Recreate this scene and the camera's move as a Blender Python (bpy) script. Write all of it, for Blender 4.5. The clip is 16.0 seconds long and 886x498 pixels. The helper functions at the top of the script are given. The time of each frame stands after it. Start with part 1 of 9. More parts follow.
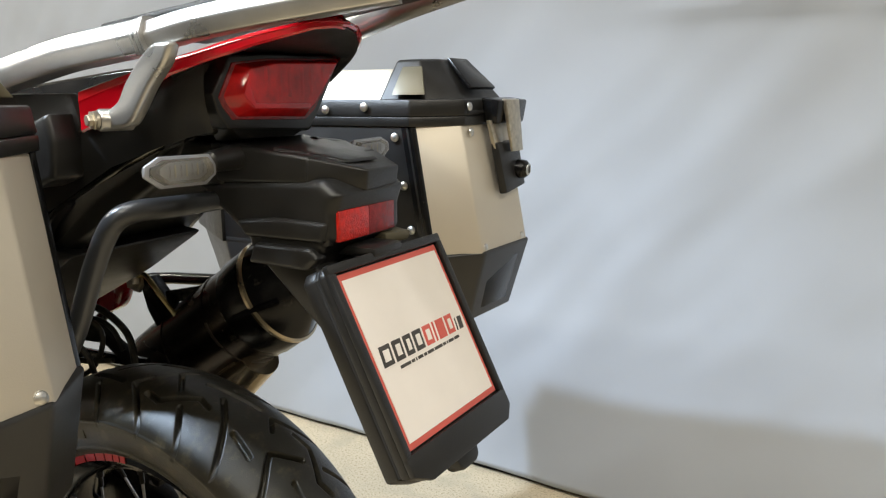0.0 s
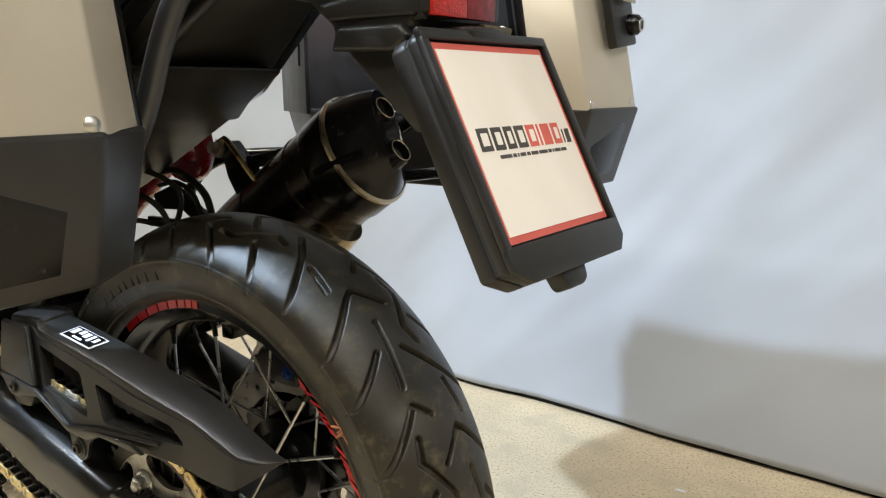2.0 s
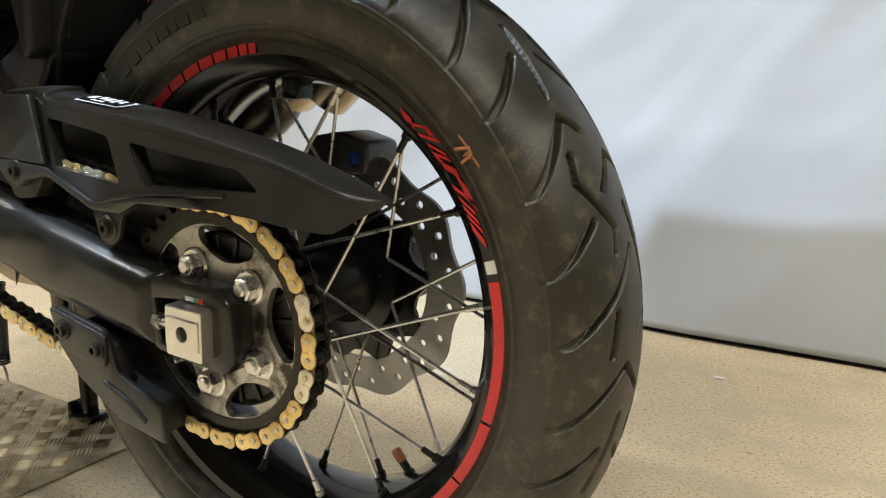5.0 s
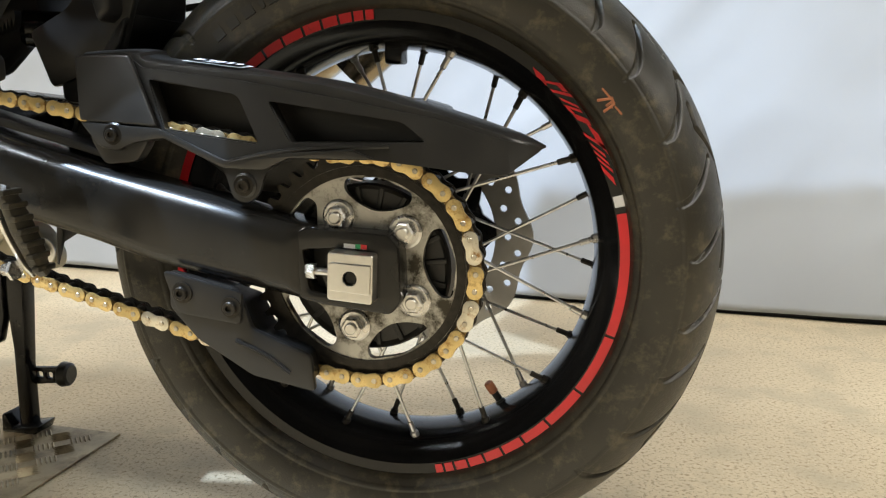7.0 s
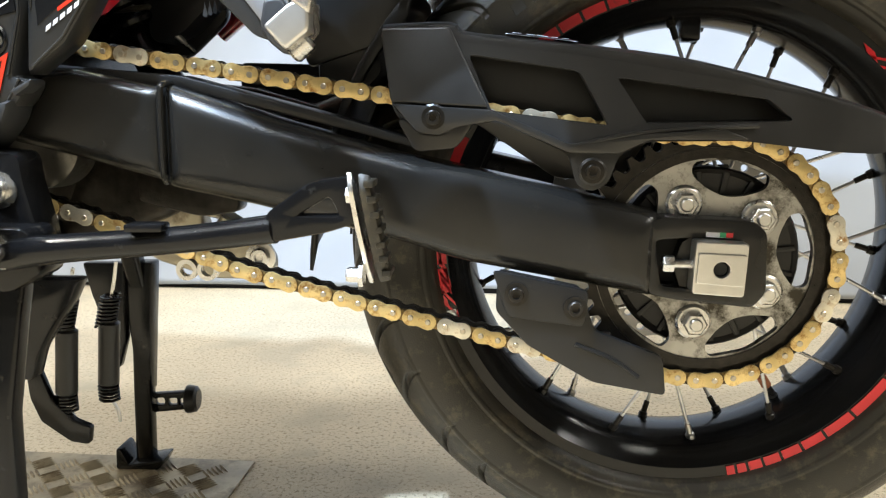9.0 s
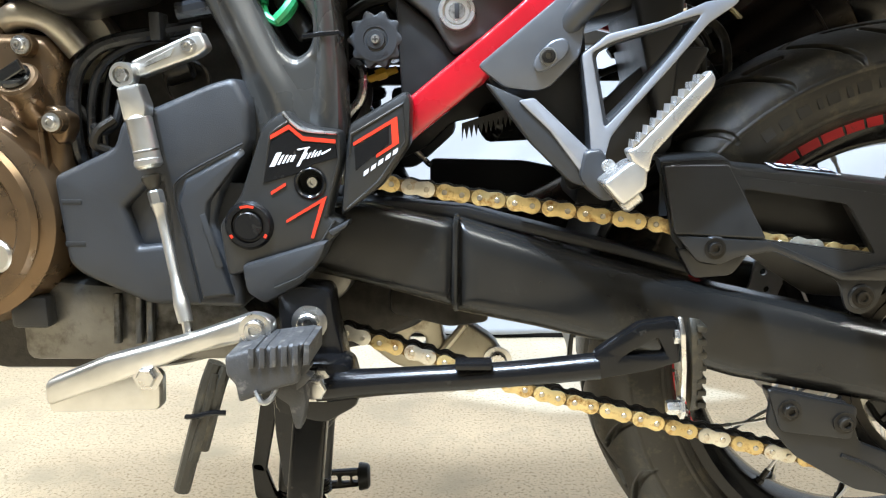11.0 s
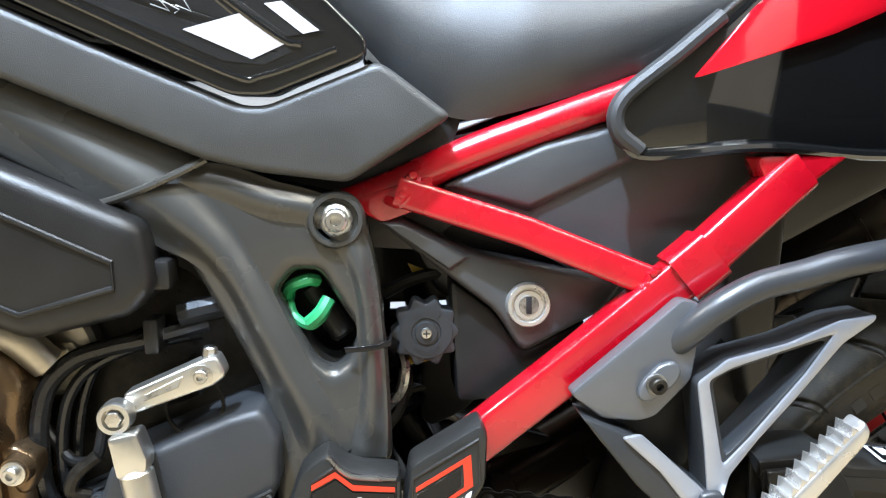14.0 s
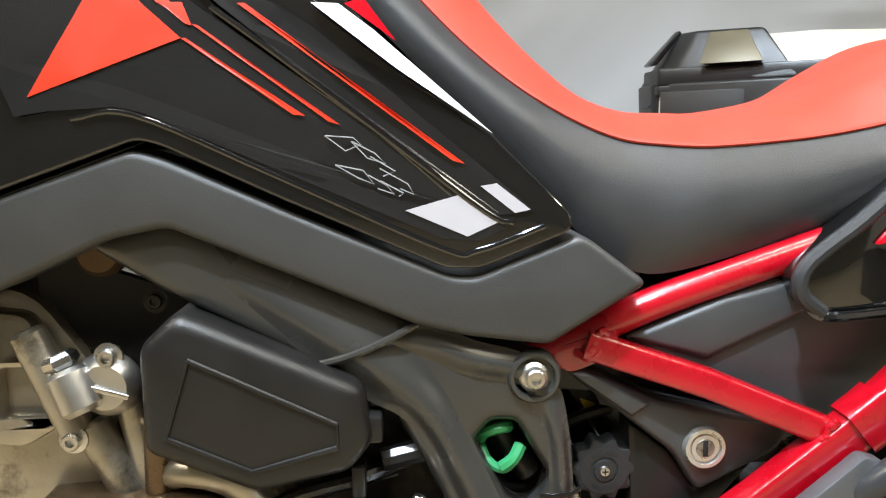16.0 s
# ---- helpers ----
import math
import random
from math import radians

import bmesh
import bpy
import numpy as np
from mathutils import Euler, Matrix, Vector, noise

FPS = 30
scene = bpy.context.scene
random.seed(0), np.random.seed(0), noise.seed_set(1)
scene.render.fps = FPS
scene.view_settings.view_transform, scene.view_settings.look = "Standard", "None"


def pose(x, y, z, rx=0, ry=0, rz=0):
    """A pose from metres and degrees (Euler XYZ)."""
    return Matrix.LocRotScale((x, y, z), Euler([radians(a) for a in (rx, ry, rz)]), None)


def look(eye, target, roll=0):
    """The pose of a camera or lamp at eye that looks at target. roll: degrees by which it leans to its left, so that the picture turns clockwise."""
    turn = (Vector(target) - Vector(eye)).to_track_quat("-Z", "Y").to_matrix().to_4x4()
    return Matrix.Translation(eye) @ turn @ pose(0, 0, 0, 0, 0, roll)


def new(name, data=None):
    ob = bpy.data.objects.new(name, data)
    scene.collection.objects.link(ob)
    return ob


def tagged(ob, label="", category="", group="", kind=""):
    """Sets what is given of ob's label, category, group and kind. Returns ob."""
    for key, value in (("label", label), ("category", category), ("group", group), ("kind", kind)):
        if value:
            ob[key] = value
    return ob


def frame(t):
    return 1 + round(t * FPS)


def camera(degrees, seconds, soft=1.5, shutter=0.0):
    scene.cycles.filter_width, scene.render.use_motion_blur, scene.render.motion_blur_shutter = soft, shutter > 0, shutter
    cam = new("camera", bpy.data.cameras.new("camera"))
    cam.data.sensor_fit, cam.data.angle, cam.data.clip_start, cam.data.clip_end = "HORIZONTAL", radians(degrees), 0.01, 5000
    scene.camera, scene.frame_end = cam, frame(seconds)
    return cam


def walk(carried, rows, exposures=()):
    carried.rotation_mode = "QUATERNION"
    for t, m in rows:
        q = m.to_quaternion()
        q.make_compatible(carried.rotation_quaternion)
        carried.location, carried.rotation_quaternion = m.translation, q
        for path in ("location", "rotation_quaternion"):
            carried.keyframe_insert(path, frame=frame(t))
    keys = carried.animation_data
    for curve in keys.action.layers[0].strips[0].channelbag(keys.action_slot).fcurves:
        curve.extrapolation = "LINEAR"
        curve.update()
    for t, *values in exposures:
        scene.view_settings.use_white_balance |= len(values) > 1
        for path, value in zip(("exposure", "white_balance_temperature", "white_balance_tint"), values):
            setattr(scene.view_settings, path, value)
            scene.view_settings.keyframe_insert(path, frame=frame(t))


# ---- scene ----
cam = camera(59.8, 16.0, soft=1.2)
PATH = [
    (0, (0.733, -0.605, 1.026), (-0.214, 1.112, 0.633), -0.4),
    (0.5, (0.737, -0.577, 0.984), (-0.262, 1.11, 0.586), -0.5),
    (1, (0.717, -0.571, 0.94), (-0.33, 1.085, 0.537), -0.6),
    (1.5, (0.702, -0.572, 0.885), (-0.388, 1.055, 0.48), -0.4),
    (2, (0.689, -0.56, 0.836), (-0.442, 1.038, 0.429), -0.3),
    (2.5, (0.675, -0.533, 0.79), (-0.496, 1.035, 0.377), -0.2),
    (3, (0.665, -0.504, 0.716), (-0.541, 1.036, 0.3), -0.2),
    (3.5, (0.652, -0.489, 0.675), (-0.569, 1.038, 0.255), -0.1),
    (4, (0.63, -0.494, 0.616), (-0.567, 1.052, 0.196), -0.1),
    (4.5, (0.568, -0.532, 0.575), (-0.547, 1.074, 0.155), -0.1),
    (4.7, (0.538, -0.547, 0.571), (-0.532, 1.091, 0.154), -0.2),
    (6.8, (0.261, -0.773, 0.532), (-0.223, 1.129, 0.148), -0.0),
    (7, (0.226, -0.783, 0.525), (-0.209, 1.13, 0.136), -0.1),
    (7.5, (0.117, -0.8, 0.498), (-0.214, 1.134, 0.108), -0.2),
    (8, (-0.005, -0.806, 0.503), (-0.26, 1.14, 0.117), -0.4),
    (8.5, (-0.107, -0.792, 0.505), (-0.309, 1.161, 0.124), -0.4),
    (9, (-0.179, -0.781, 0.505), (-0.325, 1.177, 0.124), -0.5),
    (9.5, (-0.277, -0.805, 0.537), (-0.396, 1.156, 0.163), -0.7),
    (10, (-0.344, -0.835, 0.573), (-0.447, 1.128, 0.202), -0.8),
    (10.2, (-0.365, -0.836, 0.582), (-0.464, 1.127, 0.212), -0.8),
    (12.3, (-0.522, -0.717, 0.683), (-0.538, 1.253, 0.342), -1.0),
    (12.5, (-0.526, -0.697, 0.696), (-0.525, 1.274, 0.355), -1.0),
    (13, (-0.542, -0.674, 0.72), (-0.489, 1.297, 0.383), -1.1),
    (13.5, (-0.552, -0.665, 0.772), (-0.437, 1.306, 0.449), -1.2),
    (14, (-0.56, -0.66, 0.817), (-0.403, 1.313, 0.53), -1.2),
    (14.5, (-0.564, -0.66, 0.858), (-0.399, 1.313, 0.576), -1.4),
    (15, (-0.587, -0.662, 0.885), (-0.427, 1.313, 0.617), -1.4),
    (15.5, (-0.618, -0.669, 0.91), (-0.49, 1.308, 0.634), -1.4),
    (16, (-0.68, -0.67, 0.934), (-0.578, 1.306, 0.645), -1.2),
]
EXPOSURES = [(0.0, -0.15, 6750, 10), (1.0, -0.13, 6750, 10), (2.0, 0.02, 6750, 10), (3.5, 0.10, 6800, 10), (4.5, 0.10, 6950, 10), (7.0, 0.26, 6600, 10), (8.5, 0.54, 6300, 10), (10.0, 0.53, 6300, 10), (12.5, 0.90, 5750, 10), (13.5, 0.74, 5950, 10), (14.5, 0.28, 6700, 10), (16.0, -0.18, 7100, 10)]
walk(cam, [(t, look(eye, target, roll)) for t, eye, target, roll in PATH], EXPOSURES)

# ---------------------------------------------------------------- light
world = bpy.data.worlds.new("room_air")
scene.world = world
world.use_nodes = True
world.node_tree.nodes["Background"].inputs[0].default_value = (0.75, 0.78, 0.85, 1)
world.node_tree.nodes["Background"].inputs[1].default_value = 0.05


def area(name, eye, target, size, size_y, watts, colour):
    d = bpy.data.lights.new(name, "AREA")
    d.shape, d.size, d.size_y, d.energy, d.color = "RECTANGLE", size, size_y, watts, colour
    ob = new(name, d)
    ob.matrix_world = look(eye, target)
    return ob


spot = bpy.data.lights.new("ceiling_spot_lamp", "SPOT")
spot.energy, spot.color, spot.spot_size, spot.spot_blend, spot.shadow_soft_size = 400, (0.60, 0.77, 1.0), radians(56), 1.0, 0.035
new("ceiling_spot_lamp", spot).matrix_world = look((-0.95, -0.85, 2.52), (0.10, 0.72, -0.12))
area("ceiling_tube_lamp", (0.5, -1.5, 2.72), (0.5, -1.499, 0), 1.5, 0.20, 40, (1.0, 0.98, 0.86))
area("ceiling_tube_lamp", (-1.4, -1.5, 2.72), (-1.4, -1.499, 0), 1.5, 0.20, 56, (0.80, 0.90, 1.0))
area("ceiling_tube_lamp", (-0.45, -0.50, 2.72), (-0.45, -0.499, 0), 2.4, 0.14, 44, (0.93, 0.97, 1.0))
area("ceiling_tube_lamp", (2.5, -0.5, 2.72), (2.5, -0.499, 0), 0.16, 1.3, 62, (1.0, 0.96, 0.86))
area("ceiling_tube_lamp", (-2.8, -0.5, 2.72), (-2.8, -0.499, 0), 0.16, 1.3, 66, (1.0, 0.96, 0.86))

# ---------------------------------------------------------------- materials


def mat(name, colour, rough=0.5, metal=0.0, vary=0.15, scale=30.0, bump=0.0, bump_scale=400.0, coat=0.0, rough_vary=0.1, dirt=None, dirt_amount=0.0, dirt_scale=14.0, ior=1.5):
    """A painted, moulded or metal surface: colour varied at two scales, gloss broken up, fine relief, dirt in blotches."""
    m = bpy.data.materials.new(name)
    m.use_nodes = True
    nt = m.node_tree
    n, ln = nt.nodes, nt.links
    b = n["Principled BSDF"]
    b.inputs["Metallic"].default_value = metal
    b.inputs["IOR"].default_value = ior
    if coat:
        b.inputs["Coat Weight"].default_value = coat
        b.inputs["Coat Roughness"].default_value = 0.03
    co = n.new("ShaderNodeTexCoord")
    big = n.new("ShaderNodeTexNoise")
    big.inputs["Scale"].default_value, big.inputs["Detail"].default_value = scale, 5
    fine = n.new("ShaderNodeTexNoise")
    fine.inputs["Scale"].default_value, fine.inputs["Detail"].default_value = bump_scale, 3
    own = n.new("ShaderNodeObjectInfo")
    far = n.new("ShaderNodeVectorMath")
    far.operation = "SCALE"
    far.inputs[0].default_value = (13.0, 7.0, 5.0)
    ln.new(own.outputs["Random"], far.inputs["Scale"])
    place = n.new("ShaderNodeVectorMath")
    ln.new(co.outputs["Object"], place.inputs[0])
    ln.new(far.outputs["Vector"], place.inputs[1])
    ln.new(place.outputs["Vector"], big.inputs["Vector"])
    ln.new(place.outputs["Vector"], fine.inputs["Vector"])
    ramp = n.new("ShaderNodeMapRange")
    ramp.inputs["From Min"].default_value, ramp.inputs["From Max"].default_value = 0.3, 0.7
    ramp.inputs["To Min"].default_value, ramp.inputs["To Max"].default_value = 1 - vary, 1 + vary
    ln.new(big.outputs["Fac"], ramp.inputs["Value"])
    mul = n.new("ShaderNodeVectorMath")
    mul.operation = "SCALE"
    mul.inputs[0].default_value = colour
    ln.new(ramp.outputs["Result"], mul.inputs["Scale"])
    out = mul.outputs["Vector"]
    if dirt:
        blot = n.new("ShaderNodeTexNoise")
        blot.inputs["Scale"].default_value, blot.inputs["Detail"].default_value = dirt_scale, 8
        blot.inputs["Roughness"].default_value = 0.7
        ln.new(place.outputs["Vector"], blot.inputs["Vector"])
        edge = n.new("ShaderNodeMapRange")
        edge.inputs["From Min"].default_value, edge.inputs["From Max"].default_value = 0.62 - dirt_amount * 0.3, 0.78 - dirt_amount * 0.3
        ln.new(blot.outputs["Fac"], edge.inputs["Value"])
        mix = n.new("ShaderNodeMix")
        mix.data_type = "RGBA"
        ln.new(edge.outputs["Result"], mix.inputs["Factor"])
        ln.new(out, mix.inputs[6])
        mix.inputs[7].default_value = (*dirt, 1)
        out = mix.outputs[2]
    ln.new(out, b.inputs["Base Color"])
    rr = n.new("ShaderNodeMapRange")
    rr.inputs["To Min"].default_value, rr.inputs["To Max"].default_value = max(rough - rough_vary, 0.02), min(rough + rough_vary, 1)
    ln.new(big.outputs["Fac"], rr.inputs["Value"])
    ln.new(rr.outputs["Result"], b.inputs["Roughness"])
    if bump:
        bp = n.new("ShaderNodeBump")
        bp.inputs["Strength"].default_value, bp.inputs["Distance"].default_value = bump, 0.001
        ln.new(fine.outputs["Fac"], bp.inputs["Height"])
        ln.new(bp.outputs["Normal"], b.inputs["Normal"])
    return m


RUBBER = mat("tyre_rubber", (0.021, 0.0182, 0.0122), 0.39, vary=0.35, scale=16, bump=0.35, bump_scale=900, rough_vary=0.08, dirt=(0.075, 0.062, 0.038), dirt_amount=0.34, dirt_scale=46, ior=1.5)
BLACK_PLASTIC = mat("grained_black_plastic", (0.0125, 0.0120, 0.0115), 0.36, vary=0.2, bump=0.2, bump_scale=1400, rough_vary=0.12, ior=1.45)
GUARD_PLASTIC = mat("satin_black_guard_plastic", (0.022, 0.0212, 0.0198), 0.33, vary=0.15, bump=0.15, bump_scale=1400, rough_vary=0.08)
GREY_PLASTIC = mat("dark_grey_plastic", (0.024, 0.0252, 0.027), 0.42, vary=0.12, bump=0.3, bump_scale=1600)
COVER_GREY = mat("charcoal_cover_paint", (0.022, 0.0232, 0.025), 0.46, vary=0.1, bump=0.3, bump_scale=1500)
PLATE_GREY = mat("satin_graphite_plate", (0.016, 0.016, 0.0155), 0.36, vary=0.1, bump=0.2, bump_scale=1400)
SATIN_BLACK = mat("satin_black_paint", (0.0058, 0.0058, 0.0062), 0.20, vary=0.25, scale=18, bump=0.08, bump_scale=700, dirt=(0.06, 0.055, 0.045), dirt_amount=0.02, dirt_scale=60, ior=1.38)
SWINGARM_BLACK = mat("anodised_black_swingarm", (0.0135, 0.0128, 0.0115), 0.25, vary=0.35, scale=9, ior=1.42, bump=0.05, bump_scale=500, rough_vary=0.04, dirt=(0.03, 0.028, 0.024), dirt_amount=0.03, dirt_scale=26)
GLOSS_BLACK = mat("gloss_black_lacquer", (0.006, 0.006, 0.006), 0.08, vary=0.1, coat=1.0, rough_vary=0.03)
GLOSS_GREY = mat("gloss_graphite_lacquer", (0.013, 0.013, 0.0135), 0.12, vary=0.1, coat=1.0, rough_vary=0.04)
RED_PAINT = mat("red_frame_paint", (0.40, 0.0022, 0.0105), 0.28, vary=0.1, coat=0.8, rough_vary=0.08, bump=0.06, bump_scale=120)
RED_BODY = mat("candy_red_lacquer", (0.52, 0.004, 0.012), 0.12, vary=0.06, coat=1.0, rough_vary=0.03)
ORANGE = mat("orange_decal", (0.62, 0.034, 0.012), 0.35, vary=0.05)
RIM_TAPE = mat("red_rim_tape", (0.62, 0.018, 0.025), 0.32, vary=0.08, dirt=(0.06, 0.02, 0.02), dirt_amount=0.02, dirt_scale=80)
WHITE = mat("white_decal", (0.74, 0.74, 0.76), 0.4, vary=0.04)
LIGHT_GREY = mat("light_grey_decal", (0.30, 0.30, 0.305), 0.4, vary=0.05)
ALLOY = mat("cast_alloy", (0.62, 0.61, 0.58), 0.36, metal=1.0, vary=0.12, bump=0.1, bump_scale=500)
SILVER_PAINT = mat("silver_paint", (0.47, 0.46, 0.44), 0.30, metal=0.8, vary=0.08, bump=0.15, bump_scale=900)
STEEL = mat("bright_steel", (0.60, 0.59, 0.57), 0.28, metal=1.0, vary=0.15, scale=60)
SPOKE_STEEL = mat("spoke_steel", (0.52, 0.51, 0.50), 0.30, metal=1.0, vary=0.2, scale=80)
WORN_STEEL = mat("worn_sprocket_steel", (0.42, 0.41, 0.38), 0.42, metal=0.9, vary=0.2, scale=40, dirt=(0.05, 0.045, 0.035), dirt_amount=0.55, dirt_scale=44)
CHROME = mat("worn_chrome", (0.62, 0.61, 0.59), 0.28, metal=0.8, vary=0.08, scale=40)
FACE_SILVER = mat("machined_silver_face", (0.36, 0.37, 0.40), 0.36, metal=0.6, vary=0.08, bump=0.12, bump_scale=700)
BLOCK_GREY = mat("pale_lilac_grey_decal", (0.47, 0.455, 0.485), 0.35, vary=0.04)
GREASE = mat("greasy_black_steel", (0.022, 0.019, 0.015), 0.32, metal=0.4, vary=0.4, scale=120, bump=0.3, bump_scale=600, ior=1.38)
CHAIN_GOLD = mat("gold_chain_plate", (0.66, 0.50, 0.22), 0.33, metal=0.65, vary=0.3, scale=45, dirt=(0.27, 0.13, 0.03), dirt_amount=0.42, dirt_scale=90)
CHAIN_SILVER = mat("bare_chain_plate", (0.60, 0.56, 0.46), 0.33, metal=0.75, vary=0.3, scale=45, dirt=(0.27, 0.14, 0.04), dirt_amount=0.35, dirt_scale=90)
CHAIN_INNER = mat("oily_inner_chain_plate", (0.20, 0.13, 0.045), 0.4, metal=0.6, vary=0.3, scale=60, dirt=(0.03, 0.022, 0.012), dirt_amount=0.5, dirt_scale=90)
CHAIN_PIN = mat("chain_pin_steel", (0.50, 0.45, 0.36), 0.35, metal=0.9, vary=0.2, scale=120)
CASE_ALU = mat("brushed_case_aluminium", (0.60, 0.545, 0.455), 0.50, metal=0.5, vary=0.05, scale=8, bump=0.12, bump_scale=900)
EXHAUST_DARK = mat("blackened_steel_silencer", (0.060, 0.050, 0.042), 0.26, metal=0.9, vary=0.2, scale=14)
EXHAUST_BARE = mat("bare_steel_silencer", (0.50, 0.42, 0.30), 0.25, metal=1.0, vary=0.15, scale=12)
LOWER_ALU = mat("grimy_lower_case_alloy", (0.15, 0.142, 0.125), 0.34, metal=0.85, vary=0.2, bump=0.2, bump_scale=300, dirt=(0.05, 0.043, 0.032), dirt_amount=0.4, dirt_scale=22)
BRONZE = mat("bronze_engine_paint", (0.15, 0.098, 0.054), 0.29, metal=0.75, vary=0.15, bump=0.12, bump_scale=500)
ENGINE_ALU = mat("engine_aluminium", (0.40, 0.37, 0.31), 0.34, metal=0.85, vary=0.15, bump=0.2, bump_scale=300, dirt=(0.10, 0.085, 0.06), dirt_amount=0.25, dirt_scale=22)
SEAT_BLACK = mat("black_seat_vinyl", (0.034, 0.0346, 0.0355), 0.40, vary=0.08, bump=0.22, bump_scale=1300)
SEAT_RED = mat("coral_red_seat_vinyl", (0.55, 0.052, 0.030), 0.50, vary=0.05, bump=0.2, bump_scale=1300)
GREEN = mat("green_strap", (0.030, 0.30, 0.115), 0.4, vary=0.08)
YELLOW = mat("yellow_cable_tag", (0.62, 0.40, 0.03), 0.45, vary=0.1)
BLUE = mat("blue_anodised", (0.03, 0.09, 0.35), 0.3, metal=0.6)
BRASS = mat("polished_brass_edge", (0.80, 0.66, 0.36), 0.22, metal=1.0, vary=0.1)
TAN_MARK = mat("tan_moulded_mark", (0.36, 0.13, 0.06), 0.6, vary=0.2)
SIGN_WHITE = mat("sign_face_white", (0.78, 0.73, 0.68), 0.35, vary=0.02)
SIGN_EDGE = mat("sign_edge_red", (0.58, 0.10, 0.075), 0.4, vary=0.05)
SIGN_DARK = mat("sign_dark_print", (0.05, 0.045, 0.04), 0.5)
RACK_GREY = mat("satin_grey_steel", (0.052, 0.054, 0.058), 0.32, metal=0.4, vary=0.1, scale=16)
# near-black that puts shade into the colour of holes, slots and gaps
PIT = mat("recess_shade", (0.010, 0.0098, 0.0095), 0.7)
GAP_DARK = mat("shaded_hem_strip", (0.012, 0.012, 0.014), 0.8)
PLATE_ALU = mat("checker_plate_aluminium", (0.36, 0.295, 0.19), 0.42, metal=0.55, vary=0.3, scale=18, dirt=(0.17, 0.125, 0.07), dirt_amount=0.5, dirt_scale=20)

SIDE_COVER = mat("slate_side_cover", (0.050, 0.0515, 0.053), 0.32, vary=0.08, bump=0.3, bump_scale=1600)
DISC_STEEL = mat("dull_rotor_steel", (0.24, 0.235, 0.23), 0.38, metal=0.95, vary=0.15, scale=30)
PEG_RUBBER = mat("scuffed_peg_rubber", (0.045, 0.045, 0.046), 0.5, vary=0.3, scale=50, bump=0.5, bump_scale=500, dirt=(0.20, 0.19, 0.17), dirt_amount=0.22, dirt_scale=60)
CASE_INLAY = mat("dull_case_inlay", (0.11, 0.095, 0.060), 0.42, metal=0.3, vary=0.06, bump=0.1, bump_scale=900)
LINK_ALU = mat("dull_linkage_alloy", (0.42, 0.38, 0.29), 0.42, metal=0.6, vary=0.15, bump=0.2, bump_scale=300, dirt=(0.16, 0.13, 0.085), dirt_amount=0.2, dirt_scale=26)


def lens(name, colour, rough=0.06):
    m = bpy.data.materials.new(name)
    m.use_nodes = True
    b = m.node_tree.nodes["Principled BSDF"]
    b.inputs["Base Color"].default_value = (*colour, 1)
    b.inputs["Roughness"].default_value = rough
    b.inputs["Transmission Weight"].default_value = 0.95
    b.inputs["Coat Weight"].default_value = 0.3
    return m


RED_LENS = mat("red_lamp_lens", (0.52, 0.008, 0.010), 0.10, vary=0.35, scale=60, bump=0.35, bump_scale=110, rough_vary=0.05)
CLEAR_LENS = lens("clear_lamp_lens", (0.85, 0.83, 0.78))
REFLECTOR_RED = mat("red_reflector", (0.50, 0.014, 0.008), 0.22, vary=0.3, scale=160, bump=0.8, bump_scale=500)
REFLECTOR_DEEP = mat("deep_red_reflector", (0.20, 0.008, 0.010), 0.22, vary=0.3, scale=160, bump=0.8, bump_scale=500)

# concrete floor: warm screed with fine speckles and worn patches


def floor_material():
    m = mat("warm_concrete_floor", (0.59, 0.494, 0.345), 0.60, vary=0.10, scale=3.0, bump=0.35, bump_scale=160)
    nt = m.node_tree
    n, ln = nt.nodes, nt.links
    b = n["Principled BSDF"]
    old = b.inputs["Base Color"].links[0].from_socket
    co = n.new("ShaderNodeTexCoord")
    last = old
    for scale, lo, hi, colour in ((170, 0.52, 0.70, (0.30, 0.225, 0.13)), (60, 0.67, 0.75, (0.33, 0.25, 0.15)), (330, 0.62, 0.70, (0.20, 0.145, 0.085)), (240, 0.60, 0.70, (0.70, 0.63, 0.48)), (9, 0.5, 0.75, (0.44, 0.38, 0.27))):
        t = n.new("ShaderNodeTexNoise")
        t.inputs["Scale"].default_value, t.inputs["Detail"].default_value = scale, 4
        ln.new(co.outputs["Object"], t.inputs["Vector"])
        r = n.new("ShaderNodeMapRange")
        r.inputs["From Min"].default_value, r.inputs["From Max"].default_value = lo, hi
        ln.new(t.outputs["Fac"], r.inputs["Value"])
        mix = n.new("ShaderNodeMix")
        mix.data_type = "RGBA"
        ln.new(r.outputs["Result"], mix.inputs["Factor"])
        ln.new(last, mix.inputs[6])
        mix.inputs[7].default_value = (*colour, 1)
        last = mix.outputs[2]
    ln.new(last, b.inputs["Base Color"])
    return m


FLOOR = floor_material()
CLOTH = mat("pale_blue_grey_cloth", (0.395, 0.425, 0.475), 0.75, vary=0.05, scale=2.0, bump=0.25, bump_scale=700)
WALL_PAINT = mat("cream_wall_paint", (0.21, 0.20, 0.175), 0.8, vary=0.06, scale=2)
CEILING_PAINT = mat("white_ceiling_paint", (0.36, 0.35, 0.33), 0.85, vary=0.05, scale=2)

# ---------------------------------------------------------------- mesh helpers


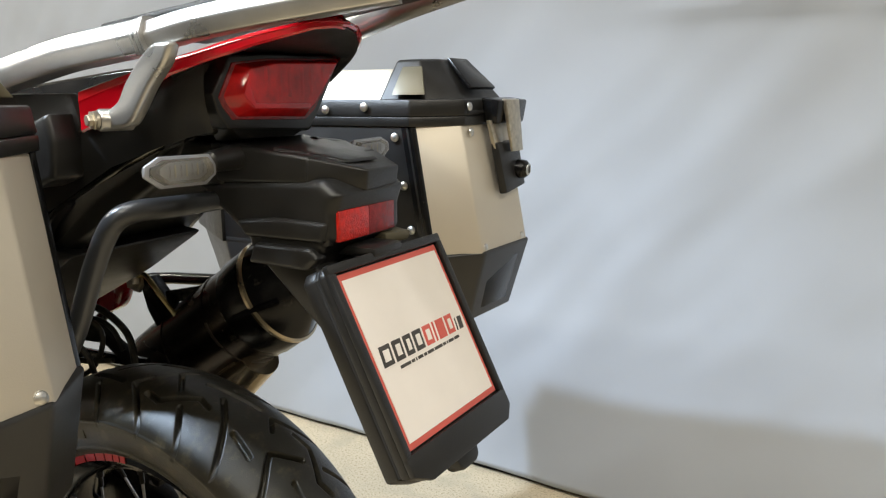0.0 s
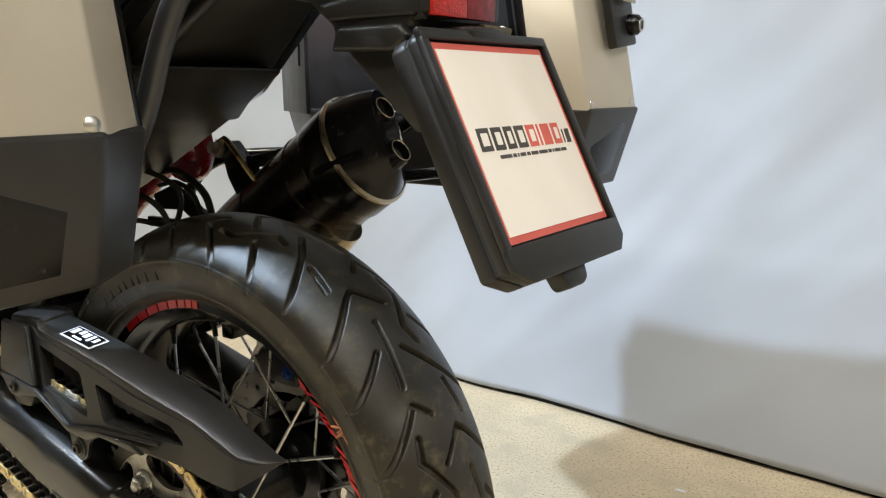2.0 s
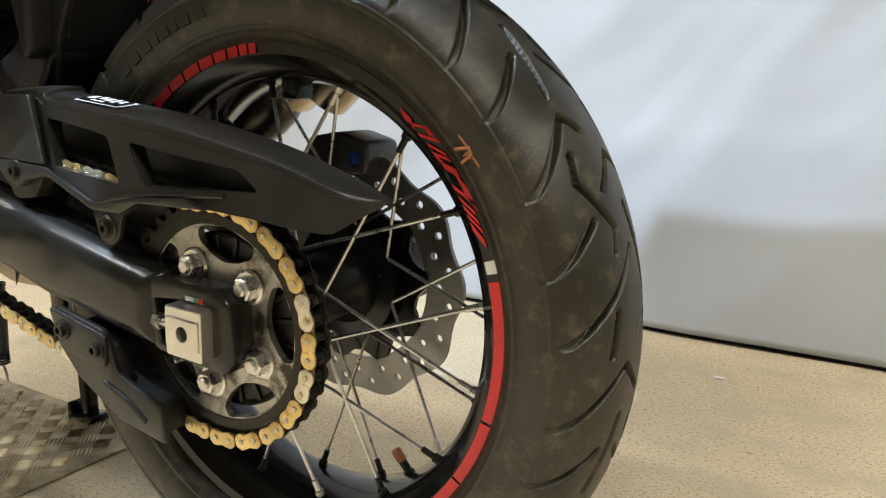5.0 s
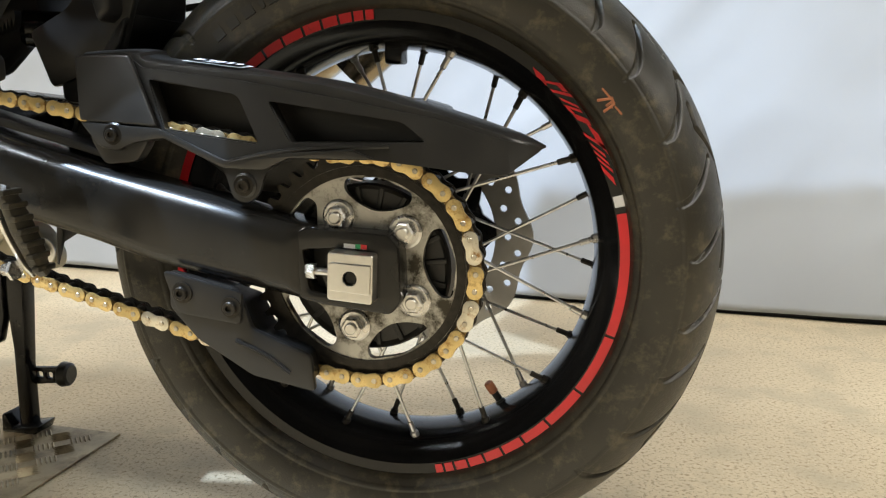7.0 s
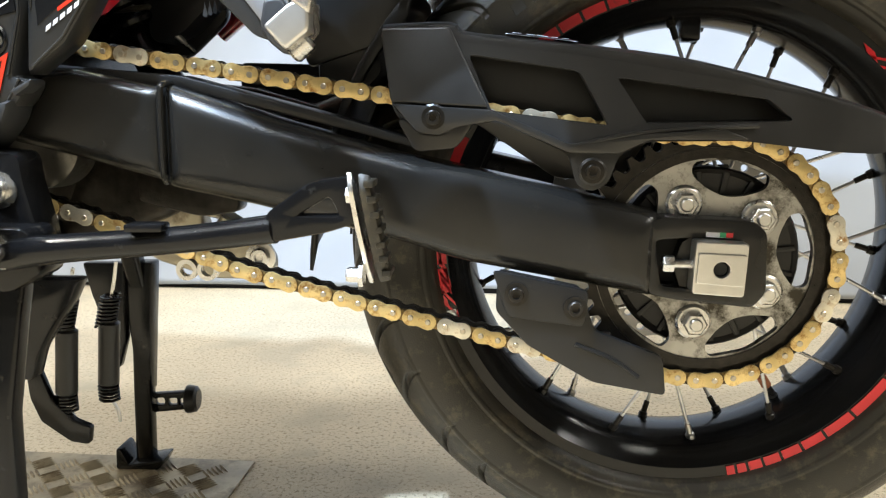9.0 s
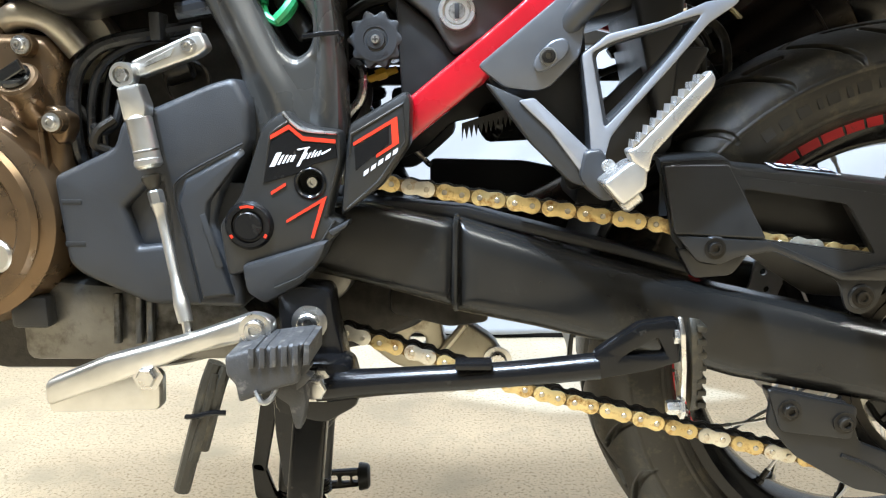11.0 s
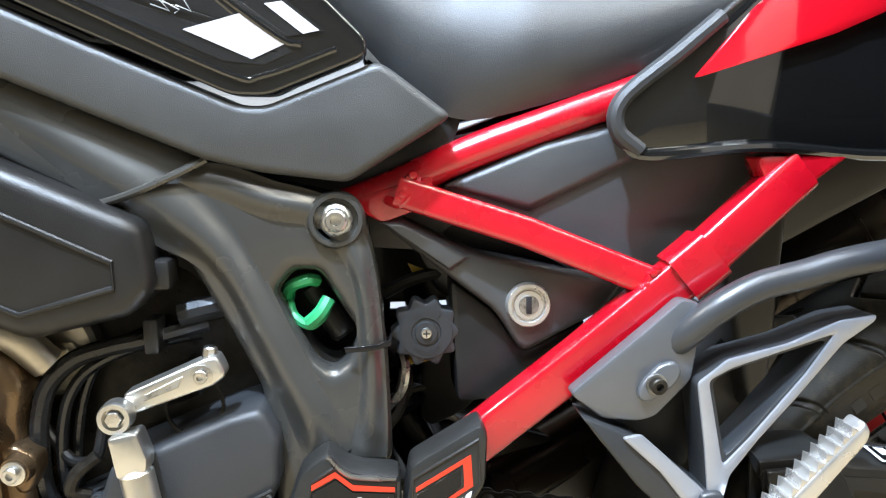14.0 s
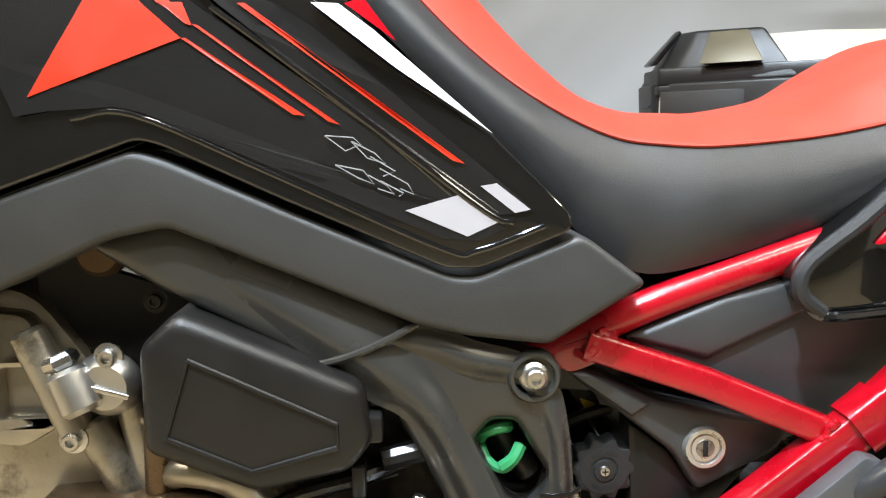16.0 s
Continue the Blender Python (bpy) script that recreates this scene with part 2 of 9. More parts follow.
def part(name, bm, material, parent=None, label="", smooth=True, slots=()):
    """Links a bmesh as one mesh object, under a thing or a part."""
    me = bpy.data.meshes.new(name)
    bmesh.ops.recalc_face_normals(bm, faces=bm.faces)
    bm.to_mesh(me)
    bm.free()
    for m in (material, *slots):
        me.materials.append(m)
    if smooth:
        me.shade_smooth()
        me.set_sharp_from_angle(angle=radians(35))
    ob = new(name, me)
    if parent is not None:
        ob.parent = parent
    if label:
        ob["label"] = label
    return ob


def empty(name, at=(0, 0, 0), parent=None):
    ob = new(name)
    ob.empty_display_size = 0.05
    ob.location = at
    if parent is not None:
        ob.parent = parent
    return ob


def join(*bms):
    out = bms[0]
    for b in bms[1:]:
        me = bpy.data.meshes.new("joined")
        b.to_mesh(me)
        b.free()
        out.from_mesh(me)
        bpy.data.meshes.remove(me)
    return out


class Outline(list):
    """A rounded outline that remembers its sharp corners, so that it can be drawn in."""


def rounded(pts, r, steps=3):
    """A polygon with its corners rounded by about r."""
    out = Outline()
    out.raw, out.r, out.steps = [tuple(p) for p in pts], r, steps
    n = len(pts)
    for i in range(n):
        p, a, b = Vector(pts[i]), Vector(pts[i - 1]), Vector(pts[(i + 1) % n])
        da, db = (a - p), (b - p)
        ra = min(r, da.length * 0.45)
        rb = min(r, db.length * 0.45)
        s, e = p + da.normalized() * ra, p + db.normalized() * rb
        for k in range(steps + 1):
            t = k / steps
            q = s * (1 - t) ** 2 + p * 2 * t * (1 - t) + e * t * t
            out.append((q.x, q.y))
    return out


def corners(lp):
    """For each corner of a loop: place, the move that draws it in by one, half-turn tangent, length of the edge after it."""
    raw = [Vector(p) for p in (lp.raw if isinstance(lp, Outline) else lp)]
    n = len(raw)
    way = 1 if sum(raw[i].x * raw[(i + 1) % n].y - raw[(i + 1) % n].x * raw[i].y for i in range(n)) > 0 else -1
    out = []
    for i in range(n):
        e1, e2 = (raw[i] - raw[i - 1]).normalized(), (raw[(i + 1) % n] - raw[i]).normalized()
        n1, n2 = Vector((-e1.y, e1.x)) * way, Vector((-e2.y, e2.x)) * way
        half = math.tan(max(-2.6, min(2.6, (e1.x * e2.y - e1.y * e2.x >= 0 or -1) * way * e1.angle(e2, 0.0))) / 2)
        out.append((raw[i], (n1 + n2) / max(0.25, 1 + n1.dot(n2)), half, (raw[(i + 1) % n] - raw[i]).length))
    return out


def drawn_in(lp, d):
    """The loop drawn in by d (out, where d is negative)."""
    if abs(d) < 1e-7:
        return list(lp)
    pts = [tuple(p + m * d) for p, m, h, l in corners(lp)]
    return rounded(pts, lp.r, lp.steps) if isinstance(lp, Outline) else pts


def most_in(lp, way):
    """How far a loop can be drawn in (way 1) or out (-1) before an edge is used up."""
    c = corners(lp)
    best = 1.0
    for i in range(len(c)):
        use = way * (c[i][2] + c[(i + 1) % len(c)][2])
        if use > 1e-4:
            best = min(best, 0.8 * c[i][3] / use)
    return best


def spline(pts, steps=6, closed=False):
    """Catmull-Rom through points of any dimension."""
    P = [Vector(p) for p in pts]
    n = len(P)
    out = []
    for i in range(n if closed else n - 1):
        p0 = P[(i - 1) % n] if closed or i else P[0] * 2 - P[1]
        p1, p2 = P[i], P[(i + 1) % n]
        p3 = P[(i + 2) % n] if closed or i + 2 < n else P[-1] * 2 - P[-2]
        for k in range(steps):
            t = k / steps
            out.append(0.5 * (2 * p1 + (p2 - p0) * t + (2 * p0 - 5 * p1 + 4 * p2 - p3) * t * t + (3 * p1 - p0 - 3 * p2 + p3) * t ** 3))
    if not closed:
        out.append(P[-1])
    return out


def plate(outline, y0, y1, bevel=0.002, holes=(), seg=2):
    """A flat part cut out in the side view (x, z) and given thickness from y0 to y1, with rounded edges."""
    bm = bmesh.new()
    loops = [(outline, 1)] + [(h, -1) for h in holes]
    d = min([bevel, abs(y1 - y0) * 0.48] + [most_in(lp, way) for lp, way in loops]) if bevel else 0
    sgn = 1 if y1 > y0 else -1
    prof = [(d * (1 - math.cos(a)), d * (1 - math.sin(a))) for a in np.linspace(math.pi / 2, 0, max(seg, 2) + 1)] if d > 1e-5 else [(0, 0)]
    levels = [(i, y0 + sgn * e) for i, e in prof] + [(i, y1 - sgn * e) for i, e in reversed(prof)]
    ends = ([], [])
    for lp, way in loops:
        rings = [[bm.verts.new((x, y, z)) for x, z in drawn_in(lp, i * way)] for i, y in levels]
        m = len(rings[0])
        for a, b in zip(rings, rings[1:]):
            for k in range(m):
                bm.faces.new((a[k], a[(k + 1) % m], b[(k + 1) % m], b[k]))
        ends[0].append(rings[0])
        ends[1].append(rings[-1])
    for rings in ends:
        if holes:
            bmesh.ops.triangle_fill(bm, use_beauty=True, use_dissolve=False, edges=[bm.edges.get((r[k], r[(k + 1) % len(r)])) for r in rings for k in range(len(r))])
        else:
            bm.faces.new(rings[0])
    bmesh.ops.recalc_face_normals(bm, faces=bm.faces)
    return bm


def turn_to(bm, m):
    bmesh.ops.transform(bm, matrix=m, verts=bm.verts)
    return bm


def box(x0, x1, y0, y1, z0, z1, bevel=0.003, seg=2):
    bm = bmesh.new()
    bmesh.ops.create_cube(bm, size=1)
    for v in bm.verts:
        v.co = (x0 + (v.co.x + 0.5) * (x1 - x0), y0 + (v.co.y + 0.5) * (y1 - y0), z0 + (v.co.z + 0.5) * (z1 - z0))
    if bevel:
        bmesh.ops.bevel(bm, geom=bm.edges[:], offset=bevel, segments=seg, affect="EDGES", profile=0.5, clamp_overlap=True)
    return bm


def prism(ring0, ring1, bevel=0.003, seg=2):
    """Two rings of 3D points, joined and capped."""
    bm = bmesh.new()
    a = [bm.verts.new(p) for p in ring0]
    b = [bm.verts.new(p) for p in ring1]
    n = len(a)
    bm.faces.new(a)
    bm.faces.new(b)
    for i in range(n):
        bm.faces.new((a[i], a[(i + 1) % n], b[(i + 1) % n], b[i]))
    bmesh.ops.recalc_face_normals(bm, faces=bm.faces)
    if bevel:
        es = [e for e in bm.edges if e.calc_face_angle(0) > 0.35]
        bmesh.ops.bevel(bm, geom=es, offset=bevel, segments=seg, affect="EDGES", profile=0.5, clamp_overlap=True)
    return bm


def axis_matrix(at, along):
    return Matrix.Translation(at) @ Vector(along).to_track_quat("Z", "Y").to_matrix().to_4x4()


def spin(profile, at=(0, 0, 0), along=(0, 1, 0), seg=24, closed=False):
    """A turned part: profile of (radius, distance along the axis)."""
    bm = bmesh.new()
    rows = []
    for r, h in profile:
        if r < 1e-6:
            rows.append([bm.verts.new((0, 0, h))])
        else:
            rows.append([bm.verts.new((r * math.cos(2 * math.pi * k / seg), r * math.sin(2 * math.pi * k / seg), h)) for k in range(seg)])
    pairs = list(zip(rows, rows[1:]))
    if closed:
        pairs.append((rows[-1], rows[0]))
    for a, b in pairs:
        for k in range(seg):
            k2 = (k + 1) % seg
            if len(a) == 1 and len(b) == 1:
                continue
            if len(a) == 1:
                bm.faces.new((a[0], b[k], b[k2]))
            elif len(b) == 1:
                bm.faces.new((a[k], a[k2], b[0]))
            else:
                bm.faces.new((a[k], a[k2], b[k2], b[k]))
    return turn_to(bm, axis_matrix(at, along))


def rod(a, b, r, seg=14, ease=None, r2=None):
    """A round bar from a to b with eased ends."""
    a, b = Vector(a), Vector(b)
    d = (b - a).length
    e = min(r * 0.25, d * 0.3) if ease is None else ease
    r2 = r if r2 is None else r2
    return spin([(0, 0), (r - e, 0), (r, e), (r2, d - e), (r2 - e, d), (0, d)], a, b - a, seg)


def tube(pts, r, seg=12, steps=6, smooth=True, radii=None):
    """A bent round bar through the points."""
    P = spline(pts, steps) if smooth else [Vector(p) for p in pts]
    n = len(P)
    bm = bmesh.new()
    rings = []
    up = Vector((0.13, 0.97, 0.2))
    for i, p in enumerate(P):
        t = (P[min(i + 1, n - 1)] - P[max(i - 1, 0)]).normalized()
        u = (up - t * up.dot(t)).normalized()
        up = u
        v = t.cross(u)
        rr = r if radii is None else float(np.interp(i / (n - 1), np.linspace(0, 1, len(radii)), radii))
        rings.append([bm.verts.new(p + (u * math.cos(2 * math.pi * k / seg) + v * math.sin(2 * math.pi * k / seg)) * rr) for k in range(seg)])
    for a, b in zip(rings, rings[1:]):
        for k in range(seg):
            bm.faces.new((a[k], a[(k + 1) % seg], b[(k + 1) % seg], b[k]))
    bm.faces.new(rings[0])
    bm.faces.new(rings[-1])
    return bm


def bar(pts, w, h, steps=1, smooth=False, bevel=0.004, side=(0, 1, 0)):
    """A bar of rounded rectangular section, w across (along side) and h deep, through the points."""
    P = spline(pts, steps) if smooth else [Vector(p) for p in pts]
    n = len(P)
    sec = rounded([(-w / 2, -h / 2), (w / 2, -h / 2), (w / 2, h / 2), (-w / 2, h / 2)], bevel, 3)
    bm = bmesh.new()
    rings = []
    for i, p in enumerate(P):
        t = (P[min(i + 1, n - 1)] - P[max(i - 1, 0)]).normalized()
        u = (Vector(side) - t * Vector(side).dot(t)).normalized()
        v = t.cross(u)
        rings.append([bm.verts.new(p + u * a + v * b) for a, b in sec])
    m = len(sec)
    for a, b in zip(rings, rings[1:]):
        for k in range(m):
            bm.faces.new((a[k], a[(k + 1) % m], b[(k + 1) % m], b[k]))
    bm.faces.new(rings[0])
    bm.faces.new(rings[-1])
    return bm


def skin(rows, close=False, cap=True):
    """A surface through rows of 3D points; close: each row is a ring."""
    bm = bmesh.new()
    R = [[bm.verts.new(p) for p in row] for row in rows]
    m = len(R[0])
    for a, b in zip(R, R[1:]):
        for k in range(m if close else m - 1):
            bm.faces.new((a[k], a[(k + 1) % m], b[(k + 1) % m], b[k]))
    if close and cap:
        bm.faces.new(R[0])
        bm.faces.new(R[-1])
    return bm


def hex_bolt(at, along, r=0.006, h=0.006, washer=True, socket=False):
    """A bolt: washer, head and, where it has one, the key socket."""
    prof = [(0, 0)]
    if washer:
        prof += [(r * 1.55, 0), (r * 1.55, h * 0.25), (r * 1.02, h * 0.3)]
    prof += [(r, h * 0.3 if washer else 0), (r, h * 0.85), (r * 0.85, h)]
    prof += [(r * 0.5, h), (r * 0.45, h * 0.55), (0, h * 0.5)] if socket else [(0, h * 1.02)]
    return spin(prof, at, along, 6 if not socket else 18)


def shift(bm, x=0, y=0, z=0):
    bmesh.ops.translate(bm, vec=(x, y, z), verts=bm.verts)
    return bm


def decal(pts, y, thick=0.0006):
    """A thin sticker cut out in the side view, its outer face at y."""
    return plate(pts, y + thick, y, bevel=0)

# ---------------------------------------------------------------- the room
def grid_mesh(name, xs, ys, f):
    bm = bmesh.new()
    V = [[bm.verts.new(f(x, y)) for x in xs] for y in ys]
    for a, b in zip(V, V[1:]):
        for k in range(len(xs) - 1):
            bm.faces.new((a[k], a[k + 1], b[k + 1], b[k]))
    return bm


bm = box(-4.2, 4.2, -4.2, 2.0, -0.12, 0.0, bevel=0)
tagged(part("floor", bm, FLOOR, smooth=False), "warm beige concrete floor with fine speckles", "floor", kind="structure")
tagged(part("ceiling", box(-4.2, 4.2, -4.2, 2.0, 2.8, 2.9, bevel=0), CEILING_PAINT, smooth=False), "plain white painted ceiling", "ceiling", kind="structure")
for nm, b in (("wall_north", (-4.2, 4.2, 1.8, 2.0)), ("wall_south", (-4.2, 4.2, -4.4, -4.2)), ("wall_west", (-4.4, -4.2, -4.4, 2.0)), ("wall_east", (4.2, 4.4, -4.4, 2.0))):
    tagged(part(nm, box(b[0], b[1], b[2], b[3], 0, 2.8, bevel=0), WALL_PAINT, smooth=False), "plain cream painted wall", "wall", kind="structure")


def cloth_y(x, z):
    """How the hanging sheet waves: long folds, slack creases and a gathered crease above."""
    y0 = 1.172 - 0.05 * x - 0.022 * max(0.0, x)
    y = 0.010 * noise.noise((x * 1.1, z * 1.6, 3.0)) + 0.020 * noise.noise((x * 2.6 + z * 1.9, z * 2.2 - x, 9.0))
    y += 0.017 * noise.noise(((x - z) * 4.2, (x + z) * 1.2, 1.0)) + 0.006 * noise.noise(((x - z) * 10.0, (x + z) * 2.2, 4.0)) + 0.0035 * noise.noise(((x + z * 0.5) * 14.0, z * 5.0, 8.0)) * min(1.0, z) + 0.0016 * noise.noise((x * 11 - z * 8, (z + x) * 4.0, 6.0))
    y = y0 + y * (0.35 + 0.65 * min(1.0, z / 0.5))
    g = math.exp(-((z - 1.205 - 0.012 * noise.noise((x * 3.0, 2.0, 0.0))) / 0.024) ** 2)
    y -= g * min(1.0, max(0.0, (x - 0.1) / 0.5)) * (0.020 + 0.022 * noise.noise((x * 6.5, 4.0, 0.0)) + 0.012 * noise.noise((x * 22.0, 1.0, 0.0)))
    h = math.exp(-((z - 1.25) / 0.16) ** 2) * min(1.0, max(0.0, (x - 0.1) / 0.5))
    y -= h * 0.012 * noise.noise((x * 9.0, z * 1.5, 7.0))
    return y


xs = np.linspace(-3.6, 3.6, 300)
zs = [0.014 + 2.5 * (k / 150) for k in range(151)]
bm = grid_mesh("backdrop", xs, zs, lambda x, z: (x, cloth_y(x, z) - 0.006 * math.exp(-(z - 0.014) / 0.05) * noise.noise((x * 4, 0, 2)), z + (0.006 * noise.noise((x * 3.0, 5, 5)) if z < 0.02 else 0)))
cloth = part("backdrop", bm, CLOTH)
sol = cloth.modifiers.new("thickness", "SOLIDIFY")
sol.thickness, sol.offset = 0.0015, 1
tagged(cloth, "pale blue-grey fabric sheet hanging to the floor", "backdrop", kind="structure")
# added near-black strip behind the hem: the gap's shade as colour
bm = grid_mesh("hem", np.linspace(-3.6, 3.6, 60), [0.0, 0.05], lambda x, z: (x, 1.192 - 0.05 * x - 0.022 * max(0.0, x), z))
tagged(part("trim", bm, GAP_DARK), "dark strip painted as the shade under the sheet", "trim", kind="structure")

# checker plate under the stand
CX, CYP = -0.528, 0.218


def checker_plate():
    th = empty("checker_plate", (-0.83, 0.0, 0.0))
    sheet = part("sheet", box(-0.31, 0.30, -0.27, 0.222, 0.0008, 0.0045, 0.001), PLATE_ALU, th)
    bm = bmesh.new()
    i = 0
    for gx in np.arange(-0.285, 0.29, 0.036):
        for gy in np.arange(-0.245, 0.205, 0.036):
            a = radians(45 if (round(gx / 0.036) + round(gy / 0.036)) % 2 else -45)
            ca, sa = math.cos(a), math.sin(a)
            for s in (-0.0125, -0.00625, 0.0, 0.00625, 0.0125):
                L = 0.0155
                pts = [(-L, 0, 0), (-L * 0.4, -0.0022, 0), (L * 0.4, -0.0022, 0), (L, 0, 0), (L * 0.4, 0.0022, 0), (-L * 0.4, 0.0022, 0), (-L * 0.55, 0, 0.0020), (L * 0.55, 0, 0.0020)]
                vs = [bm.verts.new((gx + p[0] * ca - (p[1] + s) * sa, gy + p[0] * sa + (p[1] + s) * ca, 0.0044 + p[2])) for p in pts]
                for f in ((0, 1, 6), (1, 2, 7, 6), (2, 3, 7), (3, 4, 7), (4, 5, 6, 7), (5, 0, 6)):
                    bm.faces.new([vs[k] for k in f])
    b = part("raised_pattern", bm, PLATE_ALU, th, smooth=False)
    b["kind"] = "stuff"
    th.rotation_euler = (0, 0, radians(-2))
    return tagged(th, "worn aluminium checker plate lying on the floor", "metal plate")


checker_plate()
bm = spin([(0, 0.001), (0.006, 0.001), (0.0075, 0.0018), (0.005, 0.003), (0, 0.0032)], (0, 0, 0), (0, 0, 1), 9)
for v in bm.verts:
    v.co = (v.co.x * 1.7 + 0.235, v.co.y * 0.7 + 0.945, v.co.z)
tagged(part("paper_scrap", bm, WHITE), "small white paper scrap on the concrete floor", "scrap")

# ---------------------------------------------------------------- the motorcycle
bike = empty("motorcycle", (0, 0, 0))
tagged(bike, "black and red adventure motorcycle on its centre stand", "motorcycle")
CY = 0.01            # middle plane
AX = 0.367           # axle height


def group(name, parent=bike):
    return empty(name, (0, 0, 0), parent)


# rear wheel: tyre with cut grooves
wheel = group("rear_wheel")
HALF = [(0.331, 0.0), (0.3295, 0.021), (0.3225, 0.042), (0.311, 0.0605), (0.297, 0.0725), (0.282, 0.0755), (0.262, 0.072), (0.246, 0.063), (0.2405, 0.0555)]


def tyre():
    na, nw = 2000, 250
    pr = np.array([(r, w) for r, w in spline([(r, -w) for r, w in HALF[:0:-1]] + HALF, 12)])
    d = np.r_[0, np.cumsum(np.hypot(*np.diff(pr, axis=0).T))]
    s = np.linspace(0, d[-1], nw)
    r0, w0 = np.interp(s, d, pr[:, 0]), np.interp(s, d, pr[:, 1])
    dr, dw = np.gradient(r0), np.gradient(w0)
    ln = np.hypot(dr, dw)
    nr, nw_ = dw / ln, -dr / ln
    ang = np.linspace(0, 360, na, endpoint=False)
    A, W = np.meshgrid(ang, w0, indexing="ij")
    depth = np.zeros_like(A)
    # one stretch of the tread, degrees round the wheel and millimetres across; the other half mirrors it half a stretch on
    unit = [((71.8, -2), (66.8, -28), (60.2, -71)), ((63.8, -31), (57.8, -38)), ((51.2, 9), (55.9, -19), (54.8, -28), (47.2, -72)), ((48.5, -20), (36.4, -33.5)),
            ((43.6, -37.5), (37.0, -73)), ((30.5, -18), (33.1, -33), (24.0, -73)), ((27.7, -41), (23.8, -45.5), (16.8, -20), (13.5, -25)), ((18.4, -41), (12.2, -75))]
    pitch = 58.2
    unit += [tuple((a - pitch / 2, -12 - w) for a, w in ln_) for ln_ in unit]
    starts = [0.0, pitch, -pitch] + [pitch + (360 - 3 * pitch) / 3 * n_ for n_ in (1, 2)] + [-pitch - (360 - 3 * pitch) / 3]
    k = math.radians(1) * 330
    Y = W * 1000
    for off in starts:
        for pts in unit:
            for (a0, v0), (a1, v1) in zip(pts, pts[1:]):
                mid = (a0 + a1) / 2 + off
                rows_ = np.abs((ang - mid + 180) % 360 - 180) < abs(a1 - a0) / 2 + 3
                X = ((A[rows_] - mid + 180) % 360 - 180) * k
                x0, x1 = (a0 - a1) / 2 * k, (a1 - a0) / 2 * k
                L = (x1 - x0) ** 2 + (v1 - v0) ** 2
                t = np.clip(((X - x0) * (x1 - x0) + (Y[rows_] - v0) * (v1 - v0)) / L, 0, 1)
                dist = np.hypot(X - x0 - t * (x1 - x0), Y[rows_] - v0 - t * (v1 - v0))
                fade = np.clip((79 - np.abs(Y[rows_])) / 26, 0, 1)
                depth[rows_] = np.maximum(depth[rows_], np.clip((3.4 - dist) / 1.3, 0, 1) * fade)
    depth[:, (r0 < 0.284)] = 0
    D = depth * 0.0078
    # shallow steps of the sidewall
    ring = 0.0012 * ((r0 > 0.2505) & (r0 < 0.2545)) + 0.001 * ((r0 > 0.288) & (r0 < 0.291))
    R = r0[None] - nr[None] * (D - ring[None])
    Wd = w0[None] - nw_[None] * (D - ring[None])
    a = np.radians(A)
    co = np.stack([R * np.cos(a), Wd + CY, R * np.sin(a) + AX], -1).reshape(-1, 3)
    i, j = np.meshgrid(np.arange(na), np.arange(nw - 1), indexing="ij")
    i2 = (i + 1) % na
    F = np.stack([i * nw + j, i2 * nw + j, i2 * nw + j + 1, i * nw + j + 1], -1).reshape(-1, 4)
    me = bpy.data.meshes.new("tyre")
    me.from_pydata(co.tolist(), [], F.tolist())
    me.materials.append(RUBBER)
    me.shade_smooth()
    ob = new("tyre", me)
    ob.parent = wheel
    ob["label"] = "worn black dual-sport tyre with angled grooves"
    return ob


tyre()


def arc(a0, a1, r0, r1, y, thick=0.0007, step=2.0, slant=0.0):
    """A curved strip on the wheel's side face; degrees, seen from the chain side."""
    n = max(2, int(abs(a1 - a0) / step) + 1)
    bm = bmesh.new()
    rows = []
    for k in range(n + 1):
        t = k / n
        lo, hi = radians(a0 + (a1 - a0) * t), radians(a0 + (a1 - a0) * t + slant)
        rows.append([bm.verts.new((r * math.cos(q), yy, AX + r * math.sin(q))) for r, q, yy in ((r0, lo, y), (r1, hi, y), (r1, hi, y + thick), (r0, lo, y + thick))])
    for a, b in zip(rows, rows[1:]):
        for k in range(4):
            bm.faces.new((a[k], a[(k + 1) % 4], b[(k + 1) % 4], b[k]))
    bm.faces.new(rows[0])
    bm.faces.new(rows[-1])
    return bm


RIMP = [(0.2432, 0.0530), (0.2436, 0.0545), (0.2425, 0.0552), (0.2300, 0.0535), (0.2255, 0.0480), (0.2180, 0.0400), (0.2125, 0.0360), (0.2100, 0.030), (0.2060, 0.012), (0.2050, 0.0)]
prof = [(r, -w) for r, w in RIMP] + [(r, w) for r, w in RIMP[::-1][1:]]
inner = [(0.236, 0.049), (0.222, 0.036), (0.214, 0.0), (0.222, -0.036), (0.236, -0.049)]
bm = spin(prof + inner, (0, CY, AX), (0, 1, 0), 128, closed=True)
rim = part("rim", bm, mat("gloss_black_rim", (0.006, 0.006, 0.0065), 0.17, vary=0.2, scale=20, rough_vary=0.05, ior=1.4), wheel, "satin black spoked rim")
YT = CY - 0.0556


def tape(a0, a1, r0=0.2312, r1=0.2405, **k):
    part("rim_tape", arc(a0, a1, r0, r1, YT, **k), RIM_TAPE, wheel, smooth=False)


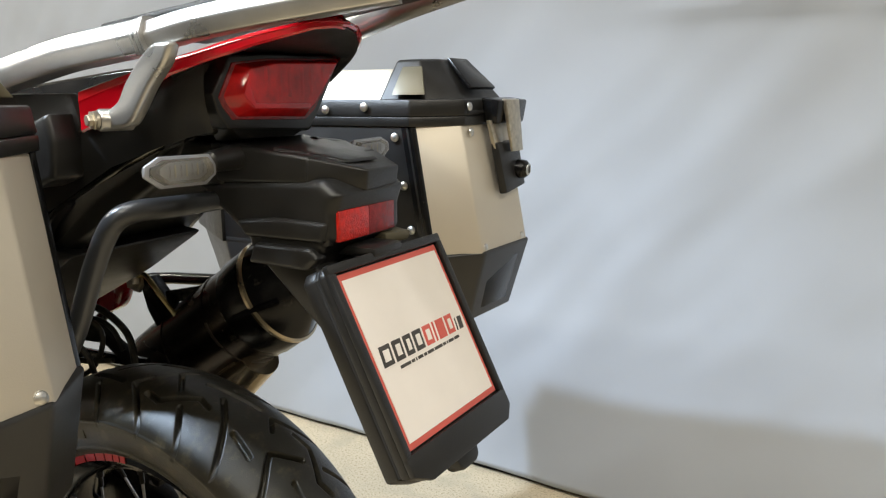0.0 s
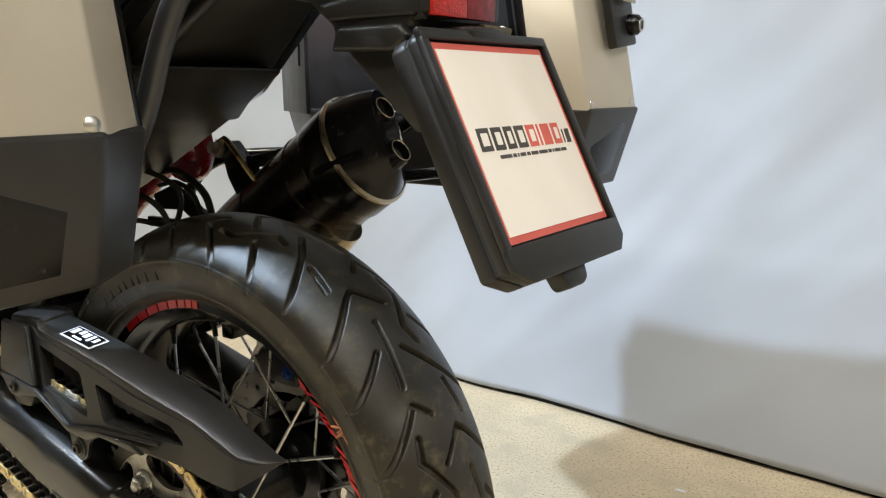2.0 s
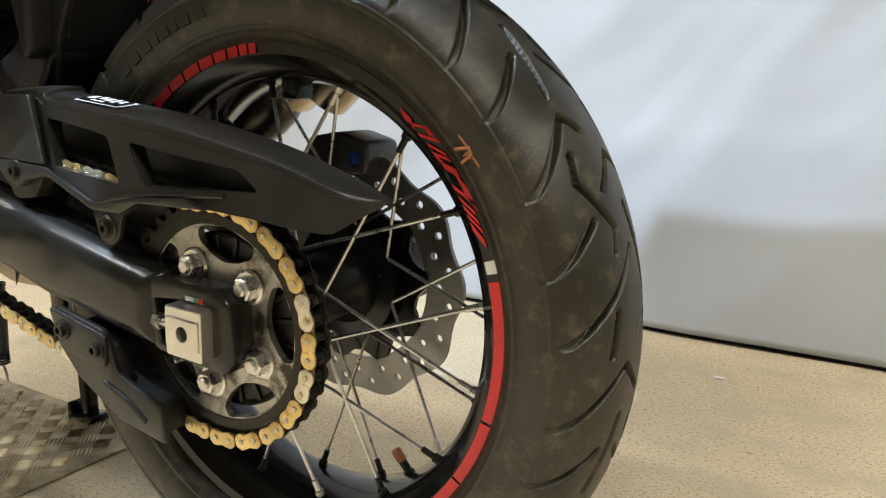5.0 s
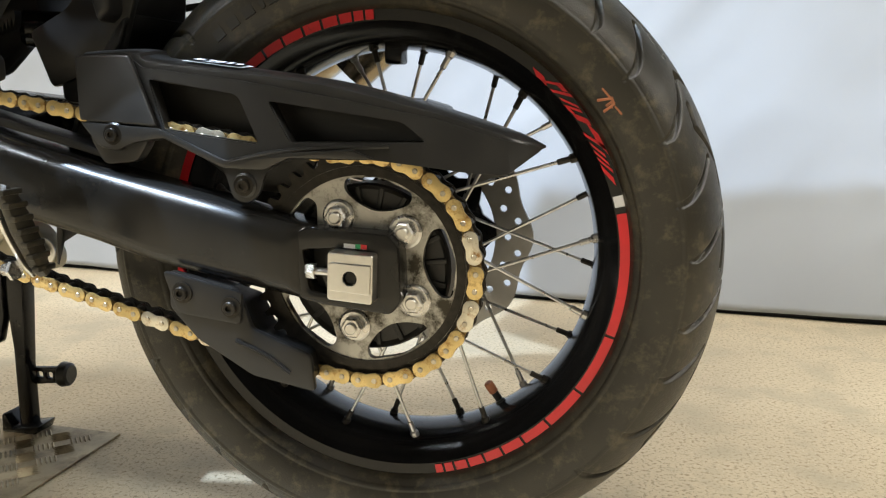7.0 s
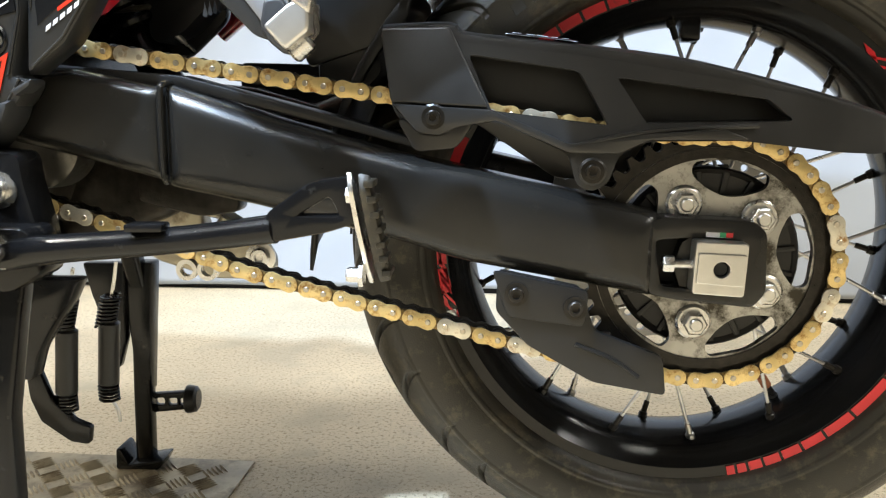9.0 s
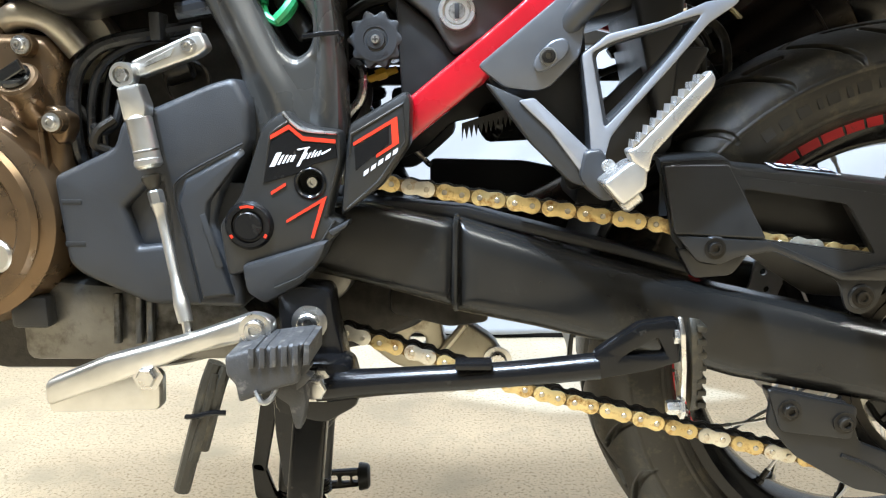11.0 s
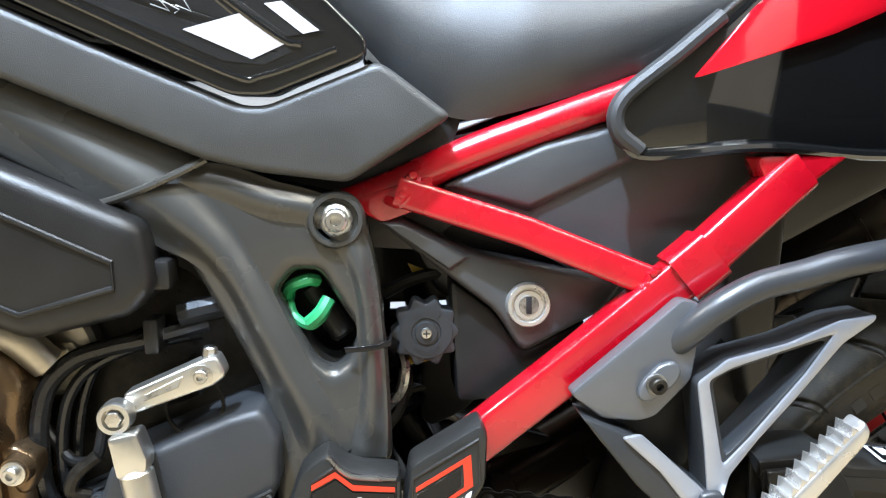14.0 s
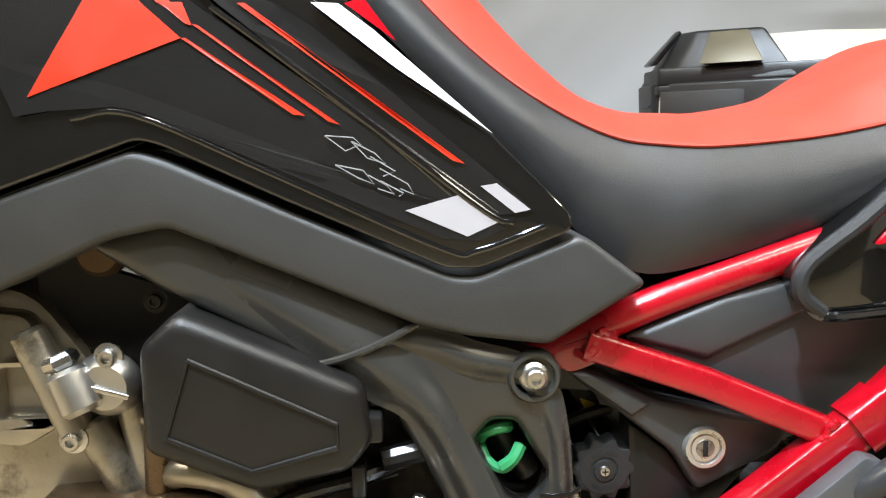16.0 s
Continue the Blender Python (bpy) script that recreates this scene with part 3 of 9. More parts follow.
for a0, a1 in ((129, 122.5), (121.8, 116.8), (116.1, 111.0), (110.3, 106.0), (105.3, 101.6), (100.9, 97.9), (97.3, 95.0), (94.4, 92.4)):
    tape(a0, a1)
for a0, a1 in ((12.0, -17.5), (-18.2, -33.4), (-34.1, -44.8), (-45.5, -52.8), (-53.5, -58.9), (-59.6, -64.1), (-64.8, -68.6), (-69.3, -72.4), (-73.1, -75.2), (-75.9, -77.8)):
    tape(a0, a1)
for a0, a1 in ((168, 154), (192, 186), (185, 176), (175.2, 169)):
    tape(a0, a1)
part("white_rim_mark", arc(16.2, 13.6, 0.2312, 0.2405, YT), WHITE, wheel, smooth=False)
part("white_rim_mark", arc(199.0, 196.4, 0.2312, 0.2405, YT), WHITE, wheel, smooth=False)
# slanted strokes of the rim marking
for base, sign in ((50.0, 1), (-160.0, 1)):
    for off, w, lo, hi, sl in ((0, 3.4, 0.2300, 0.2345, 2), (1.2, 1.0, 0.2300, 0.2405, -4), (4.4, 1.1, 0.2300, 0.2405, -4), (4.6, 2.2, 0.2368, 0.2400, -1), (7.4, 1.0, 0.2310, 0.2390, -4), (9.2, 1.9, 0.2300, 0.2328, -3), (9.8, 0.9, 0.2310, 0.2390, -3), (12.2, 2.0, 0.2312, 0.2392, -3), (15.4, 5.4, 0.2362, 0.2405, -4), (17.4, 1.2, 0.2295, 0.2405, -5), (20.2, 1.0, 0.2300, 0.2375, -4), (22.2, 1.0, 0.2300, 0.2375, -4), (24.2, 0.9, 0.2300, 0.2385, -4), (26.0, 2.0, 0.2300, 0.2370, -4)):
        part("rim_stroke", arc(base - off * 0.98, base - (off + w) * 0.98, lo, hi, YT, slant=sl), RIM_TAPE, wheel, smooth=False)

# hub, spokes and nipples
hub = part("hub", spin([(0.030, -0.075), (0.060, -0.075), (0.062, -0.066), (0.055, -0.060), (0.040, -0.052), (0.036, -0.03), (0.036, 0.03), (0.046, 0.045), (0.064, 0.050), (0.066, 0.058), (0.05, 0.068), (0.03, 0.072)], (0, CY, AX), (0, 1, 0), 48), SATIN_BLACK, wheel)
NSP = 32
for k in range(NSP):
    left = k % 2 == 0
    pair = k // 2
    ra = 360 / NSP * k + 5.6
    lead = 46 if pair % 2 else -46
    ha = ra + lead
    yh = CY + (-0.058 if left else 0.054)
    yr = CY + (-0.026 if left else 0.026)
    p = Vector((0.052 * math.cos(radians(ha)), yh, AX + 0.052 * math.sin(radians(ha))))
    q = Vector((0.211 * math.cos(radians(ra)), yr, AX + 0.211 * math.sin(radians(ra))))
    part("spoke", rod(p, q, 0.00185, 8), SPOKE_STEEL, wheel)
    d = (q - p).normalized()
    part("nipple", join(rod(q - d * 0.020, q - d * 0.002, 0.0031, 8), rod(q - d * 0.0075, q + d * 0.004, 0.0048, 8)), GREASE if k % 3 else SPOKE_STEEL, wheel)
va = radians(-57.5)
v0 = Vector((0.214 * math.cos(va), CY + 0.004, AX + 0.214 * math.sin(va)))
vd = Vector((-math.cos(va), -0.12, -math.sin(va))).normalized()
valve = part("valve_stem", join(rod(v0 - vd * 0.006, v0 + vd * 0.012, 0.0058, 12), rod(v0 + vd * 0.012, v0 + vd * 0.024, 0.0042, 12)), BLACK_PLASTIC, wheel)
part("valve_cap", rod(v0 + vd * 0.022, v0 + vd * 0.036, 0.0052, 10), TAN_MARK, valve)
part("balance_weight", box(-0.009, 0.009, CY - 0.026, CY + 0.0, AX + 0.190, AX + 0.210, 0.003), SATIN_BLACK, wheel)

# brake disc with drilled holes, on the far side
disc = group("brake_disc", wheel)
DY = CY + 0.068
holes = []
for k in range(40):
    a = radians(9 * k)
    r = 0.119 if k % 2 else 0.106
    holes.append([(r * math.cos(a) + 0.0042 * math.cos(q), AX + r * math.sin(a) + 0.0042 * math.sin(q)) for q in np.linspace(0, 2 * math.pi, 8, endpoint=False)])
outer = [((0.1315 + 0.0040 * math.cos(10 * q)) * math.cos(q), AX + (0.1315 + 0.0040 * math.cos(10 * q)) * math.sin(q)) for q in np.linspace(0, 2 * math.pi, 120, endpoint=False)]
inn = [(0.092 * math.cos(q), AX + 0.092 * math.sin(q)) for q in np.linspace(0, 2 * math.pi, 60, endpoint=False)]
part("rotor", plate(outer, DY, DY + 0.005, 0, holes + [inn]), DISC_STEEL, disc, "drilled wavy steel rotor", smooth=False)
car = [((0.094 if k % 4 < 2 else 0.082) * math.cos(radians(9 * k)), AX + (0.094 if k % 4 < 2 else 0.082) * math.sin(radians(9 * k))) for k in range(40)]
inn2 = [(0.045 * math.cos(q), AX + 0.045 * math.sin(q)) for q in np.linspace(0, 2 * math.pi, 32, endpoint=False)]
part("carrier", plate(car, DY - 0.004, DY + 0.002, 0, [inn2]), SATIN_BLACK, disc, smooth=False)
calp = group("brake_caliper")
part("caliper_body", plate(rounded([(-0.045, AX + 0.118), (0.0, AX + 0.112), (0.034, AX + 0.112), (0.038, AX + 0.146), (0.0, AX + 0.157), (-0.042, AX + 0.150)], 0.008), DY - 0.022, DY + 0.035, 0.005, seg=3), RACK_GREY, calp)
part("bracket", plate(rounded([(-0.05, AX - 0.02), (0.01, AX - 0.03), (0.02, AX + 0.10), (-0.06, AX + 0.11)], 0.01), DY + 0.012, DY + 0.028, 0.003), SATIN_BLACK, calp)
part("bolt", hex_bolt((0.02, DY - 0.022, AX + 0.130), (0, -1, 0), 0.006), BLUE, calp)

# sidewall marks
sx, sz = 0.219, 0.520
for (x0, z0), (x1, z1) in (((-.010, .012), (.004, -.004)), ((.0, .015), (-.001, -.006)), ((.010, .010), (-.006, -.004)), ((-.014, .001), (.006, .004)), ((.002, -.004), (.010, -.013)), ((.010, -.013), (.017, -.008)), ((-.008, -.009), (.004, .0))):
    part("sidewall_mark", tube([(sx + x0, CY - 0.0722, sz + z0), (sx + (x0 + x1) / 2, CY - 0.0728, sz + (z0 + z1) / 2), (sx + x1, CY - 0.0722, sz + z1)], 0.0014, 5, 2), TAN_MARK, wheel)
WALL_MARK = mat("raised_sidewall_rubber", (0.024, 0.022, 0.018), 0.42, vary=0.2)
for start, widths in ((128, (3.4, 3.4, 3.6, 1.4, 3.4, 1.6, 3.6, 3.6)),):
    a = start
    for w in widths:
        part("sidewall_bar", arc(a, a - w * 0.72, 0.2675, 0.278, CY - 0.0757, 0.0022), WALL_MARK, wheel, smooth=False)
        a -= w + 0.6

# sprocket
spr = group("rear_sprocket", wheel)
SY = -0.115
N, PR = 42, 0.1062
tooth = []
for k in range(N):
    a = 2 * math.pi * k / N
    for da, r in ((-0.46, 0.1035), (-0.30, 0.1045), (-0.12, 0.1125), (0.12, 0.1125), (0.30, 0.1045)):
        q = a + da * 2 * math.pi / N
        tooth.append((r * math.cos(q), AX + r * math.sin(q)))
win = []
A5 = [115 - 72 * k for k in range(5)]
for a in A5:
    m = a - 36
    pts = [(0.087, m - 22), (0.088, m), (0.087, m + 22), (0.076, m + 25), (0.062, m + 15), (0.056, m), (0.062, m - 15), (0.076, m - 25)]
    win.append(rounded([(r * math.cos(radians(q)), AX + r * math.sin(radians(q))) for r, q in pts], 0.006, 3))
bore = [(0.034 * math.cos(q), AX + 0.034 * math.sin(q)) for q in np.linspace(0, 2 * math.pi, 40, endpoint=False)]
part("toothed_plate", plate(tooth, SY - 0.0035, SY + 0.0035, 0, win + [bore]), WORN_STEEL, spr, "worn steel sprocket with greasy patches", smooth=False)
part("tooth_grime", plate(tooth, SY - 0.0039, SY + 0.0039, 0, [[(0.0968 * math.cos(q), AX + 0.0968 * math.sin(q)) for q in np.linspace(0, 2 * math.pi, 84, endpoint=False)]]), GREASE, spr, smooth=False)
ring = spin([(0.088, -0.001), (0.0965, -0.001), (0.0965, 0.0015), (0.088, 0.0015)], (0, SY - 0.0042, AX), (0, 1, 0), 64, closed=True)
part("greasy_band", ring, GREASE, spr)
cush = part("cush_drive", spin([(0.028, 0), (0.076, 0), (0.079, 0.004), (0.079, 0.03), (0.028, 0.03)], (0, SY + 0.010, AX), (0, 1, 0), 48, closed=True), BLACK_PLASTIC, spr)
for k in range(20):
    a = radians(18 * k + 7)
    part("carrier_rib", bar([(0.050 * math.cos(a), SY + 0.009, AX + 0.050 * math.sin(a)), (0.076 * math.cos(a), SY + 0.009, AX + 0.076 * math.sin(a))], 0.003, 0.005, bevel=0.001), BLACK_PLASTIC, cush)
part("carrier_rim", spin([(0.074, 0), (0.078, -0.003), (0.080, 0.0), (0.079, 0.004)], (0, SY + 0.010, AX), (0, 1, 0), 48, closed=True), BLACK_PLASTIC, cush)
for a in A5:
    p = (0.055 * math.cos(radians(a)), SY - 0.0035, AX + 0.055 * math.sin(radians(a)))
    b = part("sprocket_nut", join(spin([(0, 0), (0.0155, 0), (0.0155, 0.002), (0.0135, 0.0035), (0.0, 0.0035)], p, (0, -1, 0), 24), hex_bolt((p[0], p[1] - 0.003, p[2]), (0, -1, 0), 0.0105, 0.009, False)), STEEL, spr)
    part("stud_end", rod((p[0], p[1] - 0.011, p[2]), (p[0], p[1] - 0.015, p[2]), 0.0058, 14), ALLOY, b)
    b["label"] = "bright sprocket nut with washer"
# chain
chain = group("drive_chain")
PITCH = 0.015875
t_top, t_bot = math.radians(98.5), math.radians(-104)
path = []
for q in np.linspace(t_bot, t_top, 160):
    path.append((PR * math.cos(q), AX + PR * math.sin(q)))
path += [(-0.09, 0.4795), (-0.272, 0.508), (-0.40, 0.5285), (-0.545, 0.5525), (-0.60, 0.560)]
lead = [(-0.61, 0.423), (-0.574, 0.412), (-0.479, 0.382), (-0.406, 0.355), (-0.259, 0.3155), (-0.154, 0.2885), (-0.08, 0.272)]
path = lead + path
fine = []
for a, b in zip(path, path[1:]):
    a, b = np.array(a), np.array(b)
    m = max(2, int(np.hypot(*(b - a)) / 0.0005))
    fine += [a + (b - a) * k / m for k in range(m)]
cur = fine[0]
joints = [cur]
for q in fine:
    if np.hypot(*(q - cur)) >= PITCH:
        cur = q
        joints.append(q)


def link_plate(y0, y1, h=0.0077, waist=0.0060):
    pts = []
    for cx, s in ((PITCH / 2, 1), (-PITCH / 2, -1)):
        for q in np.linspace(-112, 112, 9):
            ang = radians(q if s > 0 else q + 180)
            pts.append((cx + h * math.cos(ang), h * math.sin(ang)))
        pts.append((0, waist if s > 0 else -waist))
    return plate(pts, y0, y1, 0.0006, seg=1)


outer_b = join(link_plate(-0.0105, -0.0085))
outer_far = link_plate(0.0085, 0.0105)
outer_b2, outer_far2 = link_plate(-0.0105, -0.0085), link_plate(0.0085, 0.0105)
pins2 = join(*[rod((s * PITCH / 2, -0.0118, 0), (s * PITCH / 2, 0.0112, 0), 0.0026, 10) for s in (-1, 1)])
inner_n = link_plate(-0.0083, -0.0062, 0.0068, 0.0052)
inner_f = link_plate(0.0062, 0.0083, 0.0068, 0.0052)
pins = join(*[rod((s * PITCH / 2, -0.0118, 0), (s * PITCH / 2, 0.0112, 0), 0.0026, 10) for s in (-1, 1)])
rollers = join(*[rod((s * PITCH / 2, -0.006, 0), (s * PITCH / 2, 0.006, 0), 0.0051, 10) for s in (-1, 1)])


def chain_mesh(name, pieces):
    """One link's mesh out of plates, pins and rollers, each with its own material."""
    me = bpy.data.meshes.new(name)
    all_ = bmesh.new()
    for k, (b, m) in enumerate(pieces):
        me.materials.append(m)
        for f in b.faces:
            f.material_index = k
        all_ = join(all_, b)
    bmesh.ops.recalc_face_normals(all_, faces=all_.faces)
    all_.to_mesh(me)
    all_.free()
    me.shade_smooth()
    me.set_sharp_from_angle(angle=radians(40))
    return me


M_OUT = chain_mesh("outer_link", [(outer_b, CHAIN_GOLD), (outer_far, GREASE), (pins, CHAIN_PIN)])
M_OUT_BARE = chain_mesh("outer_link", [(outer_b2, CHAIN_SILVER), (outer_far2, GREASE), (pins2, CHAIN_PIN)])
M_IN = chain_mesh("inner_link", [(inner_n, CHAIN_INNER), (inner_f, GREASE), (rollers, GREASE)])
for k, (a, b) in enumerate(zip(joints, joints[1:])):
    m = (a + b) / 2
    ob = new("outer_link" if k % 2 else "inner_link", (M_OUT_BARE if k % 11 in (3, 7) else M_OUT) if k % 2 else M_IN)
    ob.parent = chain
    ob.matrix_basis = Matrix.Translation((m[0], SY, m[1])) @ Matrix.Rotation(-math.atan2(b[1] - a[1], b[0] - a[0]), 4, "Y")

# ---------------------------------------------------------------- swingarm and guards
arm = group("swingarm")
part("rear_beam", plate(rounded([(-0.462, 0.521), (-0.362, 0.489), (-0.26, 0.461), (-0.14, 0.434), (-0.046, 0.411), (-0.048, 0.339), (-0.21, 0.369), (-0.265, 0.386), (-0.388, 0.417), (-0.465, 0.433)], 0.006), -0.151, -0.086, 0.022, seg=7), SWINGARM_BLACK, arm)
part("front_casting", plate(rounded([(-0.62, 0.535), (-0.537, 0.534), (-0.459, 0.516), (-0.462, 0.437), (-0.542, 0.459), (-0.62, 0.478)], 0.006), -0.148, -0.07, 0.014, seg=5), SWINGARM_BLACK, arm)
part("weld_bead", tube([(-0.4605, -0.146, 0.437), (-0.4615, -0.1505, 0.45), (-0.4600, -0.1505, 0.507), (-0.4590, -0.146, 0.519), (-0.459, -0.12, 0.520)], 0.0028, 8), SWINGARM_BLACK, arm)
part("cross_tube", rod((-0.53, -0.1, 0.495), (-0.53, 0.12, 0.495), 0.036, 24), SWINGARM_BLACK, arm)
part("right_beam", plate(rounded([(-0.60, 0.535), (-0.462, 0.52), (-0.26, 0.461), (-0.05, 0.412), (0.05, 0.40), (0.05, 0.335), (-0.05, 0.335), (-0.265, 0.386), (-0.60, 0.47)], 0.008), 0.112, 0.172, 0.010, seg=3), SWINGARM_BLACK, arm)
part("chain_slider", plate(rounded([(-0.60, 0.541), (-0.45, 0.527), (-0.30, 0.487), (-0.245, 0.470), (-0.245, 0.463), (-0.30, 0.478), (-0.45, 0.516), (-0.60, 0.530)], 0.003), -0.128, -0.096, 0.002), BLACK_PLASTIC, arm)
# axle end plate with slot, adjuster block and bolt
part("axle_plate", plate(rounded([(-0.058, 0.404), (-0.045, 0.409), (0.030, 0.405), (0.040, 0.395), (0.042, 0.345), (0.032, 0.332), (-0.030, 0.338), (-0.055, 0.343)], 0.005), -0.1445, -0.098, 0.003, [rounded([(-0.050, 0.389), (0.0, 0.3925), (0.0, 0.347), (-0.044, 0.351)], 0.005)]), SWINGARM_BLACK, arm)
# black sheet behind the slot, its shade given by colour
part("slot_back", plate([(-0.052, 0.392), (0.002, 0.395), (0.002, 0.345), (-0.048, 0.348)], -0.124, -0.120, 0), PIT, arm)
adj = part("chain_adjuster", plate(rounded([(-0.0205, 0.391), (0.0215, 0.389), (0.0195, 0.3445), (-0.0225, 0.3475)], 0.003), -0.158, -0.140, 0.0012, [[(0.0065 * math.cos(q), AX + 0.001 + 0.0065 * math.sin(q)) for q in np.linspace(0, 2 * math.pi, 20, endpoint=False)]]), ALLOY, arm, "silver alloy chain adjuster block", smooth=False)
part("raised_face", plate(rounded([(-0.0185, 0.382), (0.0195, 0.380), (0.0180, 0.3535), (-0.0200, 0.3565)], 0.002), -0.1600, -0.157, 0.0008, [[(0.0065 * math.cos(q), AX + 0.001 + 0.0065 * math.sin(q)) for q in np.linspace(0, 2 * math.pi, 20, endpoint=False)]]), ALLOY, adj, smooth=False)
part("axle_bore", rod((0, -0.1565, AX + 0.001), (0, -0.13, AX + 0.001), 0.0068, 20), PIT, adj)
part("adjuster_bolt", join(rod((-0.045, -0.148, 0.371), (-0.019, -0.148, 0.370), 0.0036, 12), hex_bolt((-0.036, -0.148, 0.3707), (-1, 0, 0.03), 0.0072, 0.009, False)), STEEL, arm)
part("wear_label", decal([(-0.010, 0.3965), (0.010, 0.3955), (0.010, 0.3915), (-0.010, 0.3925)], -0.1447), WHITE, arm)
part("wear_label_green", decal([(0.001, 0.3962), (0.006, 0.396), (0.006, 0.392), (0.001, 0.3922)], -0.1452), GREEN, arm)
part("wear_label_red", decal([(0.006, 0.396), (0.0115, 0.3957), (0.0115, 0.3917), (0.006, 0.392)], -0.1452), RIM_TAPE, arm)
part("axle_nut_far", hex_bolt((0, 0.172, AX), (0, 1, 0), 0.018, 0.015), STEEL, arm)
part("axle", rod((0, -0.14, AX), (0, 0.175, AX), 0.0105, 18), STEEL, arm)
part("hub_spacer", spin([(0.0, 0), (0.030, 0), (0.034, 0.004), (0.034, 0.020), (0.0, 0.020)], (0, -0.1195, AX), (0, -1, 0), 10), SWINGARM_BLACK, arm)

# chain guard: windowed side plate that curls in towards the wheel, with a top flange
guard = group("chain_guard")


def curl(x, z):
    """The guard's side leans in towards its top and turns in at the tip."""
    return float(np.interp(x, [-0.02, 0.02, 0.06, 0.110, 0.135, 0.150, 0.162], [0, 0.005, 0.013, 0.0155, 0.018, 0.030, 0.052])) + 0.2 * max(0.0, z - 0.455)


def sub(pts, n=4):
    out = []
    for i in range(len(pts)):
        a, b = pts[i], pts[(i + 1) % len(pts)]
        out += [(a[0] + (b[0] - a[0]) * k / n, a[1] + (b[1] - a[1]) * k / n) for k in range(n)]
    return out


GO = [(-0.277, 0.560), (-0.222, 0.560), (-0.214, 0.552), (-0.120, 0.5405), (-0.083, 0.5345), (-0.007, 0.521), (0.071, 0.505), (0.117, 0.491), (0.162, 0.480), (0.133, 0.458), (0.095, 0.460), (0.017, 0.470), (-0.059, 0.470), (-0.083, 0.459), (-0.090, 0.437), (-0.103, 0.429), (-0.116, 0.434), (-0.123, 0.460), (-0.182, 0.487), (-0.213, 0.482), (-0.229, 0.474), (-0.249, 0.477), (-0.268, 0.496)]
W1 = [(-0.206, 0.542), (-0.114, 0.527), (-0.090, 0.482), (-0.187, 0.495)]
W2 = [(-0.085, 0.522), (0.040, 0.503), (0.062, 0.485), (-0.061, 0.484)]
bm = plate(sub(rounded(GO, 0.006, 2), 4), -0.1435, -0.1395, 0, [sub(rounded(W1, 0.006, 2), 2), sub(rounded(W2, 0.006, 2), 2)])
for v in bm.verts:
    v.co.y += curl(v.co.x, v.co.z)
part("side_plate", bm, GUARD_PLASTIC, guard, "black plastic chain guard with two openings")
top = [(-0.277, 0.566), (-0.222, 0.567), (-0.210, 0.559), (-0.165, 0.5535), (-0.120, 0.548), (-0.036, 0.5365), (0.03, 0.5215), (0.085, 0.5065), (0.13, 0.492), (0.162, 0.481)]
rows = []
for x, z in spline(top, 3):
    y = -0.1430 + curl(x, z)
    w = float(np.interp(x, [0.02, 0.135, 0.150, 0.162], [0.046, 0.034, 0.022, 0.003]))
    f = min(1.0, w / 0.03)
    rows.append([(x, y + 0.0025, z - 0.014 * f), (x, y - 0.0004, z - 0.013 * f), (x, y - 0.0002, z - 0.0045 * f), (x, y + 0.0010 * f, z - 0.0012 * f), (x, y + 0.0042 * f, z + 0.0006 * f), (x, y + w * 0.55, z + 0.0035 * f), (x, y + w, z + 0.004 * f), (x, y + w + 0.0015, z - 0.003 * f), (x, y + w * 0.5, z - 0.001 * f)])
part("top_flange", skin(rows, close=True), GUARD_PLASTIC, guard)
for pts in (W1, W2):
    c = Vector((sum(p[0] for p in pts) / 4, sum(p[1] for p in pts) / 4))
    for i in range(4):
        a, b = Vector(pts[i]), Vector(pts[(i + 1) % 4])
        bm = prism([(a.x, -0.1415 + curl(a.x, a.y), a.y), (b.x, -0.1415 + curl(b.x, b.y), b.y), (b.x, -0.128 + curl(b.x, b.y), b.y + 0.001), (a.x, -0.128 + curl(a.x, a.y), a.y + 0.001)], [(a.x + (c.x - a.x) * 0.02, -0.1415 + curl(a.x, a.y), a.y + (c.y - a.y) * 0.05), (b.x + (c.x - b.x) * 0.02, -0.1415 + curl(b.x, b.y), b.y + (c.y - b.y) * 0.05), (b.x, -0.128 + curl(b.x, b.y), b.y), (a.x, -0.128 + curl(a.x, a.y), a.y)], 0)
        part("window_lip", bm, GUARD_PLASTIC, guard)
part("inner_wall", plate(rounded([(-0.27, 0.558), (-0.20, 0.556), (-0.03, 0.532), (0.115, 0.494), (0.10, 0.466), (-0.05, 0.470), (-0.075, 0.432), (-0.13, 0.436), (-0.2, 0.484), (-0.27, 0.50)], 0.006), -0.092, -0.088, 0.001), GUARD_PLASTIC, guard)
bm = plate(rounded([(-0.2775, 0.563), (-0.2205, 0.563), (-0.189, 0.4985), (-0.2685, 0.5035)], 0.003), -0.1485, -0.142, 0.0018, seg=3)
for v in bm.verts:
    v.co.y += curl(v.co.x, v.co.z) - 0.006
part("front_block", bm, GUARD_PLASTIC, guard)
part("lower_strap", plate(rounded([(-0.267, 0.502), (-0.186, 0.4965), (-0.122, 0.4685), (-0.060, 0.4765), (0.0, 0.4795), (0.02, 0.4715), (-0.059, 0.4715), (-0.083, 0.4605), (-0.123, 0.4615), (-0.182, 0.488), (-0.213, 0.483), (-0.229, 0.476), (-0.248, 0.479)], 0.003), -0.1465, -0.142, 0.0014, seg=2), GUARD_PLASTIC, guard)
part("raised_rib", tube([(-0.122, -0.1445, 0.466), (-0.075, -0.1446, 0.476), (-0.02, -0.1405, 0.4805), (0.03, -0.1325, 0.482)], 0.0022, 6), GUARD_PLASTIC, guard)
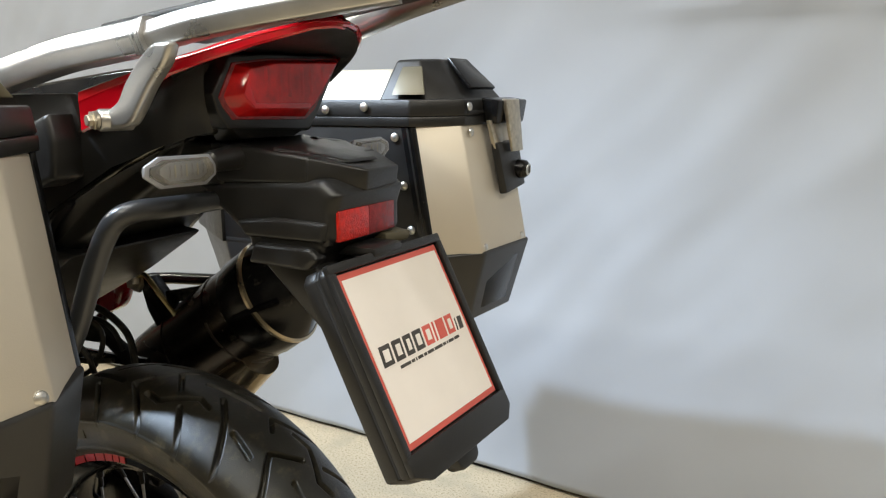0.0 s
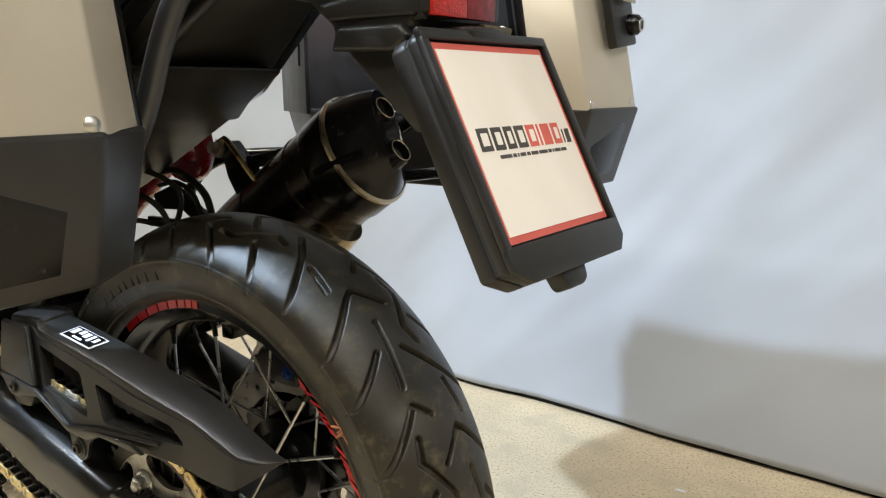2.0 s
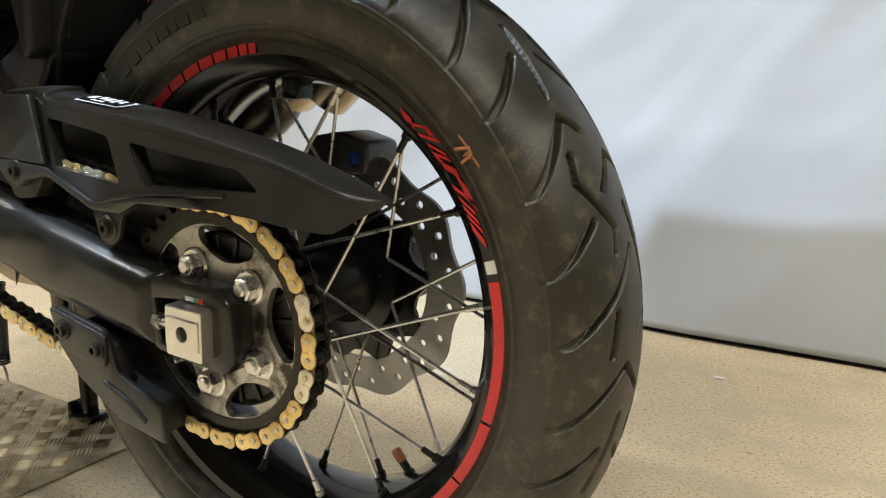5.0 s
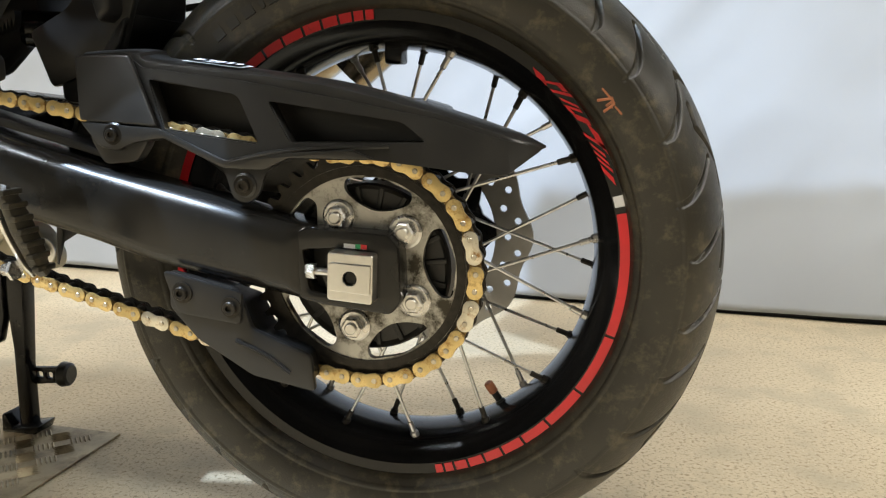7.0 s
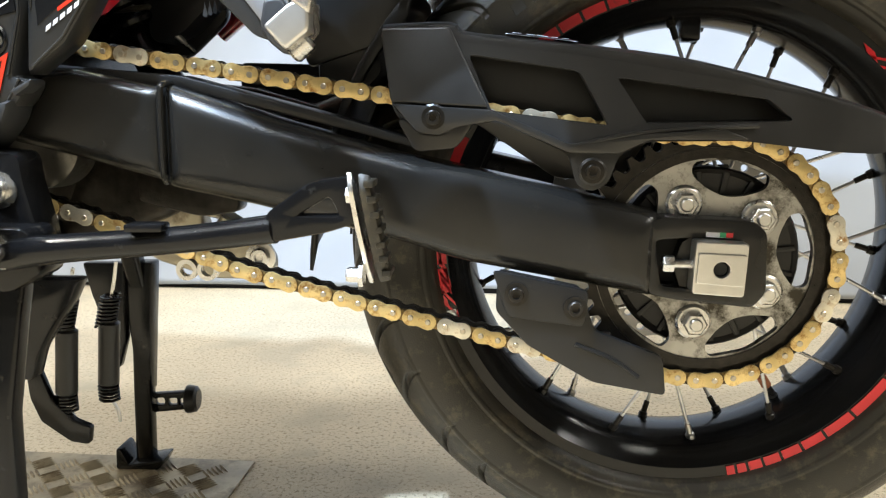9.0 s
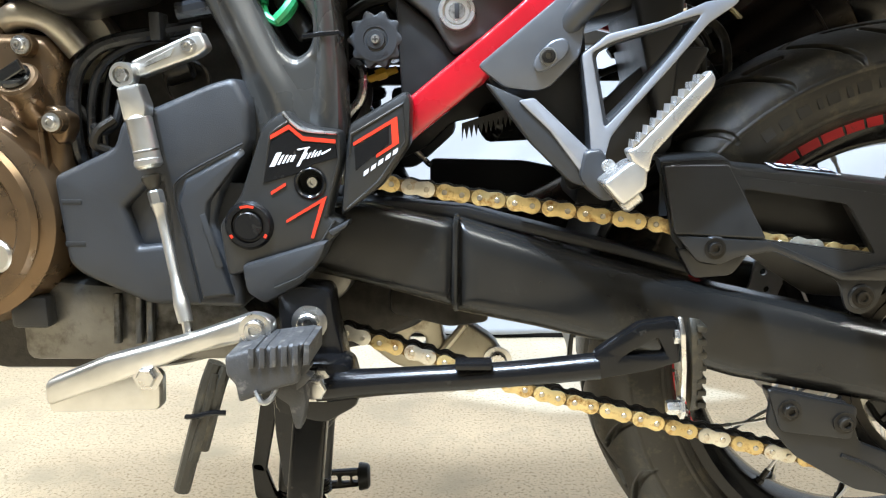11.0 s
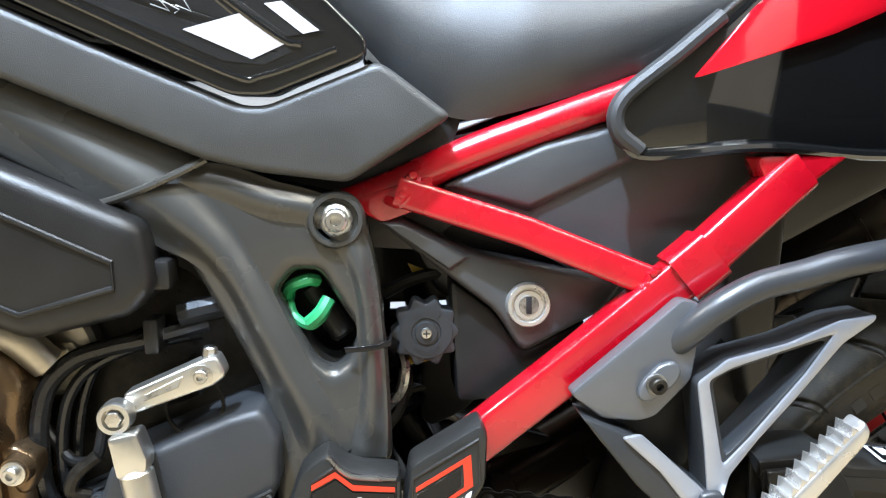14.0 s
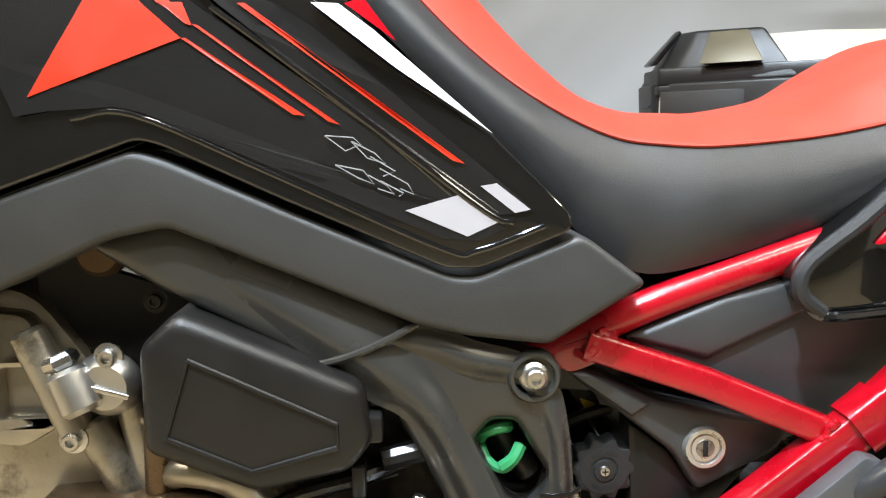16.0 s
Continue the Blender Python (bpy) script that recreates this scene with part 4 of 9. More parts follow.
for x, z in ((-0.2335, 0.4905), (-0.1035, 0.4460)):
    b = part("boss", spin([(0, 0), (0.0115, 0), (0.0115, 0.002), (0.0095, 0.0035), (0, 0.0035)], (x, -0.1425, z), (0, -1, 0), 20), GUARD_PLASTIC, guard)
    part("bolt", hex_bolt((x, -0.1455, z), (0, -1, 0), 0.0062, 0.0045, True, True), GREASE, b)
part("foot_tab", plate(rounded([(-0.265, 0.49), (-0.20, 0.486), (-0.215, 0.465), (-0.25, 0.462)], 0.006), -0.139, -0.125, 0.002), GUARD_PLASTIC, guard)
lab = [(-0.175, -0.116, 0.5560), (-0.115, -0.116, 0.5485), (-0.115, -0.090, 0.5510), (-0.175, -0.090, 0.5588)]
bm = bmesh.new()
bm.faces.new([bm.verts.new(Vector(p) + Vector((0, 0, 0.0022))) for p in lab])
warn = part("warning_label", bm, WHITE, guard, "small white warning label", smooth=False)
for k, (u0, u1, v0, v1) in enumerate(((0.05, 0.95, 0.08, 0.92),)):
    bm = bmesh.new()
    bm.faces.new([bm.verts.new((-0.175 + 0.06 * u, -0.116 + 0.026 * v, 0.5560 - 0.0075 * u + 0.0028 * v + 0.0030)) for u, v in ((u0, v0), (u1, v0), (u1, v1), (u0, v1))])
    part("label_ground", bm, SATIN_BLACK, warn, smooth=False)
for u0, u1, v0, v1 in ((0.1, 0.24, 0.35, 0.8), (0.30, 0.42, 0.5, 0.85), (0.46, 0.60, 0.42, 0.8), (0.65, 0.74, 0.3, 0.82), (0.80, 0.90, 0.4, 0.75), (0.3, 0.6, 0.15, 0.28)):
    bm = bmesh.new()
    bm.faces.new([bm.verts.new((-0.175 + 0.06 * u, -0.116 + 0.026 * v, 0.5560 - 0.0075 * u + 0.0028 * v + 0.0036)) for u, v in ((u0, v0), (u1, v0), (u1, v1), (u0, v1))])
    part("label_bar", bm, WHITE, warn, smooth=False)

# lower chain guide
guide = group("lower_chain_guide")
part("guide_plate", plate(rounded([(-0.180, 0.366), (-0.112, 0.352), (-0.099, 0.314), (-0.042, 0.292), (-0.038, 0.257), (-0.100, 0.268), (-0.155, 0.300), (-0.182, 0.330)], 0.005), -0.154, -0.147, 0.002), BLACK_PLASTIC, guide)
part("guide_inner", plate(rounded([(-0.17, 0.350), (-0.112, 0.335), (-0.10, 0.305), (-0.05, 0.288), (-0.045, 0.262), (-0.100, 0.272), (-0.150, 0.303)], 0.005), -0.147, -0.098, 0.002), BLACK_PLASTIC, guide)
part("mount_plate", plate(rounded([(-0.185, 0.366), (-0.105, 0.349), (-0.108, 0.318), (-0.172, 0.326)], 0.005), -0.158, -0.1525, 0.0015), BLACK_PLASTIC, guide)
for x, z in ((-0.165, 0.346), (-0.116, 0.3345)):
    part("bolt", hex_bolt((x, -0.158, z), (0, -1, 0), 0.0065, 0.006, True, True), GREASE, guide)
part("guide_rib", tube([(-0.115, -0.1545, 0.302), (-0.085, -0.1545, 0.290), (-0.062, -0.1545, 0.274)], 0.002, 6), BLACK_PLASTIC, guide)

# ---------------------------------------------------------------- stands
sstand = group("side_stand")
part("stand_leg", tube([(-0.575, -0.205, 0.386), (-0.52, -0.212, 0.393), (-0.42, -0.220, 0.402), (-0.345, -0.228, 0.412)], 0.0115, 14, radii=[0.014, 0.0115, 0.0105, 0.011]), SATIN_BLACK, sstand)
part("stand_ankle", plate(rounded([(-0.35, 0.402), (-0.35, 0.424), (-0.315, 0.448), (-0.285, 0.452), (-0.280, 0.418), (-0.305, 0.410)], 0.005), -0.236, -0.220, 0.003, [rounded([(-0.326, 0.423), (-0.302, 0.437), (-0.295, 0.423)], 0.004)]), SATIN_BLACK, sstand)
foot = [(0.0, 0.043), (0.010, 0.036), (0.014, 0.012), (0.013, -0.02), (0.006, -0.041), (-0.003, -0.044), (-0.010, -0.030), (-0.013, 0.0), (-0.010, 0.03)]
bm = prism([(-0.283 - 0.12 * z + 0.000, -0.226 + y * 0.9 - z * 0.3, 0.412 + z) for y, z in foot], [(-0.279 - 0.12 * z, -0.226 + y * 0.9 - z * 0.3, 0.412 + z) for y, z in foot], 0.001)
ft = part("stand_foot", bm, STEEL, sstand, "worn steel foot plate")
bm = prism([(-0.275 - 0.12 * z, -0.226 + y * 0.9 - z * 0.3, 0.412 + z) for y, z in foot], [(-0.266 - 0.12 * z, -0.226 + y * 0.85 - z * 0.3, 0.412 + z * 0.96) for y, z in foot], 0.002)
part("rubber_pad", bm, RUBBER, ft)
for k in range(7):
    z = -0.034 + k * 0.0115
    part("rubber_rib", box(-0.2705 - 0.12 * z, -0.2635 - 0.12 * z, -0.237 - z * 0.3, -0.215 - z * 0.3, 0.412 + z - 0.0025, 0.412 + z + 0.0025, 0.001), RUBBER, ft)
for z in (-0.034, 0.026):
    part("foot_bolt", hex_bolt((-0.283 - 0.12 * z, -0.230, 0.412 + z), (-1, 0, 0), 0.006, 0.013), STEEL, ft)
part("stand_stop", box(-0.46, -0.43, -0.232, -0.215, 0.409, 0.4155, 0.002), SATIN_BLACK, sstand)
piv = part("stand_pivot", plate(rounded([(-0.612, 0.41), (-0.548, 0.408), (-0.540, 0.372), (-0.570, 0.355), (-0.612, 0.365)], 0.008), -0.212, -0.172, 0.004), SATIN_BLACK, sstand)
part("pivot_bolt", hex_bolt((-0.575, -0.212, 0.390), (0, -1, 0), 0.010, 0.012), STEEL, piv)
part("pivot_bolt_upper", hex_bolt((-0.585, -0.184, 0.436), (0, -1, 0), 0.010, 0.010, True, True), STEEL, piv)
part("stand_bracket", plate(rounded([(-0.612, 0.470), (-0.566, 0.466), (-0.564, 0.440), (-0.556, 0.402), (-0.552, 0.372), (-0.600, 0.360), (-0.612, 0.405)], 0.008), -0.185, -0.15, 0.004), SATIN_BLACK, sstand)

cstand = group("centre_stand")
part("near_leg", bar([(-0.585, -0.165, 0.40), (-0.590, -0.185, 0.33), (-0.597, -0.20, 0.25), (-0.600, -0.215, 0.012)], 0.022, 0.030, bevel=0.006), SATIN_BLACK, cstand)
part("near_foot", box(-0.635, -0.575, -0.235, -0.195, 0.0046, 0.016, 0.003), SATIN_BLACK, cstand)
part("far_leg", bar([(-0.655, 0.15, 0.36), (-0.654, 0.185, 0.254), (-0.664, 0.19, 0.123), (-0.672, 0.195, 0.010)], 0.022, 0.024, bevel=0.006), SATIN_BLACK, cstand)
part("far_gusset", plate(rounded([(-0.674, 0.30), (-0.630, 0.30), (-0.640, 0.20), (-0.648, 0.12), (-0.664, 0.12)], 0.004), 0.17, 0.195, 0.003), SATIN_BLACK, cstand)
part("far_foot", plate(rounded([(-0.708, 0.0048), (-0.648, 0.0048), (-0.640, 0.020), (-0.655, 0.018), (-0.69, 0.012), (-0.700, 0.035), (-0.706, 0.035)], 0.003), 0.175, 0.215, 0.002), SATIN_BLACK, cstand)
tang = part("stop_arm", plate(rounded([(-0.662, 0.108), (-0.610, 0.112), (-0.610, 0.086), (-0.662, 0.080)], 0.004), 0.196, 0.206, 0.002, [rounded([(x, 0.1015), (x + 0.013, 0.1025), (x + 0.013, 0.0925), (x, 0.0915)], 0.004) for x in (-0.654, -0.636, -0.6205)]), SATIN_BLACK, cstand)
part("rubber_stop", spin([(0, 0), (0.019, 0), (0.020, 0.003), (0.018, 0.013), (0.014, 0.016), (0, 0.016)], (-0.611, 0.203, 0.099), (1, 0.1, 0), 18), BLACK_PLASTIC, tang)
part("stand_crossbar", rod((-0.62, -0.17, 0.375), (-0.645, 0.17, 0.375), 0.014, 16), SATIN_BLACK, cstand)
part("near_gusset", plate(rounded([(-0.640, 0.345), (-0.565, 0.345), (-0.577, 0.322), (-0.595, 0.299), (-0.612, 0.274), (-0.622, 0.245), (-0.634, 0.245), (-0.640, 0.305)], 0.006), -0.115, -0.095, 0.003), SATIN_BLACK, cstand)
part("far_web", plate(rounded([(-0.722, 0.30), (-0.665, 0.30), (-0.672, 0.196), (-0.685, 0.156), (-0.698, 0.152), (-0.706, 0.166), (-0.704, 0.227), (-0.713, 0.257)], 0.004), 0.165, 0.18, 0.002), SATIN_BLACK, cstand)
for dx in (0.0, 0.032):
    x0 = -0.648 + dx
    part("spring_sleeve", rod((x0 - 0.004, 0.0 + dx, 0.262), (x0 - 0.012, 0.0 + dx, 0.185), 0.0118, 14), BLACK_PLASTIC, cstand)
    P = [(x0 + 0.001 - 0.010 * k / 60 + 0.0105 * math.cos(k * 0.9), dx + 0.0105 * math.sin(k * 0.9), 0.292 - 0.036 * k / 60) for k in range(61)]
    part("spring_coil", tube(P, 0.0019, 6, 1, smooth=False), SATIN_BLACK, cstand)
    P = [(x0 - 0.012 + 0.0105 * math.cos(k * 0.9), dx + 0.0105 * math.sin(k * 0.9), 0.187 - 0.020 * k / 36) for k in range(37)]
    part("spring_coil", tube(P, 0.0019, 6, 1, smooth=False), SATIN_BLACK, cstand)
    part("spring_hook", tube([(x0 - 0.012, dx, 0.170), (x0 - 0.004, dx, 0.155), (x0 - 0.002, dx, 0.14)], 0.002, 6), STEEL, cstand)
    part("spring_hook", tube([(x0 + 0.001, dx, 0.290), (x0 + 0.006, dx, 0.31), (x0 + 0.01, dx, 0.33)], 0.002, 6), STEEL, cstand)
part("spring_bracket", plate(rounded([(-0.698, 0.223), (-0.684, 0.223), (-0.672, 0.184), (-0.649, 0.160), (-0.629, 0.152), (-0.633, 0.131), (-0.654, 0.134), (-0.686, 0.157), (-0.696, 0.184)], 0.004), -0.012, -0.002, 0.002), SATIN_BLACK, cstand)
part("spring_bracket_upright", plate(rounded([(-0.672, 0.36), (-0.650, 0.36), (-0.682, 0.21), (-0.698, 0.215)], 0.003), -0.012, -0.004, 0.002), SATIN_BLACK, cstand)

# ---------------------------------------------------------------- main frame, side covers, engine
FRAME_GREY = mat("dark_titanium_frame_paint", (0.074, 0.072, 0.066), 0.27, metal=0.5, vary=0.10, scale=10, bump=0.05, bump_scale=300)
frm = group("main_frame")
FO = [(-0.900, 0.868), (-0.839, 0.884), (-0.764, 0.850), (-0.672, 0.808), (-0.648, 0.792), (-0.604, 0.784), (-0.580, 0.777), (-0.570, 0.760), (-0.563, 0.726), (-0.558, 0.655), (-0.557, 0.590), (-0.600, 0.560), (-0.640, 0.545), (-0.643, 0.60), (-0.645, 0.648), (-0.672, 0.705), (-0.695, 0.748), (-0.745, 0.776), (-0.845, 0.832)]
FH = [(-0.632, 0.716), (-0.620, 0.730), (-0.603, 0.729), (-0.590, 0.706), (-0.578, 0.686), (-0.585, 0.666), (-0.597, 0.659), (-0.608, 0.668)]
bm = plate(rounded(FO, 0.010, 3), -0.145, -0.085, 0.011, [rounded(FH, 0.006, 3)], seg=4)
part("side_spar", bm, FRAME_GREY, frm, "dark grey satin frame spar")


def swell(pts, widths, heights, y=-0.1450, n=16):
    """A smooth raised flange along a line on the spar, fading into its face on both sides."""
    P2, W, H = spline(pts, 6), spline([(w, h) for w, h in zip(widths, heights)], 6), None
    rows = []
    for k, p in enumerate(P2):
        a, b = P2[max(k - 1, 0)], P2[min(k + 1, len(P2) - 1)]
        d = Vector((b.x - a.x, b.y - a.y)).normalized()
        side = Vector((-d.y, d.x))
        w, h = W[k].x, W[k].y
        rows.append([(p.x + side.x * w * u, y + 0.0004 - h * (0.5 + 0.5 * math.cos(math.pi * u)), p.y + side.y * w * u) for u in np.linspace(-1, 1, n)])
    return skin(rows)


part("front_flange", swell([(-0.80, 0.842), (-0.745, 0.806), (-0.698, 0.775), (-0.672, 0.752), (-0.656, 0.728), (-0.641, 0.695), (-0.624, 0.655), (-0.610, 0.625), (-0.600, 0.598)], [0.010, 0.020, 0.026, 0.020, 0.016, 0.015, 0.016, 0.020, 0.022], [0.001, 0.006, 0.009, 0.010, 0.010, 0.010, 0.009, 0.007, 0.004]), FRAME_GREY, frm)
part("rear_flange", swell([(-0.600, 0.775), (-0.583, 0.750), (-0.575, 0.728), (-0.571, 0.699), (-0.570, 0.659), (-0.572, 0.625), (-0.576, 0.598)], [0.010, 0.012, 0.0095, 0.0085, 0.0095, 0.012, 0.015], [0.001, 0.004, 0.007, 0.007, 0.007, 0.006, 0.003]), FRAME_GREY, frm)
part("upper_flange", swell([(-0.70, 0.795), (-0.665, 0.790), (-0.635, 0.778), (-0.610, 0.772), (-0.594, 0.766)], [0.008, 0.013, 0.014, 0.013, 0.012], [0.001, 0.004, 0.006, 0.005, 0.003]), FRAME_GREY, frm)
# black sheet added behind the spar's hole as painted shade
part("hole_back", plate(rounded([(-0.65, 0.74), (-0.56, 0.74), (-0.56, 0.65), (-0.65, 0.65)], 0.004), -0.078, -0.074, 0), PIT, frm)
part("inner_web", plate(rounded([(-0.74, 0.80), (-0.62, 0.845), (-0.50, 0.832), (-0.515, 0.79), (-0.56, 0.775), (-0.60, 0.755), (-0.70, 0.74)], 0.006), -0.104, -0.096, 0.001), BLACK_PLASTIC, frm)
part("weld_bead", tube([(-0.744, -0.1470, 0.778), (-0.720, -0.1520, 0.785), (-0.695, -0.1525, 0.795), (-0.672, -0.1480, 0.806)], 0.0028, 8), FRAME_GREY, frm)
part("inner_web", plate(rounded([(-0.60, 0.775), (-0.53, 0.79), (-0.50, 0.76), (-0.53, 0.735), (-0.59, 0.74)], 0.004), -0.098, -0.092, 0.001), BLACK_PLASTIC, frm)
boss = part("seat_rail_boss", spin([(0, 0), (0.0195, 0), (0.0195, 0.010), (0.0175, 0.013), (0.0150, 0.013), (0.0140, 0.008), (0, 0.008)], (-0.590, -0.137, 0.764), (0, -1, 0), 28), FRAME_GREY, frm)
part("flange_bolt", join(spin([(0, 0), (0.0112, 0), (0.0112, 0.002), (0.0085, 0.004), (0, 0.004)], (-0.590, -0.145, 0.764), (0, -1, 0), 26), hex_bolt((-0.590, -0.148, 0.764), (0, -1, 0), 0.0072, 0.007, False, True)), STEEL, boss)
part("cable_tie", bar([(-0.587, -0.1500, 0.676), (-0.578, -0.1530, 0.6768), (-0.566, -0.1530, 0.6778), (-0.557, -0.1480, 0.679), (-0.556, -0.1300, 0.679)], 0.0015, 0.004, bevel=0.0006), SATIN_BLACK, frm)
# green-strapped plug behind the spar
plug = group("service_plug")
part("plug_body", rod((-0.612, -0.112, 0.715), (-0.588, -0.118, 0.678), 0.0095, 14), BLACK_PLASTIC, plug)
bm = join(tube([(-0.627, -0.120, 0.707), (-0.622, -0.130, 0.696), (-0.611, -0.133, 0.690), (-0.602, -0.131, 0.697), (-0.598, -0.125, 0.706)], 0.0035, 8), tube([(-0.627, -0.118, 0.707), (-0.624, -0.128, 0.717), (-0.612, -0.132, 0.722), (-0.606, -0.126, 0.720)], 0.0045, 8), tube([(-0.612, -0.134, 0.692), (-0.604, -0.136, 0.699), (-0.598, -0.132, 0.708)], 0.005, 8))
part("strap", bm, GREEN, plug, "bright green rubber strap")

# red tubular subframe
subf = group("rear_subframe")
part("upper_rail", tube([(-0.60, -0.115, 0.765), (-0.55, -0.112, 0.783), (-0.49, -0.112, 0.808), (-0.40, -0.114, 0.838), (-0.33, -0.114, 0.86), (-0.1, -0.112, 0.93)], 0.0125, 16), RED_PAINT, subf, "glossy red steel subframe tube")
part("mid_strut", bar([(-0.548, -0.124, 0.781), (-0.46, -0.135, 0.751), (-0.368, -0.148, 0.712)], 0.020, 0.0215, bevel=0.0042), RED_PAINT, subf)
part("lower_rail", bar([(-0.52, -0.140, 0.588), (-0.425, -0.148, 0.6625), (-0.345, -0.152, 0.728), (-0.272, -0.143, 0.788), (-0.250, -0.105, 0.803), (-0.10, -0.085, 0.90)], 0.024, 0.030, bevel=0.0045), RED_PAINT, subf)
part("weld_collar", bar([(-0.358, -0.1515, 0.7175), (-0.345, -0.152, 0.728), (-0.336, -0.1518, 0.7355)], 0.0290, 0.0365, bevel=0.0055), RED_PAINT, subf)
part("weld_bead", tube([(-0.556, -0.124, 0.775), (-0.546, -0.131, 0.772), (-0.538, -0.1315, 0.780), (-0.534, -0.127, 0.789)], 0.0036, 8), RED_PAINT, subf)
random.seed(4)
for cx0, cz0, n0 in ((-0.381, 0.7165, 9), (-0.5435, 0.783, 8)):
    for k in range(n0):
        t = k / (n0 - 1)
        part("weld_ripple", spin([(0, 0.0030), (0.0026, 0.0020), (0.0036, 0), (0.0026, -0.002), (0, -0.003)], (cx0 + 0.010 * (t - 0.5) + random.uniform(-0.001, 0.001), (-0.158 if cx0 > -0.5 else -0.131) - 0.002 * random.random(), cz0 + 0.018 * (t - 0.5)), (0, -1, 0), 8), RED_PAINT, subf)
part("upper_gusset", plate(rounded([(-0.305, 0.80), (-0.235, 0.80), (-0.27, 0.775), (-0.295, 0.778)], 0.006), -0.152, -0.128, 0.003), RED_PAINT, subf)
part("front_gusset", plate(rounded([(-0.585, 0.775), (-0.525, 0.792), (-0.520, 0.772), (-0.56, 0.758)], 0.006), -0.126, -0.104, 0.003), RED_PAINT, subf)
part("lower_gusset", plate(rounded([(-0.475, 0.630), (-0.425, 0.672), (-0.400, 0.667), (-0.44, 0.630)], 0.006), -0.154, -0.138, 0.002), RED_PAINT, subf)
for s in (1,):
    part("far_rail", tube([(-0.60, 0.135, 0.765), (-0.49, 0.135, 0.808), (-0.33, 0.135, 0.86), (-0.1, 0.135, 0.93)], 0.0125, 12), RED_PAINT, subf)
    part("far_lower_rail", bar([(-0.52, 0.16, 0.588), (-0.345, 0.17, 0.728), (-0.10, 0.155, 0.90)], 0.024, 0.030, bevel=0.009), RED_PAINT, subf)

# side cover with key lock under the seat
cover = group("side_cover")
part("upper_panel", plate(rounded([(-0.520, 0.782), (-0.441, 0.815), (-0.375, 0.832), (-0.28, 0.83), (-0.26, 0.80), (-0.30, 0.76), (-0.355, 0.71), (-0.40, 0.70), (-0.46, 0.745)], 0.008), -0.118, -0.085, 0.006, seg=3), SIDE_COVER, cover)
part("upper_facet", prism([(-0.518, -0.117, 0.783), (-0.443, -0.117, 0.813), (-0.388, -0.117, 0.826), (-0.372, -0.117, 0.800), (-0.455, -0.117, 0.762)], [(-0.508, -0.122, 0.783), (-0.443, -0.123, 0.808), (-0.394, -0.123, 0.819), (-0.380, -0.123, 0.802), (-0.455, -0.123, 0.768)], 0.002), SIDE_COVER, cover)
part("lower_panel", plate(rounded([(-0.566, 0.762), (-0.546, 0.762), (-0.494, 0.735), (-0.384, 0.712), (-0.40, 0.69), (-0.461, 0.660), (-0.480, 0.692), (-0.512, 0.718)], 0.007), -0.124, -0.09, 0.006, seg=3), SIDE_COVER, cover)
part("lower_facet", prism([(-0.562, -0.123, 0.760), (-0.546, -0.123, 0.760), (-0.496, -0.123, 0.734), (-0.512, -0.123, 0.722)], [(-0.556, -0.127, 0.757), (-0.546, -0.128, 0.757), (-0.502, -0.128, 0.733), (-0.514, -0.128, 0.726)], 0.001), SIDE_COVER, cover)
part("under_box", plate(rounded([(-0.512, 0.715), (-0.48, 0.69), (-0.46, 0.66), (-0.41, 0.68), (-0.44, 0.645), (-0.475, 0.622), (-0.508, 0.622)], 0.004), -0.112, -0.06, 0.004), BLACK_PLASTIC, cover)
part("inner_shell", plate(rounded([(-0.57, 0.80), (-0.2, 0.88), (0.0, 0.86), (-0.1, 0.80), (-0.3, 0.70), (-0.46, 0.66), (-0.52, 0.70)], 0.01), -0.088, 0.10, 0.01), BLACK_PLASTIC, cover)
KX, KY, KZ = -0.457, -0.1235, 0.697
lock = part("key_lock", spin([(0, 0), (0.0165, 0), (0.0165, 0.003), (0.0152, 0.0055), (0.0126, 0.0055), (0.0117, 0.0030), (0.0109, 0.0030), (0.0103, 0.0045), (0, 0.0045)], (KX, KY, KZ), (0, -1, 0), 40), CHROME, cover, "chrome key lock with slot")
part("key_slot", box(KX - 0.0022, KX + 0.0022, KY - 0.0052, KY - 0.004, KZ - 0.0065, KZ + 0.0065, 0.0006), PIT, lock)
part("slot_plug", spin([(0, 0), (0.0075, 0), (0.0070, 0.0008), (0, 0.0008)], (KX, KY - 0.0042, KZ), (0, -1, 0), 24), WORN_STEEL, lock)

# preload knob: scalloped edge, stamped face, screw
knob = group("preload_knob")
QX, QY, QZ = -0.530, -0.108, 0.676
pts = [((0.0235 + 0.0022 * math.cos(10 * q)) * math.cos(q) + QX, (0.0235 + 0.0022 * math.cos(10 * q)) * math.sin(q) + QZ) for q in np.linspace(0, 2 * math.pi, 120, endpoint=False)]
part("grip", plate(pts, QY + 0.014, QY - 0.004, 0.002), GREY_PLASTIC, knob)
part("raised_ring", spin([(0.0185, 0), (0.0190, 0.0008), (0.0110, 0.0008), (0.0105, 0)], (QX, QY - 0.004, QZ), (0, -1, 0), 40), GREY_PLASTIC, knob)
part("hub_disc", spin([(0, 0), (0.0085, 0), (0.0080, 0.002), (0, 0.002)], (QX, QY - 0.004, QZ), (0, -1, 0), 28), GREY_PLASTIC, knob)
scr = part("screw", spin([(0, 0), (0.0042, 0), (0.0035, 0.0016), (0, 0.002)], (QX, QY - 0.006, QZ), (0, -1, 0), 18), STEEL, knob)
